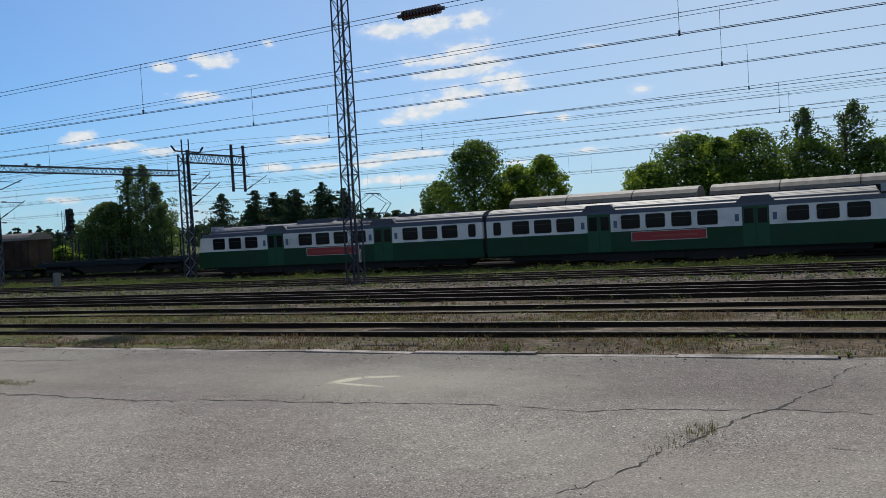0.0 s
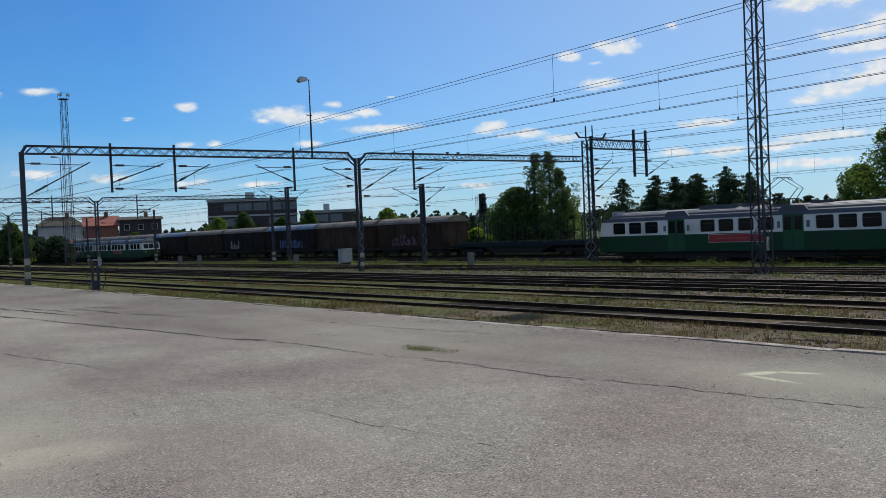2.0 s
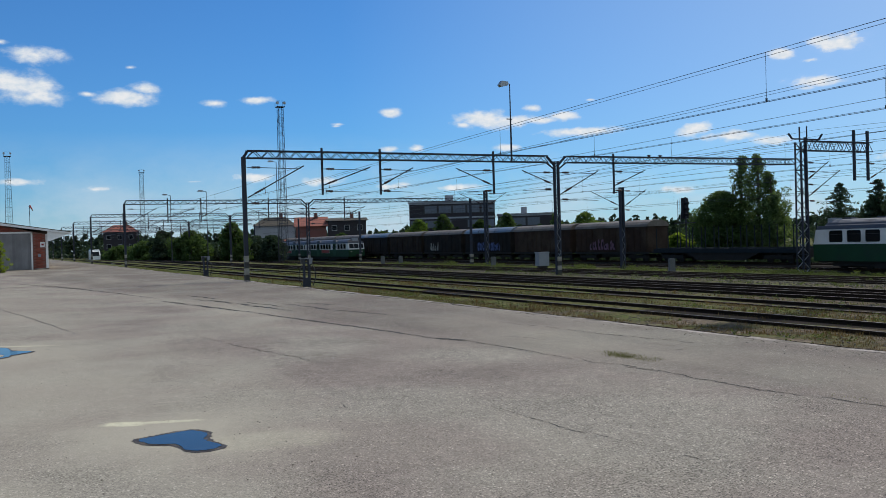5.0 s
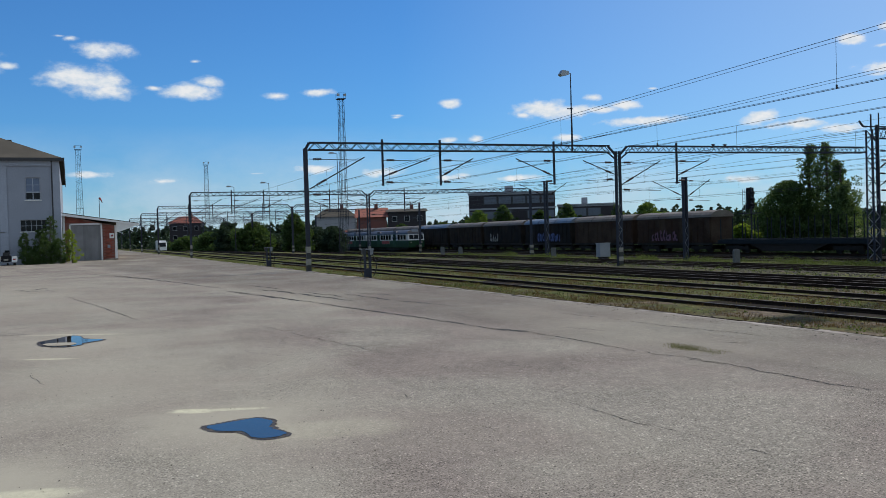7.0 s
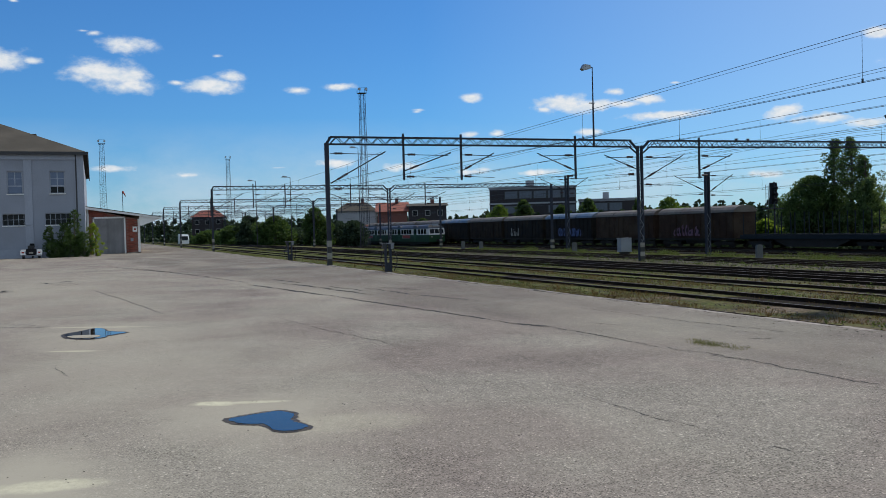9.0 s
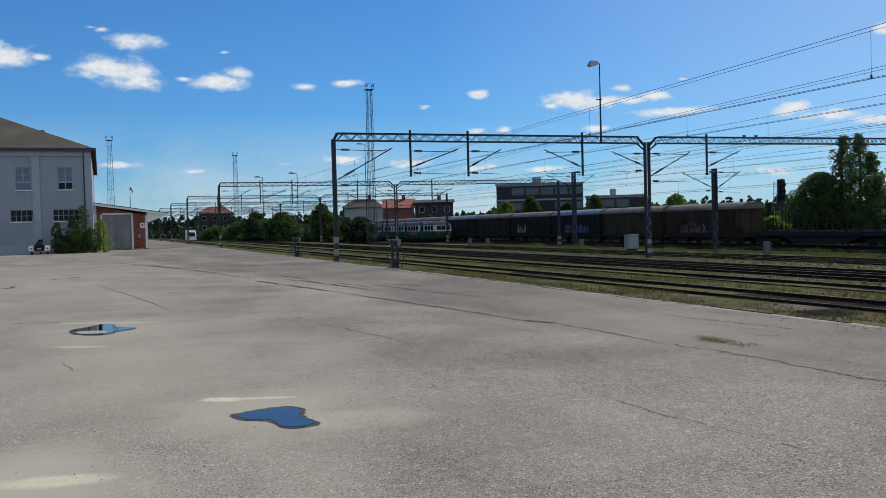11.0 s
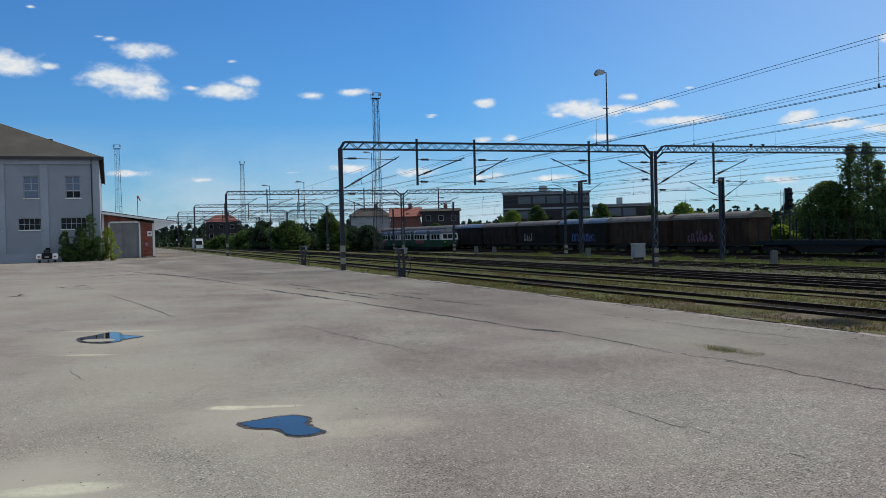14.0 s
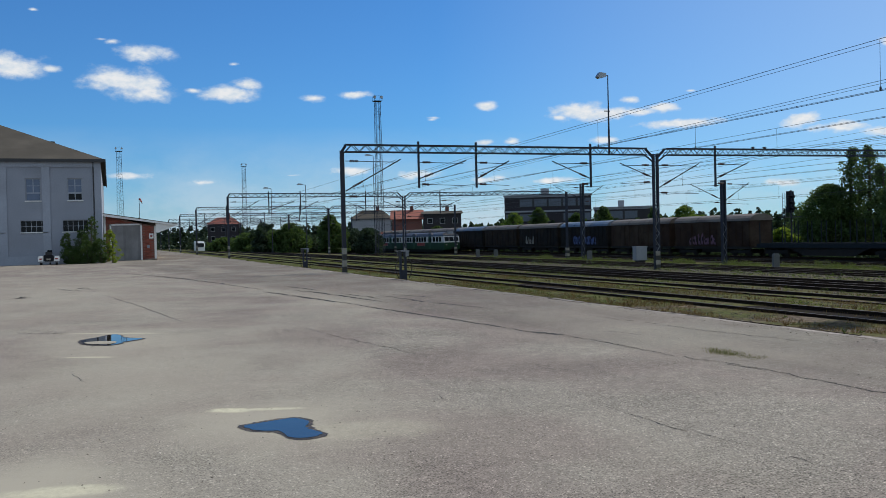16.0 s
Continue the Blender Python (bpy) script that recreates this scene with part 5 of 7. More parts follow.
def locomotive(x, y, z):
    ob = thing("diesel_locomotive", (x, y, z), "red diesel shunting locomotive with grey hoods", "locomotive")
    part("frame", Solid().box(0, 14, -1.45, 1.45, 0.9, 1.35), UNDER, ob)
    part("hood", Solid().prism([(-1.0, 1.35), (1.0, 1.35), (1.0, 2.9), (0.7, 3.15), (-0.7, 3.15), (-1.0, 2.9)], 0.5, 9.2), LOCO_RED, ob)
    part("grille", Solid().box(2.0, 6.5, -1.03, -1.0, 1.8, 2.7).box(2.0, 6.5, 1.0, 1.03, 1.8, 2.7), CAB_GREY, ob)
    cab = part("cab", Solid().prism([(-1.45, 1.35), (1.45, 1.35), (1.45, 3.4), (1.1, 3.85), (-1.1, 3.85), (-1.45, 3.4)], 9.2, 12.4), LOCO_RED, ob)
    for a, b in ((9.5, 10.6), (10.9, 12.1)):
        part("cab_window", Solid().box(a, b, -1.47, -1.44, 2.5, 3.3), GLASS, cab)
    part("short_hood", Solid().box(12.4, 13.8, -1.0, 1.0, 1.35, 2.4), LOCO_RED, ob)
    part("exhaust", Solid().bar((5, 0, 3.1), (5, 0, 3.7), 0.2, seg=10), UNDER, ob)
    bogie(ob, 2.8, 0.5)
    bogie(ob, 11.2, 0.5)


locomotive(-277.2, EMU_Y, EMU_Z)

WAG_Y, WAG_Z = TRACKS[7]
WAG_L = 14.6


def spray(parent, x, z, colour, seed, wide=5.0):
    """Unreadable sprayed shapes: overlapping slanted blobs."""
    r = random.Random(seed)
    s = Solid()
    n = 9
    for i in range(n):
        cx, w, h = x + wide * i / n, wide / n * r.uniform(0.7, 1.2), r.uniform(0.8, 1.5)
        lean = r.uniform(-0.3, 0.3)
        y = -1.475 - 0.004 * (i % 3)
        s.face(((cx, y, z + r.uniform(0, 0.2)), (cx + w * 0.8, y, z), (cx + w + lean, y, z + h * 0.6), (cx + w * 0.7 + lean, y, z + h), (cx + lean, y, z + h * 0.85), (cx - 0.1, y, z + h * 0.4)))
        s.face(((cx + w * 0.3, y - 0.004, z + h * 0.3), (cx + w * 0.65, y - 0.004, z + h * 0.35), (cx + w * 0.6, y - 0.004, z + h * 0.7), (cx + w * 0.25, y - 0.004, z + h * 0.6)), 1)
    part("spray_mark", s, (colour, WAGON[2]), parent, "faded sprayed lettering, unreadable")


def wagon(x, paint, roof, seed, mark=None):
    ob = thing("covered_wagon", pose(x, WAG_Y, WAG_Z) @ Matrix.Diagonal((1, 1, 0.94, 1)), ("weathered brown covered freight wagon with sliding walls", "rusty red covered freight wagon, roof weathered", "dark grimy covered freight wagon")[paint], "freight wagon", "freight wagons")
    r = random.Random(seed)
    L = WAG_L
    part("underframe", Solid().box(0.6, L - 0.6, -1.3, 1.3, 0.95, 1.15).box(0.5, L - 0.5, -1.4, -1.25, 0.85, 1.1).box(0.5, L - 0.5, 1.25, 1.4, 0.85, 1.1).box(5.0, 9.0, -0.9, 0.9, 0.45, 0.95), UNDER, ob)
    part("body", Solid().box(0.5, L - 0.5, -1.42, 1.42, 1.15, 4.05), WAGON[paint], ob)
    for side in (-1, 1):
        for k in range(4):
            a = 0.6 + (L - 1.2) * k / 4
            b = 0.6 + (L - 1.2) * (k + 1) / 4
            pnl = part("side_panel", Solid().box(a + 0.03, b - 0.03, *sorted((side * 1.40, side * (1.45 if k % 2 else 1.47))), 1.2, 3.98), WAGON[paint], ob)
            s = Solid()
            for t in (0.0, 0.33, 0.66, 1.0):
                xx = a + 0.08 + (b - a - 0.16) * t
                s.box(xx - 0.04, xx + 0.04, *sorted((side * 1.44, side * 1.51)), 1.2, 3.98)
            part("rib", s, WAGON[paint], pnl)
        part("top_rail", Solid().box(0.5, L - 0.5, *sorted((side * 1.4, side * 1.5)), 3.98, 4.1), UNDER, ob)
    prof = [(-1.52, 4.05), (1.52, 4.05), (1.42, 4.32), (1.1, 4.6), (0.6, 4.78), (0, 4.84), (-0.6, 4.78), (-1.1, 4.6), (-1.42, 4.32)]
    part("roof", Solid().prism(prof, 0.42, L - 0.42), WAGON_ROOF[roof], ob)
    for u_ in (0.33, 0.66):
        part("roof_seam", Solid().prism([(y_ * 1.01, z_ + 0.012) for y_, z_ in prof], L * u_, L * u_ + 0.06), UNDER, ob)
    for xe in (0.0, L - 0.5):
        for y in (-0.88, 0.88):
            part("buffer", Solid().bar((xe, y, 1.05), (xe + 0.5, y, 1.05), 0.12, seg=8), UNDER, ob)
    bogie(ob, 2.6)
    bogie(ob, L - 2.6)
    if mark is not None:
        spray(ob, *mark)


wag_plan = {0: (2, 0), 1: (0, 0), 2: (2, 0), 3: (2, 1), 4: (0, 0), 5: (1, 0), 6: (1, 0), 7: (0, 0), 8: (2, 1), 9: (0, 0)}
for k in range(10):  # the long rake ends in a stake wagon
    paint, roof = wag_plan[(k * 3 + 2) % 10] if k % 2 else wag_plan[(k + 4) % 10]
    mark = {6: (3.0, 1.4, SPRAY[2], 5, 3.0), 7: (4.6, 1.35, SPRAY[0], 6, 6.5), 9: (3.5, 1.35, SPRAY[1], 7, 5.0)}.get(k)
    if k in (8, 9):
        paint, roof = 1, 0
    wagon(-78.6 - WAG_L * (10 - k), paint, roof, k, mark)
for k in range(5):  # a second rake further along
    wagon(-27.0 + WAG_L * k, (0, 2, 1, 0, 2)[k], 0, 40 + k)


def stake_wagon(x):
    ob = thing("stake_wagon", (x, WAG_Y, WAG_Z), "empty flat timber wagon with blue-grey steel stakes", "freight wagon", "freight wagons")
    L = 20.4
    part("deck", Solid().box(0.4, L - 0.4, -1.4, 1.4, 1.05, 1.3), UNDER, ob)
    # full-length box added to stand for the shadow under the deck
    part("shade_filler_sill", Solid().box(0.4, L - 0.4, -0.45, 0.45, 0.5, 1.05), UNDER, ob)
    part("truss", Solid().prism([(4.8, 1.05), (7.0, 0.22), (L - 7.0, 0.22), (L - 4.8, 1.05)], -1.3, -1.2, axis="y").prism([(4.8, 1.05), (7.0, 0.22), (L - 7.0, 0.22), (L - 4.8, 1.05)], 1.2, 1.3, axis="y"), UNDER, ob)
    part("side_sill", Solid().box(0.4, L - 0.4, -1.46, -1.36, 0.95, 1.36), BLUE_STEEL, ob)
    part("side_sill", Solid().box(0.4, L - 0.4, 1.36, 1.46, 0.95, 1.36), BLUE_STEEL, ob)
    for k in range(11):
        xk = 0.9 + (L - 1.8) * k / 10
        for sg in (-1, 1):
            part("stake", Solid().bar((xk, sg * 1.42, 1.2), (xk, sg * 1.42, 3.55), 0.06, 0.045, 4), BLUE_STEEL, ob)
        part("cross_beam", Solid().box(xk - 0.12, xk + 0.12, -1.4, 1.4, 1.3, 1.45), BLUE_STEEL, ob)
    bogie(ob, 3.0)
    bogie(ob, L - 3.0)
    for xe in (0.0, L - 0.4):
        for y in (-0.88, 0.88):
            part("buffer", Solid().bar((xe, y, 1.05), (xe + 0.4, y, 1.05), 0.12, seg=8), UNDER, ob)


stake_wagon(-78.5)

# ---- warehouse and brick shed ----


def wall_with_holes(s, x, thick, y0, y1, z0, z1, holes):
    """A wall in the plane x = const, with openings (ya, yb, za, zb) right through it."""
    ys_ = sorted({y0, y1, *(h[0] for h in holes), *(h[1] for h in holes)})
    zs_ = sorted({z0, z1, *(h[2] for h in holes), *(h[3] for h in holes)})
    for a, b in zip(ys_, ys_[1:]):
        for c, d in zip(zs_, zs_[1:]):
            my, mz = (a + b) / 2, (c + d) / 2
            if not any(h[0] < my < h[1] and h[2] < mz < h[3] for h in holes):
                s.box(x - thick, x, a, b, c, d)


HX = -103.0
house = thing("warehouse", (HX, 0, 0), "two-storey grey-white plastered warehouse with a hipped roof", "building")
upper = [(-3.9 - 4.0 * k, -2.45 - 4.0 * k, 6.6, 8.9) for k in range(6)]
lower = [(-4.45 - 4.0 * k, -1.95 - 4.0 * k, 3.35, 4.55) for k in range(6)]
s = Solid()
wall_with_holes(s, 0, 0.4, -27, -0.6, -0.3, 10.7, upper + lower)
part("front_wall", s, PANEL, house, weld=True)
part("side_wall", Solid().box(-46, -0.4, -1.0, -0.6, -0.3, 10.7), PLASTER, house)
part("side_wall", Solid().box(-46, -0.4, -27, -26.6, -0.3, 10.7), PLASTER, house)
part("rear_wall", Solid().box(-46.4, -46, -27, -0.6, -0.3, 10.7), PLASTER, house)
part("plinth", Solid().box(0.0, 0.06, -27, -0.6, -0.3, 0.9), PLASTER, house)
for k in range(7):
    yk = -0.6 - 4.0 * k * 1.02 - (0.0 if k == 0 else 0.9)
    part("pilaster", Solid().box(0.0, 0.09, yk - (0.75 if k else 0.9), yk, 0.9, 10.1), PLASTER, house)
part("cornice", Solid().box(0.0, 0.16, -27, -0.6, 10.1, 10.7), PLASTER, house)


def casing(a, b, c, d, t, x0=-0.22, x1=-0.14):
    """A window's outer frame in the plane of the wall, as one ring."""
    s = Solid()
    for x in (x0, x1):
        for g_ in (0.0, t):
            s.v += [(x, a + g_, c + g_), (x, b - g_, c + g_), (x, b - g_, d - g_), (x, a + g_, d - g_)]
    for i in range(4):
        j = (i + 1) % 4
        s.f += [(8 + i, 8 + j, 12 + j, 12 + i), (j, i, 4 + i, 4 + j), (i, j, 8 + j, 8 + i), (4 + j, 4 + i, 12 + i, 12 + j)]
        s.m += [0] * 4
    return s


for a, b, c, d in upper:
    w = part("window", casing(a, b, c, d, 0.09), SASH, house)
    part("mullion", Solid().box(-0.21, -0.145, (a + b) / 2 - 0.04, (a + b) / 2 + 0.04, c + 0.09, d - 0.09), SASH, w)
    part("transom", Solid().box(-0.215, -0.142, a + 0.09, b - 0.09, c + 0.72, c + 0.86), SASH, w)
    part("glazing_bar", Solid().box(-0.2, -0.15, a + 0.09, b - 0.09, c + 1.52, c + 1.57), SASH, w)
    part("glass", Solid().box(-0.19, -0.17, a, b, c, d), GLASS, w)
    part("sill", Solid().box(-0.14, 0.1, a - 0.08, b + 0.08, c - 0.08, c), WHITE_TRIM, w)
    # sheet just outside the glass, coloured as the sky these panes mirror
    part("sky_reflection", Solid().box(-0.165, -0.155, a + 0.09, b - 0.09, c + 0.86, d - 0.09), PALE_SHEET, w, "pale blue-grey sheet painting reflected sky on the upper panes")
for a, b, c, d in upper[1:2]:
    part("blind", Solid().box(-0.13, -0.11, a + 0.1, b - 0.1, c + 0.05, c + 0.75), PALE_SHEET, house, "pale board over the lower panes")
for a, b, c, d in lower:
    w = part("window", casing(a, b, c, d, 0.045, -0.2, -0.14), SASH, house)
    for i in range(1, 5):
        t = a + (b - a) * i / 5
        part("glazing_bar", Solid().box(-0.198, -0.145, t - 0.022, t + 0.022, c + 0.045, d - 0.045), SASH, w)
    part("glazing_bar", Solid().box(-0.202, -0.142, a + 0.045, b - 0.045, (c + d) / 2 - 0.02, (c + d) / 2 + 0.02), SASH, w)
    part("glass", Solid().box(-0.19, -0.17, a, b, c, d), GLASS, w)
    part("sill", Solid().box(-0.14, 0.09, a - 0.06, b + 0.06, c - 0.07, c), WHITE_TRIM, w)
e = 0.45
q = Solid()
A, B, C_, Dd = (e, -0.6 + e, 10.85), (e, -27 - e, 10.85), (-46 - e, -27 - e, 10.85), (-46 - e, -0.6 + e, 10.85)
R1, R2 = (-13.5, -13.8, 16.8), (-33.0, -13.8, 16.8)
for f_ in ((A, R1, B), (B, R1, R2, C_), (C_, R2, Dd), (Dd, R2, R1, A), (A, B, C_, Dd)):
    q.face(f_)
part("roof", q, ROOF_FELT, house)
part("fascia", Solid().box(e - 0.02, e + 0.06, -27 - e, -0.6 + e, 10.58, 10.9).box(-46, e, -0.6 + e - 0.02, -0.6 + e + 0.06, 10.58, 10.9).box(0.0, e, -27 - e, -0.6 + e, 10.7, 10.8), DARK_TRIM, house)
part("drainpipe", Solid().bar((0.12, -1.35, 0.1), (0.12, -1.35, 10.5), 0.07, seg=8).bar((0.12, -1.35, 10.5), (e, -1.35, 10.75), 0.07, seg=8), DARK_TRIM, house)
part("chimney", Solid().box(-7.2, -5.8, -7.0, -5.3, 12.0, 13.35), ROOF_FELT, house, "low roof box by the ridge")

SX = -113.0
shed = thing("brick_shed", (SX, 0, 0), "red brick shed with lean-to roof and grey boarded doors", "shed")
part("front_wall_core", Solid().prism([(-0.55, -0.2), (0.25, -0.2), (0.25, 4.2), (3.55, 4.2), (3.55, -0.2), (5.2, -0.2), (5.2, 3.95), (-0.55, 5.25)], -0.35, -0.06), MORTAR, shed)
part("side_wall", Solid().box(-60, -0.35, 4.85, 5.2, -0.2, 3.9), BRICK, shed)
prof_ = [(-0.6, 5.25), (7.7, 4.02), (7.7, 4.2), (-0.6, 5.55)]
part("roof", Solid().prism(prof_, -60, 0.55), ROOF_FELT, shed)
part("fascia", Solid().prism([(-0.6, 5.18), (7.7, 3.93), (7.7, 4.12), (-0.6, 5.45)], 0.56, 0.62), WHITE_TRIM, shed, "white painted eaves board")
part("eaves_soffit", Solid().prism([(5.2, 3.2), (5.5, 3.2), (7.6, 3.98), (5.2, 4.3)], 0.2, 0.5), WHITE_TRIM, shed, "white boarded eaves bracket")
part("corner_board", Solid().box(-0.03, 0.08, 5.02, 5.28, 0, 4.0), WHITE_TRIM, shed)
part("corner_board", Solid().box(-0.03, 0.08, -0.55, -0.3, 0, 5.2), WHITE_TRIM, shed)
dr = part("door", Solid().box(-0.22, -0.14, 0.3, 3.5, 0, 4.1), GREY_WOOD, shed, "grey weathered double plank door")
plank = Solid().box(-0.13, -0.09, -0.145, 0.145, 0.02, 4.06).mesh("plank", GREY_WOOD)
for k in range(10):
    o = part("plank", plank, None, dr)
    o.location = (0, 0.46 + 0.32 * k, 0)
part("door_frame", Solid().box(-0.1, 0.05, 0.12, 0.3, 0, 4.28).box(-0.1, 0.05, 3.5, 3.68, 0, 4.28).box(-0.1, 0.05, 0.12, 3.68, 4.1, 4.28), WHITE_TRIM, shed)
part("notice_plate", Solid().box(0.0, 0.03, 4.45, 4.95, 2.5, 3.1).box(0.031, 0.04, 4.58, 4.82, 2.7, 2.9, 1), (WHITE_TRIM, RED_SIGN), shed)
part("switch_box", Solid().box(0.0, 0.12, 4.2, 4.5, 1.4, 1.75), CAB_GREY, shed)
part("ramp", Solid().box(-0.3, 0.9, 3.9, 5.3, -0.1, 0.14), CONCRETE, shed)

# ---- lineside things ----


def cabinet(x, y, w, h, label):
    ob = thing("equipment_cabinet", (x, y, level(y)), label, "cabinet", "lineside cabinets")
    part("foot", Solid().box(-0.3, 0.3, -w * 0.35, w * 0.35, -0.1, 0.35), UNDER, ob)
    part("body", Solid().box(-0.35, 0.35, -w / 2, w / 2, 0.35, h), CAB_GREY, ob)
    part("lid", Solid().box(-0.4, 0.4, -w / 2 - 0.05, w / 2 + 0.05, h, h + 0.07), CAB_GREY, ob)
    part("door", Solid().box(0.35, 0.37, -w / 2 + 0.06, w / 2 - 0.06, 0.42, h - 0.06), CAB_GREY, ob)


cabinet(-80.3, 50.5, 1.25, 1.7, "pale grey lineside equipment cabinet on a dark foot")


def charging_post(x, y, label):
    ob = thing("heating_post", pose(x, y, 0) @ Matrix.Diagonal((0.8, 0.75, 0.82, 1)), label, "post", "heating posts")
    part("column", Solid().box(-0.09, 0.09, -0.22, -0.1, -0.1, 1.6).box(-0.09, 0.09, 0.1, 0.22, -0.1, 1.6).box(-0.07, 0.07, -0.1, 0.1, 0.0, 0.5), STEEL, ob)
    part("head_frame", Solid().box(-0.1, 0.1, -0.4, 0.4, 1.55, 1.62), GALV_SUNLIT, ob)
    for sg in (-1, 1):
        part("socket_box", Solid().prism([(sg * 0.15, 1.25), (sg * 0.34, 1.3), (sg * 0.36, 1.6), (sg * 0.15, 1.6)], -0.12, 0.12), GALV_SUNLIT if sg > 0 else DARK_TRIM, ob)
    for k, sg in enumerate((-1, 1, 1)):
        pts = [(0.1 + 0.04 * k, sg * 0.3, 1.25)]
        for i in range(1, 9):
            t = i / 8
            pts.append((0.1 + 0.05 * k, sg * (0.3 + 0.22 * math.sin(t * 3.1)), 1.25 - 1.2 * t))
        part("cable", strand(pts, 0.028), RUBBER, ob)


charging_post(-41.0, 12.95, "galvanised engine heating post with hanging black cables")
charging_post(-63.8, 12.95, "galvanised engine heating post at the paving edge")


def signal(x, y, z_head, label):
    z0 = level(y)
    ob = thing("railway_signal", (x, y, z0), label, "signal", "signals")
    h = z_head - z0
    part("post", Solid().bar((0, 0, -0.2), (0, 0, h + 0.1), 0.1, seg=8), STEEL, ob)
    part("head", Solid().box(-0.3, 0.0, -0.42, 0.42, h - 2.4, h), BLACK_PAINT, ob, "black signal head with two lamp hoods")
    for zz in (h - 0.6, h - 1.3, h - 1.95):
        part("hood", Solid().bar((0, 0, zz), (0.45, 0, zz - 0.03), 0.17, 0.19, 10), BLACK_PAINT, ob)
    s_ = Solid().bar((-0.2, -1.0, h - 2.8), (-0.2, -1.0, h - 0.2), 0.03).bar((-0.2, -0.65, h - 2.8), (-0.2, -0.65, h - 0.2), 0.03)
    for i in range(7):
        s_.bar((-0.2, -1.0, h - 2.7 + 0.38 * i), (-0.2, -0.65, h - 2.7 + 0.38 * i), 0.02)
    part("ladder", s_, GALV_SUNLIT, ob)
    part("platform", Solid().box(-0.6, 0.6, -1.3, 0.9, h - 2.95, h - 2.85), STEEL, ob)


signal(-83.1, 72.0, 6.1, "black three-lamp railway signal on a post with ladder")
for x_, y_ in ((-96, 53.5), (-124, 53.5), (-131, 53.5), (-62, 52.0)):
    whole("point_marker", Solid().box(-0.12, 0.12, -0.3, 0.3, -0.2, 1.05).prism([(-0.3, 1.05), (0.3, 1.05), (0.2, 1.2), (-0.2, 1.2)], -0.12, 0.12), MARKER_GREY, "small grey lineside marker box beside the track", "marker", "lineside markers", at=(x_, y_, level(y_)))
# section insulator hung in the nearest line
line_ins = thing("line_insulator", (-11.5, 20.95, 7.33), "ribbed brown insulator hung in the overhead wire", "insulator")
part("core", Solid().bar((-0.12, 0, 0), (1.22, 0, 0.02), 0.05, seg=8), INSUL, line_ins)
for k in range(12):
    part("shed_disc", Solid().ring((0.05 + 0.092 * k, 0, 0.002 * k), (1, 0, 0), 0.125, 0.045, 12), INSUL, line_ins)

# ---- vehicles ----
tk = thing("motor_trike", (-100.6, -5.7, 0), "parked black motor trike with two white side cases", "motorcycle")
part("chassis", Solid().prism([(-0.35, 0.35), (0.35, 0.35), (0.3, 0.75), (-0.3, 0.75)], -1.3, 0.9), BLACK_PAINT, tk)
part("tank", Solid().prism([(-0.22, 0.75), (0.22, 0.75), (0.18, 1.0), (-0.18, 1.0)], -1.0, -0.3), BLACK_PAINT, tk)
part("seat", Solid().prism([(-0.25, 0.72), (0.25, 0.72), (0.22, 0.9), (-0.22, 0.9)], -0.3, 0.6), RUBBER, tk)
part("trunk", Solid().prism([(-0.46, 0.42), (0.46, 0.42), (0.46, 0.9), (0.38, 1.0), (-0.38, 1.0), (-0.46, 0.9)], 0.3, 1.02), BLACK_PAINT, tk)
part("backrest", Solid().box(0.55, 0.68, -0.3, 0.3, 0.8, 1.3), RUBBER, tk)
for sg in (-1, 1):
    cs = part("side_case", Solid().prism([(sg * 0.5, 0.38), (sg * 0.96, 0.38), (sg * 0.99, 0.72), (sg * 0.9, 0.9), (sg * 0.56, 0.9)], 0.0, 1.0), CAR_WHITE, tk, "white rounded side case")
    part("tail_lamp", Solid().box(1.0, 1.03, *sorted((sg * 0.62, sg * 0.85)), 0.55, 0.68), RED_SIGN, cs)
    part("wheel", Solid().ring((0.4, sg * 0.72, 0.32), (0, 1, 0), 0.32, 0.22, 18), RUBBER, tk)
part("wheel", Solid().ring((-1.5, 0, 0.33), (0, 1, 0), 0.33, 0.14, 18), RUBBER, tk)
part("fork", Solid().bar((-1.5, -0.1, 0.33), (-1.05, -0.12, 1.1), 0.035, seg=6).bar((-1.5, 0.1, 0.33), (-1.05, 0.12, 1.1), 0.035, seg=6), GALV_SUNLIT, tk)
part("handlebar", Solid().bar((-1.0, -0.45, 1.15), (-1.05, 0.45, 1.15), 0.025, seg=6).bar((-0.85, 0.45, 1.15), (-1.0, 0.62, 1.42), 0.015, seg=5), GALV_SUNLIT, tk)
part("windscreen", Solid().prism([(-0.28, 1.1), (0.28, 1.1), (0.2, 1.5), (-0.2, 1.5)], -1.12, -1.09), GLASS, tk)
part("bumper", Solid().box(0.98, 1.1, -0.95, 0.95, 0.26, 0.34), GALV_SUNLIT, tk)
part("number_plate", Solid().box(1.02, 1.04, -0.2, 0.2, 0.5, 0.66), STRIPE_W, tk)

van = thing("delivery_van", (-222.0, 20.0, -0.5), "small white box van parked far down the yard", "van")
part("body", Solid().prism([(-1.0, 0.4), (1.0, 0.4), (1.0, 2.5), (0.9, 2.7), (-0.9, 2.7), (-1.0, 2.5)], -4.6, 0), CAR_WHITE, van)
part("cab", Solid().prism([(-0.2, 0.4), (1.7, 0.4), (1.7, 1.2), (0.9, 2.2), (-0.2, 2.3)], -0.98, 0.98, axis="y"), CAR_WHITE, van)
part("windscreen", Solid().prism([(1.72, 1.22), (1.74, 1.24), (0.94, 2.2), (0.92, 2.18)], -0.8, 0.8, axis="y"), GLASS, van)
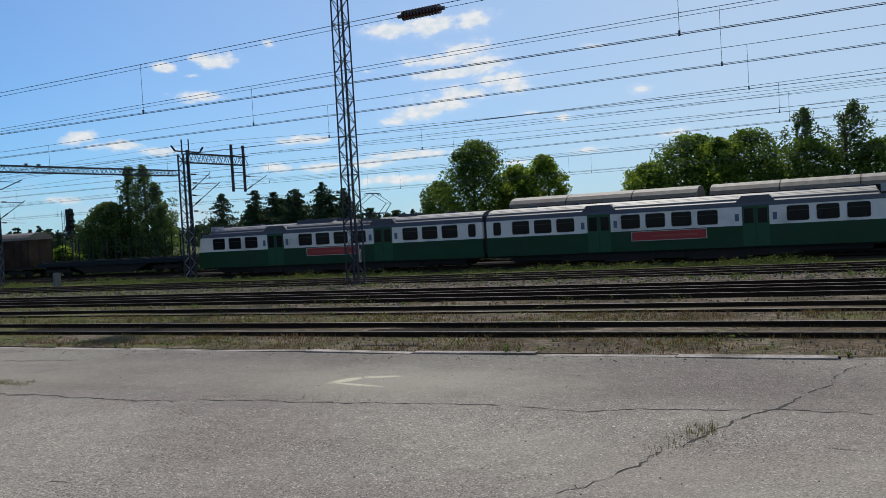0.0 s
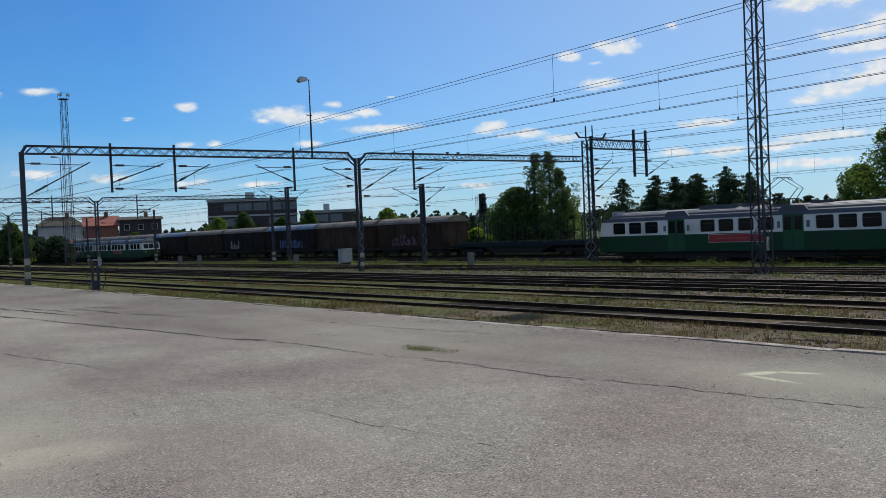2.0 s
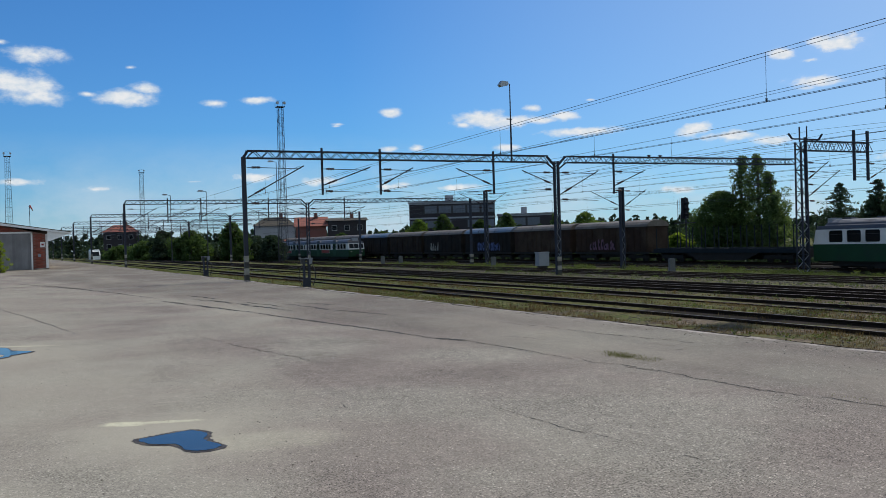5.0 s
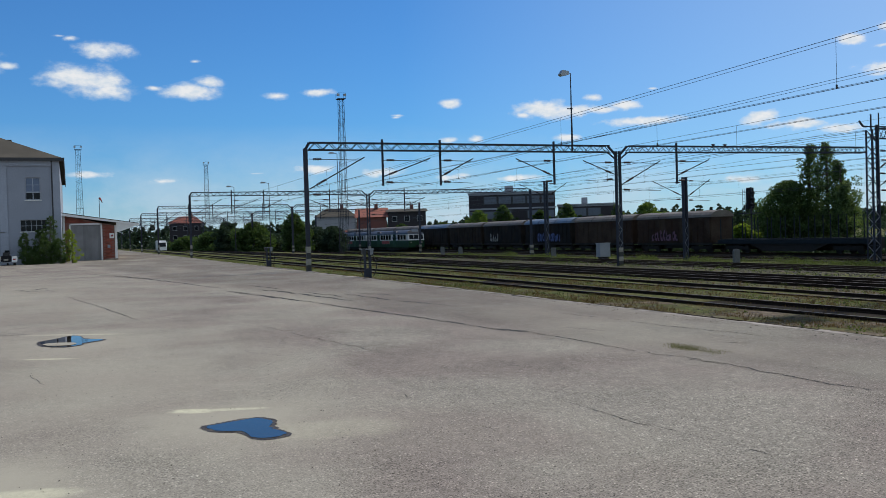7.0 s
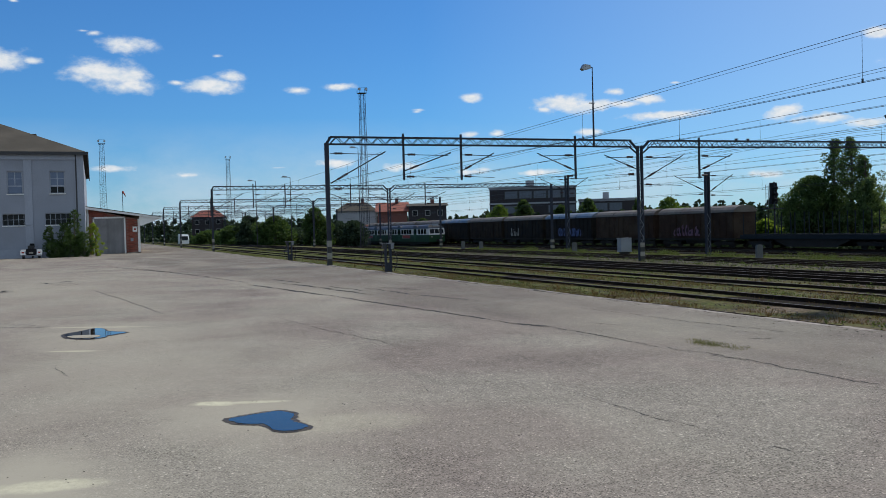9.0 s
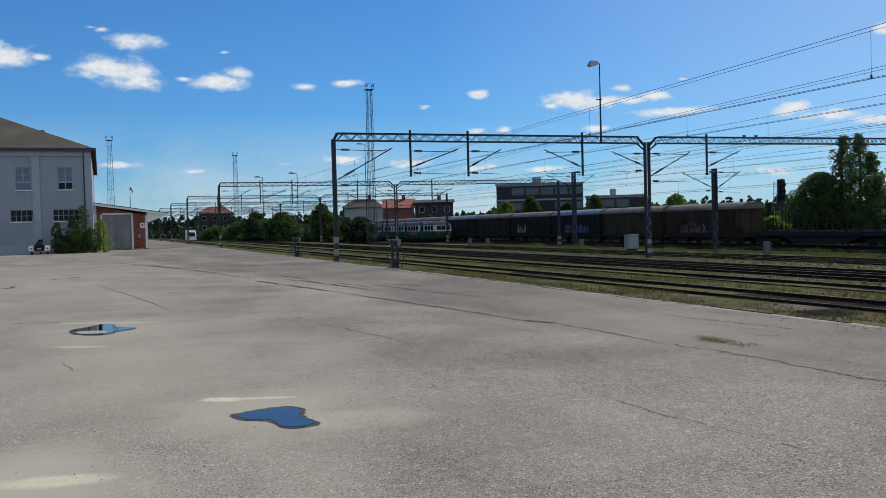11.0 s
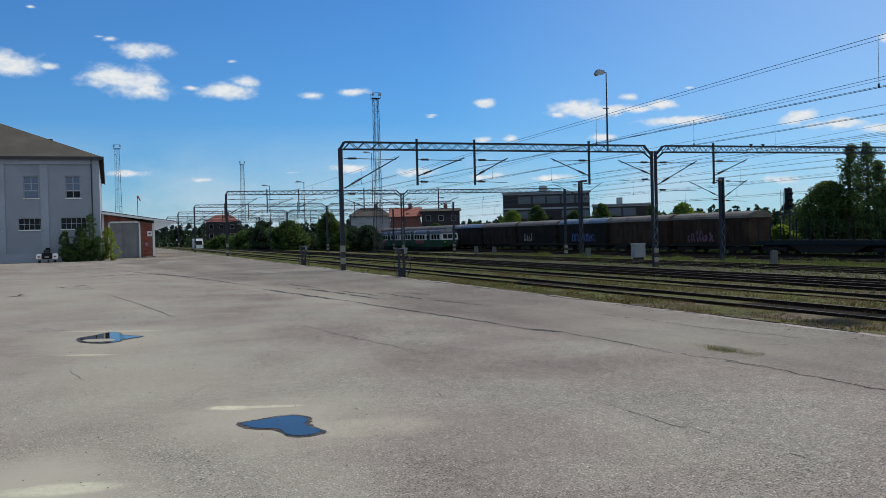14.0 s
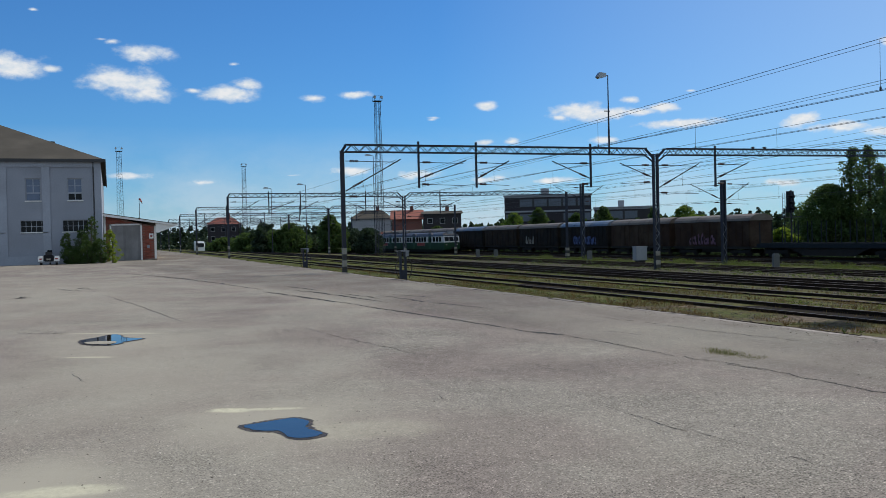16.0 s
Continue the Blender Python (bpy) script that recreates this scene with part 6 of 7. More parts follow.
for xx in (-3.6, 0.8):
    for sg in (-1, 1):
        part("wheel", Solid().ring((xx, sg * 0.88, 0.36), (0, 1, 0), 0.36, 0.22, 16), RUBBER, van)

# ---- windsock ----
ws = thing("windsock", pose(-230.0, 6.9, 4.0) @ Matrix.Diagonal((0.6, 0.6, 0.58, 1)), "faded red and white windsock on a thin pole", "windsock")
part("pole", Solid().bar((0, 0, -7.5), (0, 0, 15.2), 0.12, seg=6), STEEL, ws)
part("sock", Solid().bar((0, 0.1, 15.0), (0, 0.9, 13.6), 0.45, 0.25, 8).bar((0, 0.9, 13.6), (0, 1.1, 12.9), 0.25, 0.18, 8, 1), (RED_FADE, STRIPE_W), ws)

# ---- buildings beyond ----


def office(x, y, ang, length, deep, floors, floor_h, z0, label):
    """Dark-clad block with pale floor bands and ribbon windows."""
    ob = thing("office_building", (x, y, z0, 0, 0, ang), label, "building", "buildings beyond the yard")
    H_ = floors * floor_h
    part("wall", Solid().box(0, length, 0, deep, 0, H_), FACADE_DARK, ob)
    for f_ in range(floors):
        z = f_ * floor_h
        part("floor_band", Solid().box(-0.1, length + 0.1, -0.1, deep + 0.1, z + floor_h - 0.34, z + floor_h), FACADE_PALE, ob)
        n = int(length / 2.6)
        for k in range(n):
            if (k * 7 + f_ * 3) % 9 == 0:
                continue
            a = length * k / n
            w = part("window", Solid().box(a + 0.05, a + length / n - 0.05, -0.05, 0.05, z + 0.75, z + floor_h - 0.62), DARK_TRIM, ob)
            part("pane", Solid().box(a + 0.25, a + length / n - 0.2, -0.07, -0.04, z + 0.85, z + floor_h - 0.72), OFFICE_GLASS, w)
    part("roof", Solid().box(-0.25, length + 0.25, -0.25, deep + 0.25, H_, H_ + 0.22), FACADE_PALE, ob)
    part("plant_room", Solid().box(length * 0.42, length * 0.52, 3, 7, H_ + 0.35, H_ + 1.6), CAB_GREY, ob)


office(-174.0, 77.3, 63.5, 17.8, 12, 4, 3.05, -2.3, "four-storey dark brick office block with pale bands")
office(-166.5, 94.2, 60.5, 11.8, 10, 3, 3.1, -2.3, "lower dark office wing with a pale roof edge")


def dwelling(x, y, ang, length, deep, wall_h, roof_h, facade, z0, label, hip=False, cover=None):
    ob = thing("apartment_house", (x, y, z0, 0, 0, ang), label, "building", "buildings beyond the yard")
    part("wall", Solid().box(0, length, 0, deep, 0, wall_h), facade, ob)
    ins_ = 3.0 if hip else 0.0
    q_ = Solid()
    a, b, c, d = (-0.5, -0.6, wall_h), (length + 0.5, -0.6, wall_h), (length + 0.5, deep + 0.6, wall_h), (-0.5, deep + 0.6, wall_h)
    r1, r2 = (ins_ - 0.5, deep / 2, wall_h + roof_h), (length + 0.5 - ins_, deep / 2, wall_h + roof_h)
    for f_ in ((a, b, r2, r1), (c, d, r1, r2), (d, a, r1), (b, c, r2), (d, c, b, a)):
        q_.face(f_)
    part("roof", q_, cover or TILE_RED, ob)
    nf, n = max(1, int(wall_h / 2.9)), int(length / 3.0)
    for f_ in range(nf):
        for k in range(n):
            u = length * (k + 0.5) / n
            w = part("window", Solid().box(u - 0.65, u + 0.65, -0.06, 0.04, 0.9 + f_ * 2.9, 2.3 + f_ * 2.9), FACADE_GREY, ob)
            part("pane", Solid().box(u - 0.55, u + 0.55, -0.075, -0.05, 1.0 + f_ * 2.9, 2.2 + f_ * 2.9), GLASS, w)
    part("chimney", Solid().box(length * 0.6, length * 0.6 + 0.9, deep * 0.4, deep * 0.4 + 0.9, wall_h + roof_h * 0.4, wall_h + roof_h + 1.0), FACADE_RED, ob)


dwelling(-224.5, 57.5, 72, 10.0, 9, 8.4, 2.2, FACADE_GREY, -1.5, "grey rendered apartment house with a dark roof", True, ROOF_FELT)
dwelling(-220.5, 67.0, 72, 7.5, 9, 8.0, 2.4, FACADE_RED, -1.5, "red brick apartment house with a red tiled roof")
dwelling(-218.0, 74.5, 72, 9.5, 10, 9.2, 0.8, FACADE_DARK, -1.5, "dark apartment house with a low roof", False, ROOF_FELT)
dwelling(-214.0, 62.5, 72, 6.5, 5, 3.0, 1.8, FACADE_RED, -1.5, "small dark red house before the apartments")
dwelling(-300.0, 29.5, 78, 9.8, 10, 9.0, 2.3, FACADE_DARK, -1.5, "far dark brick house with a red hipped roof", True)
# ---- trees ----


def leaves(s, r, centre, spread, count, size, droop=0.0, slim=0.6):
    """A clump of small leaf cards round a point."""
    for _ in range(count):
        g_ = Vector((r.gauss(0, 0.55), r.gauss(0, 0.55), r.gauss(0, 0.55)))
        if g_.length > 1.05:
            g_ *= r.uniform(0.5, 1.05) / g_.length
        c = centre + Vector((g_.x * spread[0], g_.y * spread[1], g_.z * spread[2]))
        a = Vector((r.gauss(0, 1), r.gauss(0, 1), r.gauss(0, 0.7) - droop)).normalized()
        b = a.cross(Vector((r.gauss(0, 1), r.gauss(0, 1), r.gauss(0, 1)))).normalized()
        w, h = size * r.uniform(0.5, 1.2), size * r.uniform(0.5, 1.2)
        s.face((c - a * h, c + b * w * slim, c + a * h, c - b * w * slim))


def broad_tree(x, y, z0, height, radius, mat_, seed, label, size=0.18, density=1.0, low=0.12, group="trees beyond the yard", name="deciduous_tree"):
    r = random.Random(seed)
    ob = thing(name, (x, y, z0), label, "tree", group)
    t = Solid()
    t.bar((0, 0, -0.3), (0.1, 0, height * 0.45), height * 0.026, height * 0.017, 8)
    t.bar((0.1, 0, height * 0.45), (0, 0.1, height * 0.9), height * 0.017, height * 0.005, 6)
    s = Solid()
    airy = mat_ is LEAF_BIRCH
    n = int((95 if airy else 84) * density)
    lean = (r.uniform(-0.08, 0.08), r.uniform(-0.08, 0.08))
    for k in range(n):
        u = (k + 0.5) / n
        zz = height * (low + (0.97 - low) * u)
        if airy:  # widest low down, drawn out into a wispy top
            shape = min(1.0, 0.55 + 2.2 * u) * (1.02 - u) ** 0.72 * r.choice((0.55, 0.8, 1.0, 1.25, 1.5))
        else:
            shape = math.sin(math.pi * min(1, 0.2 + 0.78 * u)) ** 0.7 * (1 + 0.22 * math.sin(5 * u + seed) * math.sin(k * 2.4 + seed))
        rr = radius * shape * math.sqrt(r.uniform(0.1, 1.0)) * r.uniform(0.8, 1.15)
        a = k * 2.4 + r.uniform(-0.5, 0.5)
        c = Vector((math.cos(a) * rr + lean[0] * zz, math.sin(a) * rr + lean[1] * zz, zz))
        if k % 4 == 0:
            t.bar((0.05, 0.02, max(height * 0.15, zz - rr * 0.6)), c, height * 0.007, height * 0.002, 4)
        m_ = radius * (r.uniform(0.15, 0.32) if airy else r.uniform(0.2, 0.42)) * (0.45 + 0.55 * shape)
        leaves(s, r, c, (m_, m_, m_ * (0.9 if airy else 0.75)), int((62 if airy else 100) * r.uniform(0.5, 1.3)), size * 0.86, 0.4 if airy else 0.0)
    part("trunk", t, BARK, ob)
    part("crown", s, mat_, ob)
    return ob


def spruce(x, y, z0, height, radius, seed, label, group="spruces beyond the yard"):
    r = random.Random(seed)
    ob = thing("spruce_tree", (x, y, z0), label, "tree", group)
    t = Solid().bar((0, 0, -0.3), (0, 0, height * 0.97), height * 0.02, 0.02, 7)
    s = Solid()
    radius *= 1.45
    tiers = int(height * 3.2)
    for k in range(tiers):
        u = k / tiers
        zz = height * (0.04 + 0.95 * u)
        rr = radius * (1 - u) ** 0.72 * r.uniform(0.8, 1.12) + 0.04
        m_ = max(5, int(10 * (1 - u) + 4))
        for i in range(m_):
            a = 2 * math.pi * (i + r.random()) / m_
            d = Vector((math.cos(a), math.sin(a), 0))
            tip = Vector((0, 0, zz + r.uniform(-0.4, 0.4) * (1 - u))) + d * rr * r.uniform(0.55, 1.2) - Vector((0, 0, rr * r.uniform(-0.12, 0.3)))
            if i % 2 == 0:
                t.bar((0, 0, zz), tip, 0.03, 0.01, 3)
            for q_ in range(5):
                c = Vector((0, 0, zz)).lerp(tip, 0.15 + 0.85 * q_ / 4)
                thin = (0.1 + 0.62 * (1 - u)) * (1.05 - 0.13 * q_)
                leaves(s, r, c, (thin, thin, 0.08 + thin * 0.6), 8, 0.17, 0.2, 0.35)
    part("trunk", t, BARK, ob)
    part("crown", s, NEEDLE, ob)


zt = level(82)
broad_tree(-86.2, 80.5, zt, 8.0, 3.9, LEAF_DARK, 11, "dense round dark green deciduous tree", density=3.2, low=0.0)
for k, (x_, y_, h_, w_) in enumerate(((-86.2, 83.6, 12.7, 3.4), (-83.2, 83.4, 12.6, 4.0), (-81.0, 83.2, 10.2, 3.4), (-79.4, 82.2, 7.4, 2.6))):
    broad_tree(x_, y_, zt, h_, w_, LEAF_BIRCH, 12 + k, "tall birch with loose grey-green foliage", density=1.35, low=0.04)
for k, (x_, h_, w_) in enumerate(((-70.0, 8.2, 2.9), (-72.2, 5.2, 2.2), (-67.4, 6.6, 2.6), (-65.2, 8.3, 2.9), (-63.6, 8.0, 2.9), (-61.6, 8.2, 3.1), (-59.4, 7.6, 3.0), (-57.0, 8.6, 3.0), (-55.0, 7.8, 2.8), (-53.2, 6.9, 2.6), (-51.0, 5.4, 2.4), (-48.5, 5.0, 2.4), (-66.0, 6.6, 2.8), (-62.5, 7.2, 3.2), (-58.2, 7.4, 3.2), (-60.5, 7.3, 3.2), (-56.0, 7.2, 3.0), (-64.4, 7.2, 3.0))):
    spruce(x_, 82 + (k % 3) * 1.2, zt, h_, w_, 30 + k, "dark green spruce with a pointed top")
for k in range(26):  # young spruces and pines that close the view behind the bushes
    x_ = -94.5 - 2.9 * k + 0.9 * math.sin(2.3 * k)
    spruce(x_, 86 + 1.5 * math.sin(1.7 * k), zt, 5.2 + 0.9 * math.sin(3.1 * k), 2.0, 330 + k, "young dark spruce behind the bushes", "young spruces behind the bushes")
broad_tree(-38.2, 82.0, zt, 11.0, 3.9, LEAF, 15, "broad maple with dark clustered leaves", density=2.4, low=0.2)
broad_tree(-42.2, 83.0, zt, 7.4, 2.4, LEAF, 16, "small leafy tree beside the maple", density=1.3, low=0.1)
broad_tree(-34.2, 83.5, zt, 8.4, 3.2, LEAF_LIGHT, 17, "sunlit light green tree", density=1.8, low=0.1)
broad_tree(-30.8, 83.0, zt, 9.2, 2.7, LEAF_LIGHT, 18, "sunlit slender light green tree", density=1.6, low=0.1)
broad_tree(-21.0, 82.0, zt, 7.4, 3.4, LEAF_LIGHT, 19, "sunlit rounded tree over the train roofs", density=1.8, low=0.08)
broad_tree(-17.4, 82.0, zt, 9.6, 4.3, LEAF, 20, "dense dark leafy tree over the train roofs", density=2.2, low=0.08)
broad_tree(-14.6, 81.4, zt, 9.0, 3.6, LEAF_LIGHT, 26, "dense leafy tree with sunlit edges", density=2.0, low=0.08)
broad_tree(-11.8, 83.0, zt, 9.7, 4.4, LEAF, 21, "dense broad leafy tree", density=2.2, low=0.08)
broad_tree(-8.4, 84.0, zt, 11.2, 3.4, LEAF_BIRCH, 22, "open airy birch crown with gaps", density=0.75, low=0.3)
broad_tree(-7.6, 81.6, zt, 8.4, 3.9, LEAF, 27, "dense broad leafy tree", density=1.8, low=0.08)
broad_tree(-4.6, 83.0, zt, 11.3, 3.6, LEAF_BIRCH, 23, "tall airy birch with a loose crown", density=1.1, low=0.15)
broad_tree(-2.4, 83.0, zt, 8.0, 3.5, LEAF, 24, "leafy tree at the end of the row", density=1.5, low=0.08)
broad_tree(2.0, 84.0, zt, 7.9, 3.2, LEAF, 25, "leafy tree at the end of the row", density=1.5, low=0.08)
for k, (x_, y_, h_, w_, m_) in enumerate(((-96.0, 78.0, 3.5, 2.2, LEAF_LIGHT), (-99.5, 79.0, 3.9, 2.4, LEAF_LIGHT), (-103.2, 80.0, 3.2, 2.2, LEAF_LIGHT), (-92.6, 79, 3.0, 2.0, LEAF_LIGHT), (-108.0, 78.0, 5.0, 2.4, LEAF), (-113.0, 79.0, 6.6, 2.6, LEAF), (-118.0, 78.0, 4.2, 2.4, LEAF_LIGHT), (-123.0, 80.0, 6.8, 2.3, LEAF_BIRCH), (-127.5, 79.0, 4.8, 2.6, LEAF_LIGHT), (-133.0, 80.0, 4.6, 2.4, LEAF), (-139.5, 78.0, 3.6, 2.2, LEAF_LIGHT), (-146.0, 79.0, 4.2, 2.4, LEAF), (-152.5, 78.0, 3.4, 2.4, LEAF_LIGHT), (-160.0, 78.0, 4.2, 2.6, LEAF_LIGHT), (-167.0, 76.0, 7.4, 3.2, LEAF), (-176.0, 72.0, 5.4, 2.6, LEAF_DARK), (-183.0, 70.0, 4.6, 2.6, LEAF_DARK), (-190.0, 68.0, 5.6, 2.4, LEAF_DARK), (-197.0, 66.6, 4.6, 2.6, LEAF_DARK))):
    broad_tree(x_, y_, level(y_), h_, w_, m_, 60 + k, "sunlit rounded bush at the yard's far edge" if h_ < 4.6 else "young leafy tree at the yard's far edge", 0.24, 0.8, 0.02, "bushes beyond the yard", "shrub" if h_ < 4.6 else "deciduous_tree")
for k, (az_, d_, h_, w_) in enumerate(((-81.9, 215, 6.6, 2.6), (-80.9, 200, 6.8, 2.6), (-79.4, 190, 7.8, 2.8), (-78.5, 205, 5.6, 2.4), (-76.8, 185, 8.0, 2.6), (-75.6, 200, 6.2, 2.4), (-83.4, 230, 5.4, 2.6), (-74.6, 180, 5.0, 2.2), (-80.2, 220, 5.0, 3.0), (-77.7, 215, 5.4, 3.0))):
    a_ = radians(az_)
    broad_tree(d_ * math.sin(a_), d_ * math.cos(a_), -0.9, h_ * (0.66, 0.95, 0.78)[k % 3], w_ * (1.7, 1.25, 1.5)[k % 3], (LEAF_DARK, FAR_LEAF)[k % 2], 90 + k, "dark leafy tree between sidings and houses", 0.32, 1.1, 0.0, "trees down the yard")
for k, (x_, y_, h_, w_) in enumerate(((-164.7, 80.0, 8.4, 2.3), (-139.0, 80.0, 7.6, 2.2), (-150.0, 81.0, 6.8, 2.3))):
    broad_tree(x_, y_, level(y_), h_, w_, LEAF_DARK, 150 + k, "slender dark tree in front of the office block", 0.24, 1.0, 0.02, "trees by the offices")
# shrubs by the warehouse; their shade and sunlight lie in the leaf colours
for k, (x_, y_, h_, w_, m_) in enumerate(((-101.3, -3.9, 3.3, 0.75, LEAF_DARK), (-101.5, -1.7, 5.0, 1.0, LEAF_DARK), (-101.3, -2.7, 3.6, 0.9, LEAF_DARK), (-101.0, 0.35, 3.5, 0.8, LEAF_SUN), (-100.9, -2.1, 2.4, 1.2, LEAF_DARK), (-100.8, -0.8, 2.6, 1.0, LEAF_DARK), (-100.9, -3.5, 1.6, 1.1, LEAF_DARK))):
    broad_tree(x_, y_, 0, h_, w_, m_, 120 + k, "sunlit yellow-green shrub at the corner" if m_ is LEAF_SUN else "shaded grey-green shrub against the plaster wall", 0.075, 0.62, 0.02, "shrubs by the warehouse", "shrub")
# rank growth along the far edge of the yard
s = Solid()
r = random.Random(77)
for k in range(2800):
    x_, y_ = r.uniform(-160, 12), 67.2 + 10.0 * r.random() ** 2
    h_ = r.uniform(0.3, 1.1) + 0.9 * max(0, noise.noise((x_ * 0.25, y_ * 0.3, 4.0)))
    for i in range(5):
        leaves(s, r, Vector((x_ + r.uniform(-0.5, 0.5), y_ + r.uniform(-0.4, 0.4), level(y_) + h_ * (0.1 + 0.2 * i))), (0.45, 0.35, 0.22), 7, 0.16)
whole("undergrowth", s, NEEDLE, "rank dark green undergrowth along the yard's far edge", "undergrowth", kind="stuff")
# far woods along the skyline
s = Solid()
r = random.Random(5)
for k in range(900):
    a_ = radians(-104 + 116 * (k + r.random()) / 900)
    d_ = r.uniform(300, 430)
    h_ = r.uniform(5.5, 8.6) + (1.4 if -60 < math.degrees(a_) < -45 else 0)
    c = Vector((d_ * math.sin(a_), d_ * math.cos(a_), -0.6))
    w_ = r.uniform(2.2, 3.6)
    for i in range(46):
        u = r.random() ** 1.15
        q_ = c + Vector((r.uniform(-1, 1) * w_ * (1.05 - u), r.uniform(-1, 1) * w_ * (1.05 - u), u * h_))
        leaves(s, r, q_, (0.5, 0.5, 0.5), 3, 0.85)
whole("far_woods", s, FAR_LEAF, "dark mixed woods along the far skyline", "woods", kind="stuff")

# ---- grass and weeds ----


def tufts(name, mat_, areas, label, seed, blade=0.005):
    r = random.Random(seed)
    s = Solid()
    for x0, x1, y0, y1, count, hmin, hmax in areas:
        for _ in range(count):
            x, y = r.uniform(x0, x1), r.uniform(y0, y1)
            if noise.noise((x * 0.5, y * 0.9, seed)) < -0.12:
                continue
            z = level(y) - 0.02 if y > 12.5 else 0.0
            h = r.uniform(hmin, hmax)
            for _ in range(5):
                a = r.uniform(0, 6.3)
                d = Vector((math.cos(a), math.sin(a), 0))
                b = Vector((x, y, z)) + d * r.uniform(0, 0.12)
                w = d.cross(Vector((0, 0, 1))) * blade * (1 + h * 2.5)
                tip = b + d * h * r.uniform(0.15, 0.7) + Vector((0, 0, h * r.uniform(0.7, 1)))
                s.face((b - w, b + w, tip))
    return whole(name, s, mat_, label, "grass", kind="stuff")


tufts("dry_grass", DRY_GRASS, ((-45, 4, 12.9, 15.3, 6500, 0.03, 0.12), (-45, 4, 17.5, 20.0, 5500, 0.04, 0.16), (-45, 4, 22.4, 25.0, 1200, 0.04, 0.16), (-40, 4, 15.9, 17.1, 300, 0.03, 0.1), (-70, 4, 15.2, 15.68, 1600, 0.05, 0.16), (-70, 4, 16.95, 17.2, 500, 0.04, 0.12), (-70, 4, 19.7, 20.35, 1400, 0.06, 0.2)), "dry yellowish grass between the near tracks", 3)
tufts("green_grass", GRASS, ((-120, -25, 12.9, 15.3, 5200, 0.03, 0.11), (-120, -25, 17.6, 20.2, 5200, 0.03, 0.12), (-120, -30, 22.4, 25.0, 2600, 0.04, 0.16), (-25, 4, 12.9, 20.0, 1800, 0.03, 0.1), (-60, 4, 22.4, 25.0, 1600, 0.04, 0.13)), "green grass strips between the yard tracks", 4)
def herbs(name, areas, label, seed):
    """Low leafy weeds: loose heaps of small leaves, in patches."""
    r = random.Random(seed)
    s = Solid()
    for x0, x1, y0, y1, count, h0, h1, size in areas:
        for _ in range(count):
            x, y = r.uniform(x0, x1), r.uniform(y0, y1)
            patch = noise.noise((x * 0.22, y * 0.4, seed))
            if patch < -0.05:
                continue
            h = r.uniform(h0, h1) * (0.6 + 1.2 * patch)
            leaves(s, r, Vector((x, y, level(y) + h * 0.5)), (0.1 + h * 0.6, 0.1 + h * 0.5, h * 0.55), int(9 + 22 * h), size, 0.0, 0.45)
    return whole(name, s, WEED, label, "weeds", kind="stuff")


herbs("siding_weeds", ((-130, 4, 51.0, 56.8, 2600, 0.15, 0.5, 0.075), (-130, 4, 54.0, 57.0, 900, 0.3, 0.75, 0.08), (-130, 2, 31.8, 37.6, 1000, 0.06, 0.25, 0.06), (-130, 2, 41.8, 45.6, 700, 0.08, 0.25, 0.06)), "lush green weeds along the far siding", 6)
herbs("yard_weeds", ((-75, 4, 13.4, 15.4, 260, 0.05, 0.2, 0.035), (-75, 4, 17.6, 20.2, 420, 0.06, 0.3, 0.035), (-90, 4, 22.6, 25.2, 500, 0.08, 0.32, 0.04)), "leafy green weeds growing between the tracks", 10)


def sprout(s, at, h, r, n):
    """Blades that spring from one root."""
    root = len(s.v)
    at = Vector(at)
    s.v.append(tuple(at))
    for _ in range(n):
        a, k = r.uniform(0, 6.3), r.uniform(0.4, 1.0)
        d = Vector((math.cos(a), math.sin(a), 0))
        w = d.cross(Vector((0, 0, 1))) * 0.004 * (1 + 2 * h)
        m_ = at + d * h * 0.35 * k + Vector((0, 0, h * 0.6 * k))
        tip = at + d * h * 0.8 * k + Vector((0, 0, h * k * r.uniform(0.6, 1)))
        b = len(s.v)
        s.v += [tuple(m_ + w), tuple(m_ - w), tuple(tip)]
        s.f += [(root, b, b + 1), (b + 1, b, b + 2)]
        s.m += [0, 0]


def sprouts(name, mat_, spots, label, seed, n=22):
    r = random.Random(seed)
    s = Solid()
    for x_, y_, z_, h in spots:
        sprout(s, (x_, y_, z_), h, r, n)
    whole(name, s, mat_, label, "weeds", kind="stuff")


tufts("crack_grass", CRACK_GRASS, ((-12.9, -11.5, 9.02, 9.4, 150, 0.015, 0.05), (-12.6, -12.0, 9.0, 9.2, 60, 0.03, 0.08), (-1.98, -1.74, 8.15, 8.6, 36, 0.02, 0.1), (-2.15, -1.9, 7.5, 8.2, 25, 0.015, 0.05), (-8, -5, 8.85, 9.0, 40, 0.01, 0.03)), "low dry grass growing out of the asphalt cracks", 9, 0.003)
for k, (x_, y_, h_) in enumerate(((-5.5, 12.58, 0.2), (-5.32, 12.6, 0.13), (-13.4, 12.6, 0.16), (-0.9, 12.6, 0.12))):
    s = Solid()
    sprout(s, (0, 0, 0), h_, random.Random(250 + k), 40)
    whole("weed", s, WEED, "yellow-green weed at the worn kerb", "weed", "weeds at the kerb", at=(x_, y_, 0))
spots = []
for k in range(260):
    y_ = rnd.choice((13.6, 14.6, 18.2, 19.2, 23.2, 24.2)) + rnd.uniform(-0.6, 0.6)
    spots.append((rnd.uniform(-70, 4), y_, level(y_) - 0.02, rnd.uniform(0.06, 0.26)))
sprouts("withered_weeds", DRY_GRASS, spots, "withered brown weeds growing between the tracks", 11)

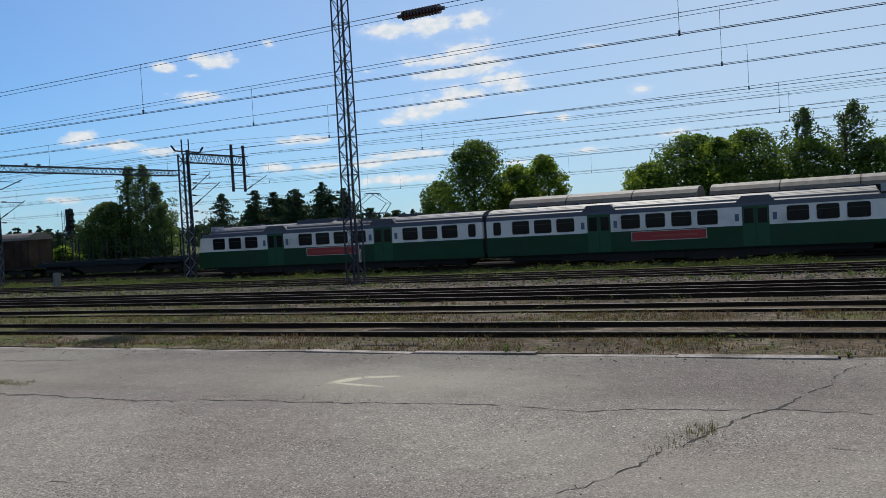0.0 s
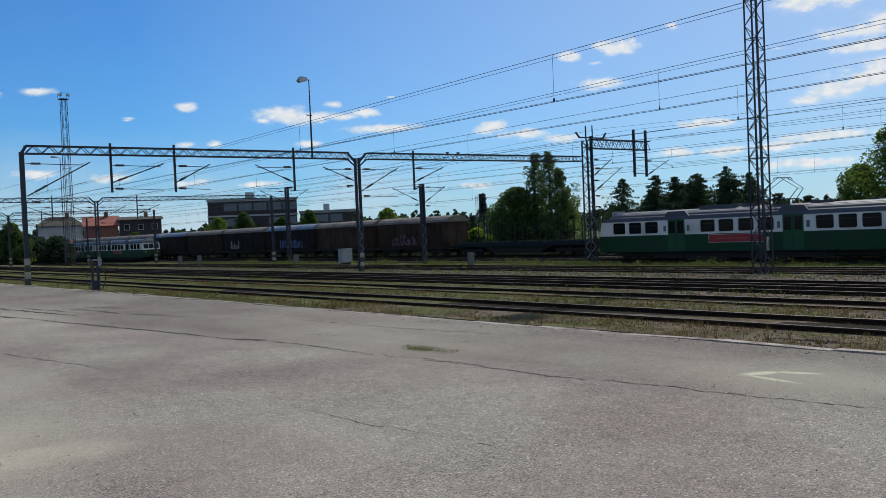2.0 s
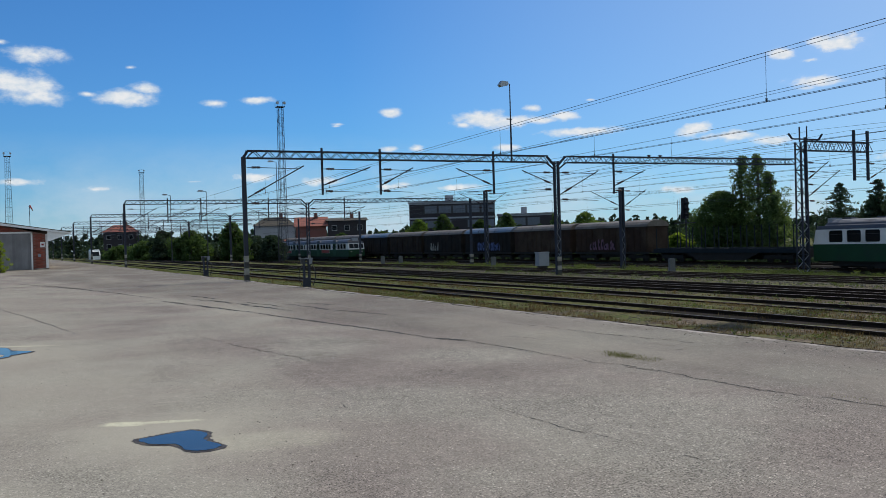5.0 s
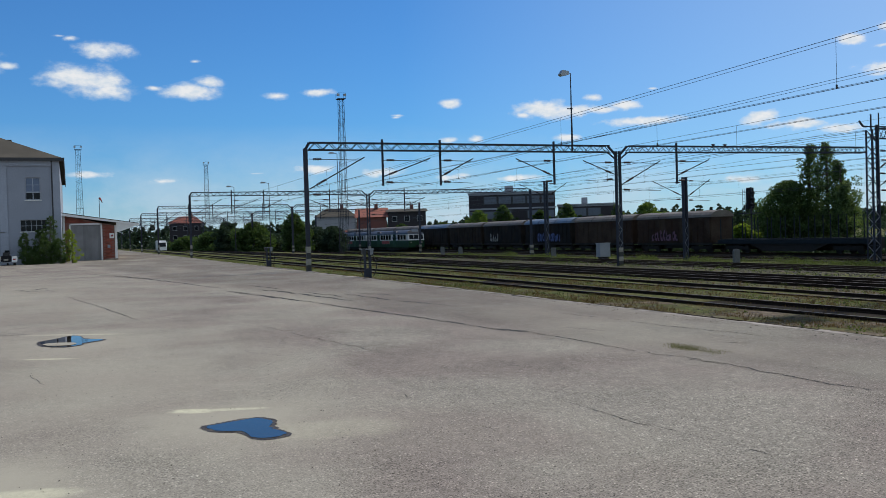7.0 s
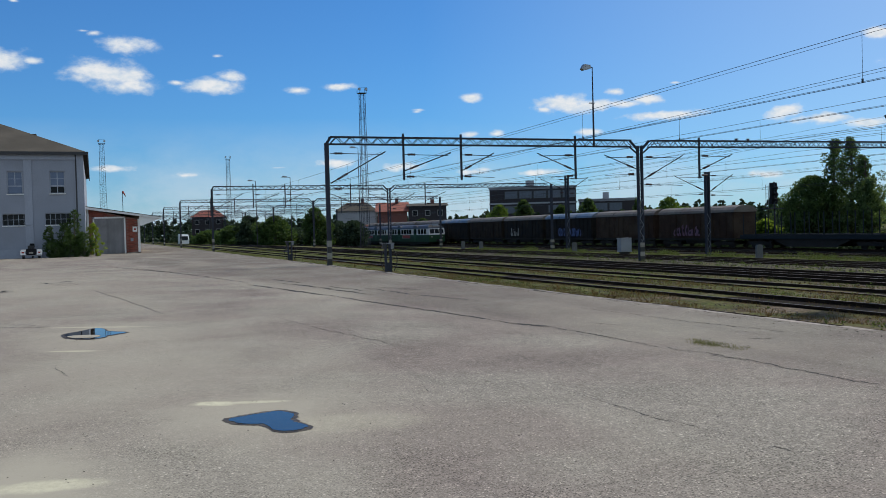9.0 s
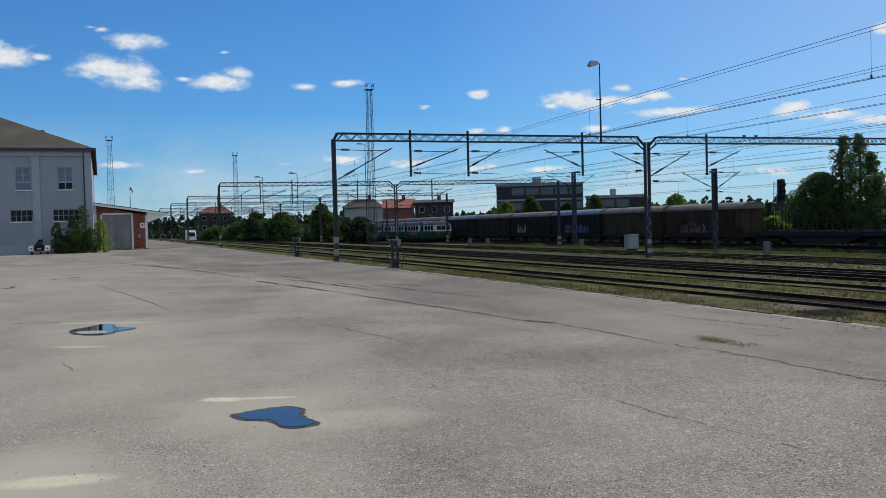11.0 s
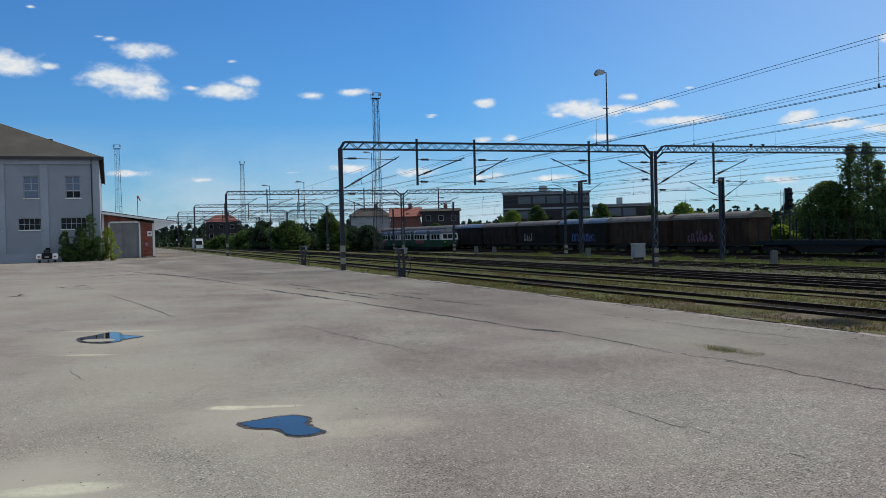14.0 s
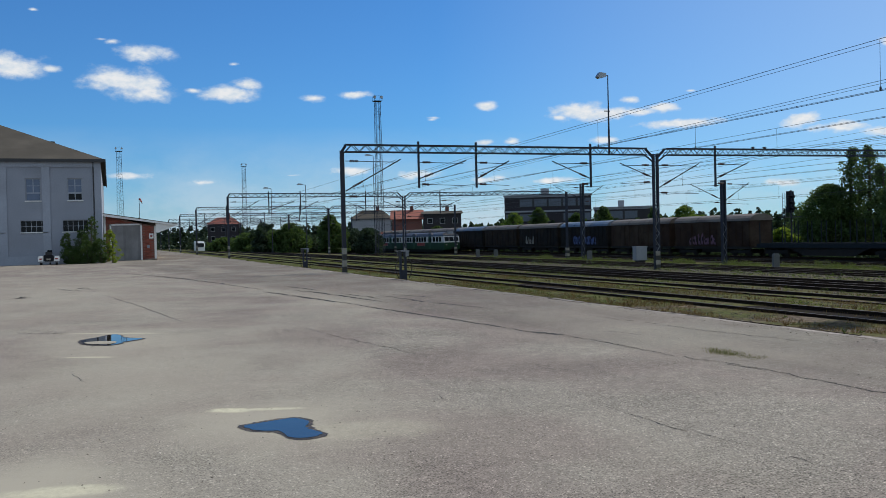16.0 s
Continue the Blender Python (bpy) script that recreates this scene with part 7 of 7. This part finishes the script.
# ---- loose stones ----


def stones(name, areas, label, seed):
    r = random.Random(seed)
    s = Solid()
    for x0, x1, y0, y1, count, a, b, paved in areas:
        for _ in range(count):
            x, y, q_ = r.uniform(x0, x1), r.uniform(y0, y1), r.uniform(a, b)
            z_ = 0.0 if paved else level(y) + 0.02
            k = len(s.v)
            t_ = r.uniform(0, 6.3)
            for i in range(4):
                d_ = q_ * r.uniform(0.7, 1.3)
                s.v.append((x + d_ * math.cos(t_ + i * 1.57), y + d_ * math.sin(t_ + i * 1.57), z_ + 0.1 * q_))
            s.v.append((x + r.uniform(-0.3, 0.3) * q_, y, z_ + q_ * r.uniform(0.6, 1.1)))
            s.v.append((x, y, z_ - 0.4 * q_))
            for i in range(4):
                j = (i + 1) % 4
                s.f += [(k + i, k + j, k + 4), (k + j, k + i, k + 5)]
                s.m += [0, 0]
    whole(name, s, STONES, label, "stones", kind="stuff")


stones("ballast_stones", ((-45, 4, 12.95, 15.2, 900, 0.012, 0.035, False), (-40, 4, 17.8, 19.8, 700, 0.015, 0.04, False), (-75, 4, 22.4, 25.1, 1400, 0.02, 0.05, False), (-80, 4, 27.8, 28.5, 1200, 0.03, 0.06, False), (-90, 4, 31.4, 38.2, 5000, 0.03, 0.07, False), (-90, 4, 41.4, 46.0, 3000, 0.03, 0.07, False), (-90, 4, 49.2, 53.0, 1800, 0.03, 0.07, False)), "loose grey ballast stones strewn between the tracks", 12)
stones("asphalt_grit", ((-16, 1, 2.0, 12.3, 1500, 0.004, 0.011, True), (-22, -6, -1.5, 4.0, 500, 0.004, 0.011, True), (-60, 4, 11.9, 12.4, 700, 0.006, 0.02, True)), "scattered grit and pebbles on the asphalt", 13)


def street_lamp(x, y, z_top, turn, label):
    z0 = level(y)
    ob = thing("street_lamp", (x, y, z0, 0, 0, turn), label, "street lamp", "yard street lamps")
    h = z_top - z0
    part("pole", Solid().bar((0, 0, -0.2), (0, 0, h), 0.08, 0.05, 8).bar((0, 0, h), (0, -0.7, h + 0.12), 0.04, seg=6), STEEL, ob)
    part("head", Solid().prism([(-1.5, h + 0.02), (-0.6, h + 0.02), (-0.6, h + 0.24), (-1.3, h + 0.3)], -0.2, 0.2), LAMP_GREY, ob)


street_lamp(-157.1, 32.2, 11.4, 0, "slim grey street lamp rising behind the gantries")
street_lamp(-173.0, 28.9, 11.7, 0, "slim grey street lamp further down the yard")
street_lamp(-154.3, 43.7, 16.3, 0, "tall grey lamp beside the lattice mast")

# ---- bricks of the shed front ----
brick_mesh = Solid().box(-0.06, 0.0, -0.235, 0.235, 0.0, 0.135).mesh("brick", BRICK)
row = 0
z = 0.0
while z < 5.2:
    top_y = 5.2 if z + 0.14 < 3.9 else -0.55 + (5.25 - z - 0.14) / 0.226
    y = -0.3 + (0.25 if row % 2 else 0.0)
    while y < top_y - 0.25:
        if not (z < 4.25 and y + 0.24 > 0.12 and y - 0.24 < 3.68):
            o = part("brick", brick_mesh, None, shed)
            o.location = (0, y, z)
        y += 0.5
    z += 0.155
    row += 1
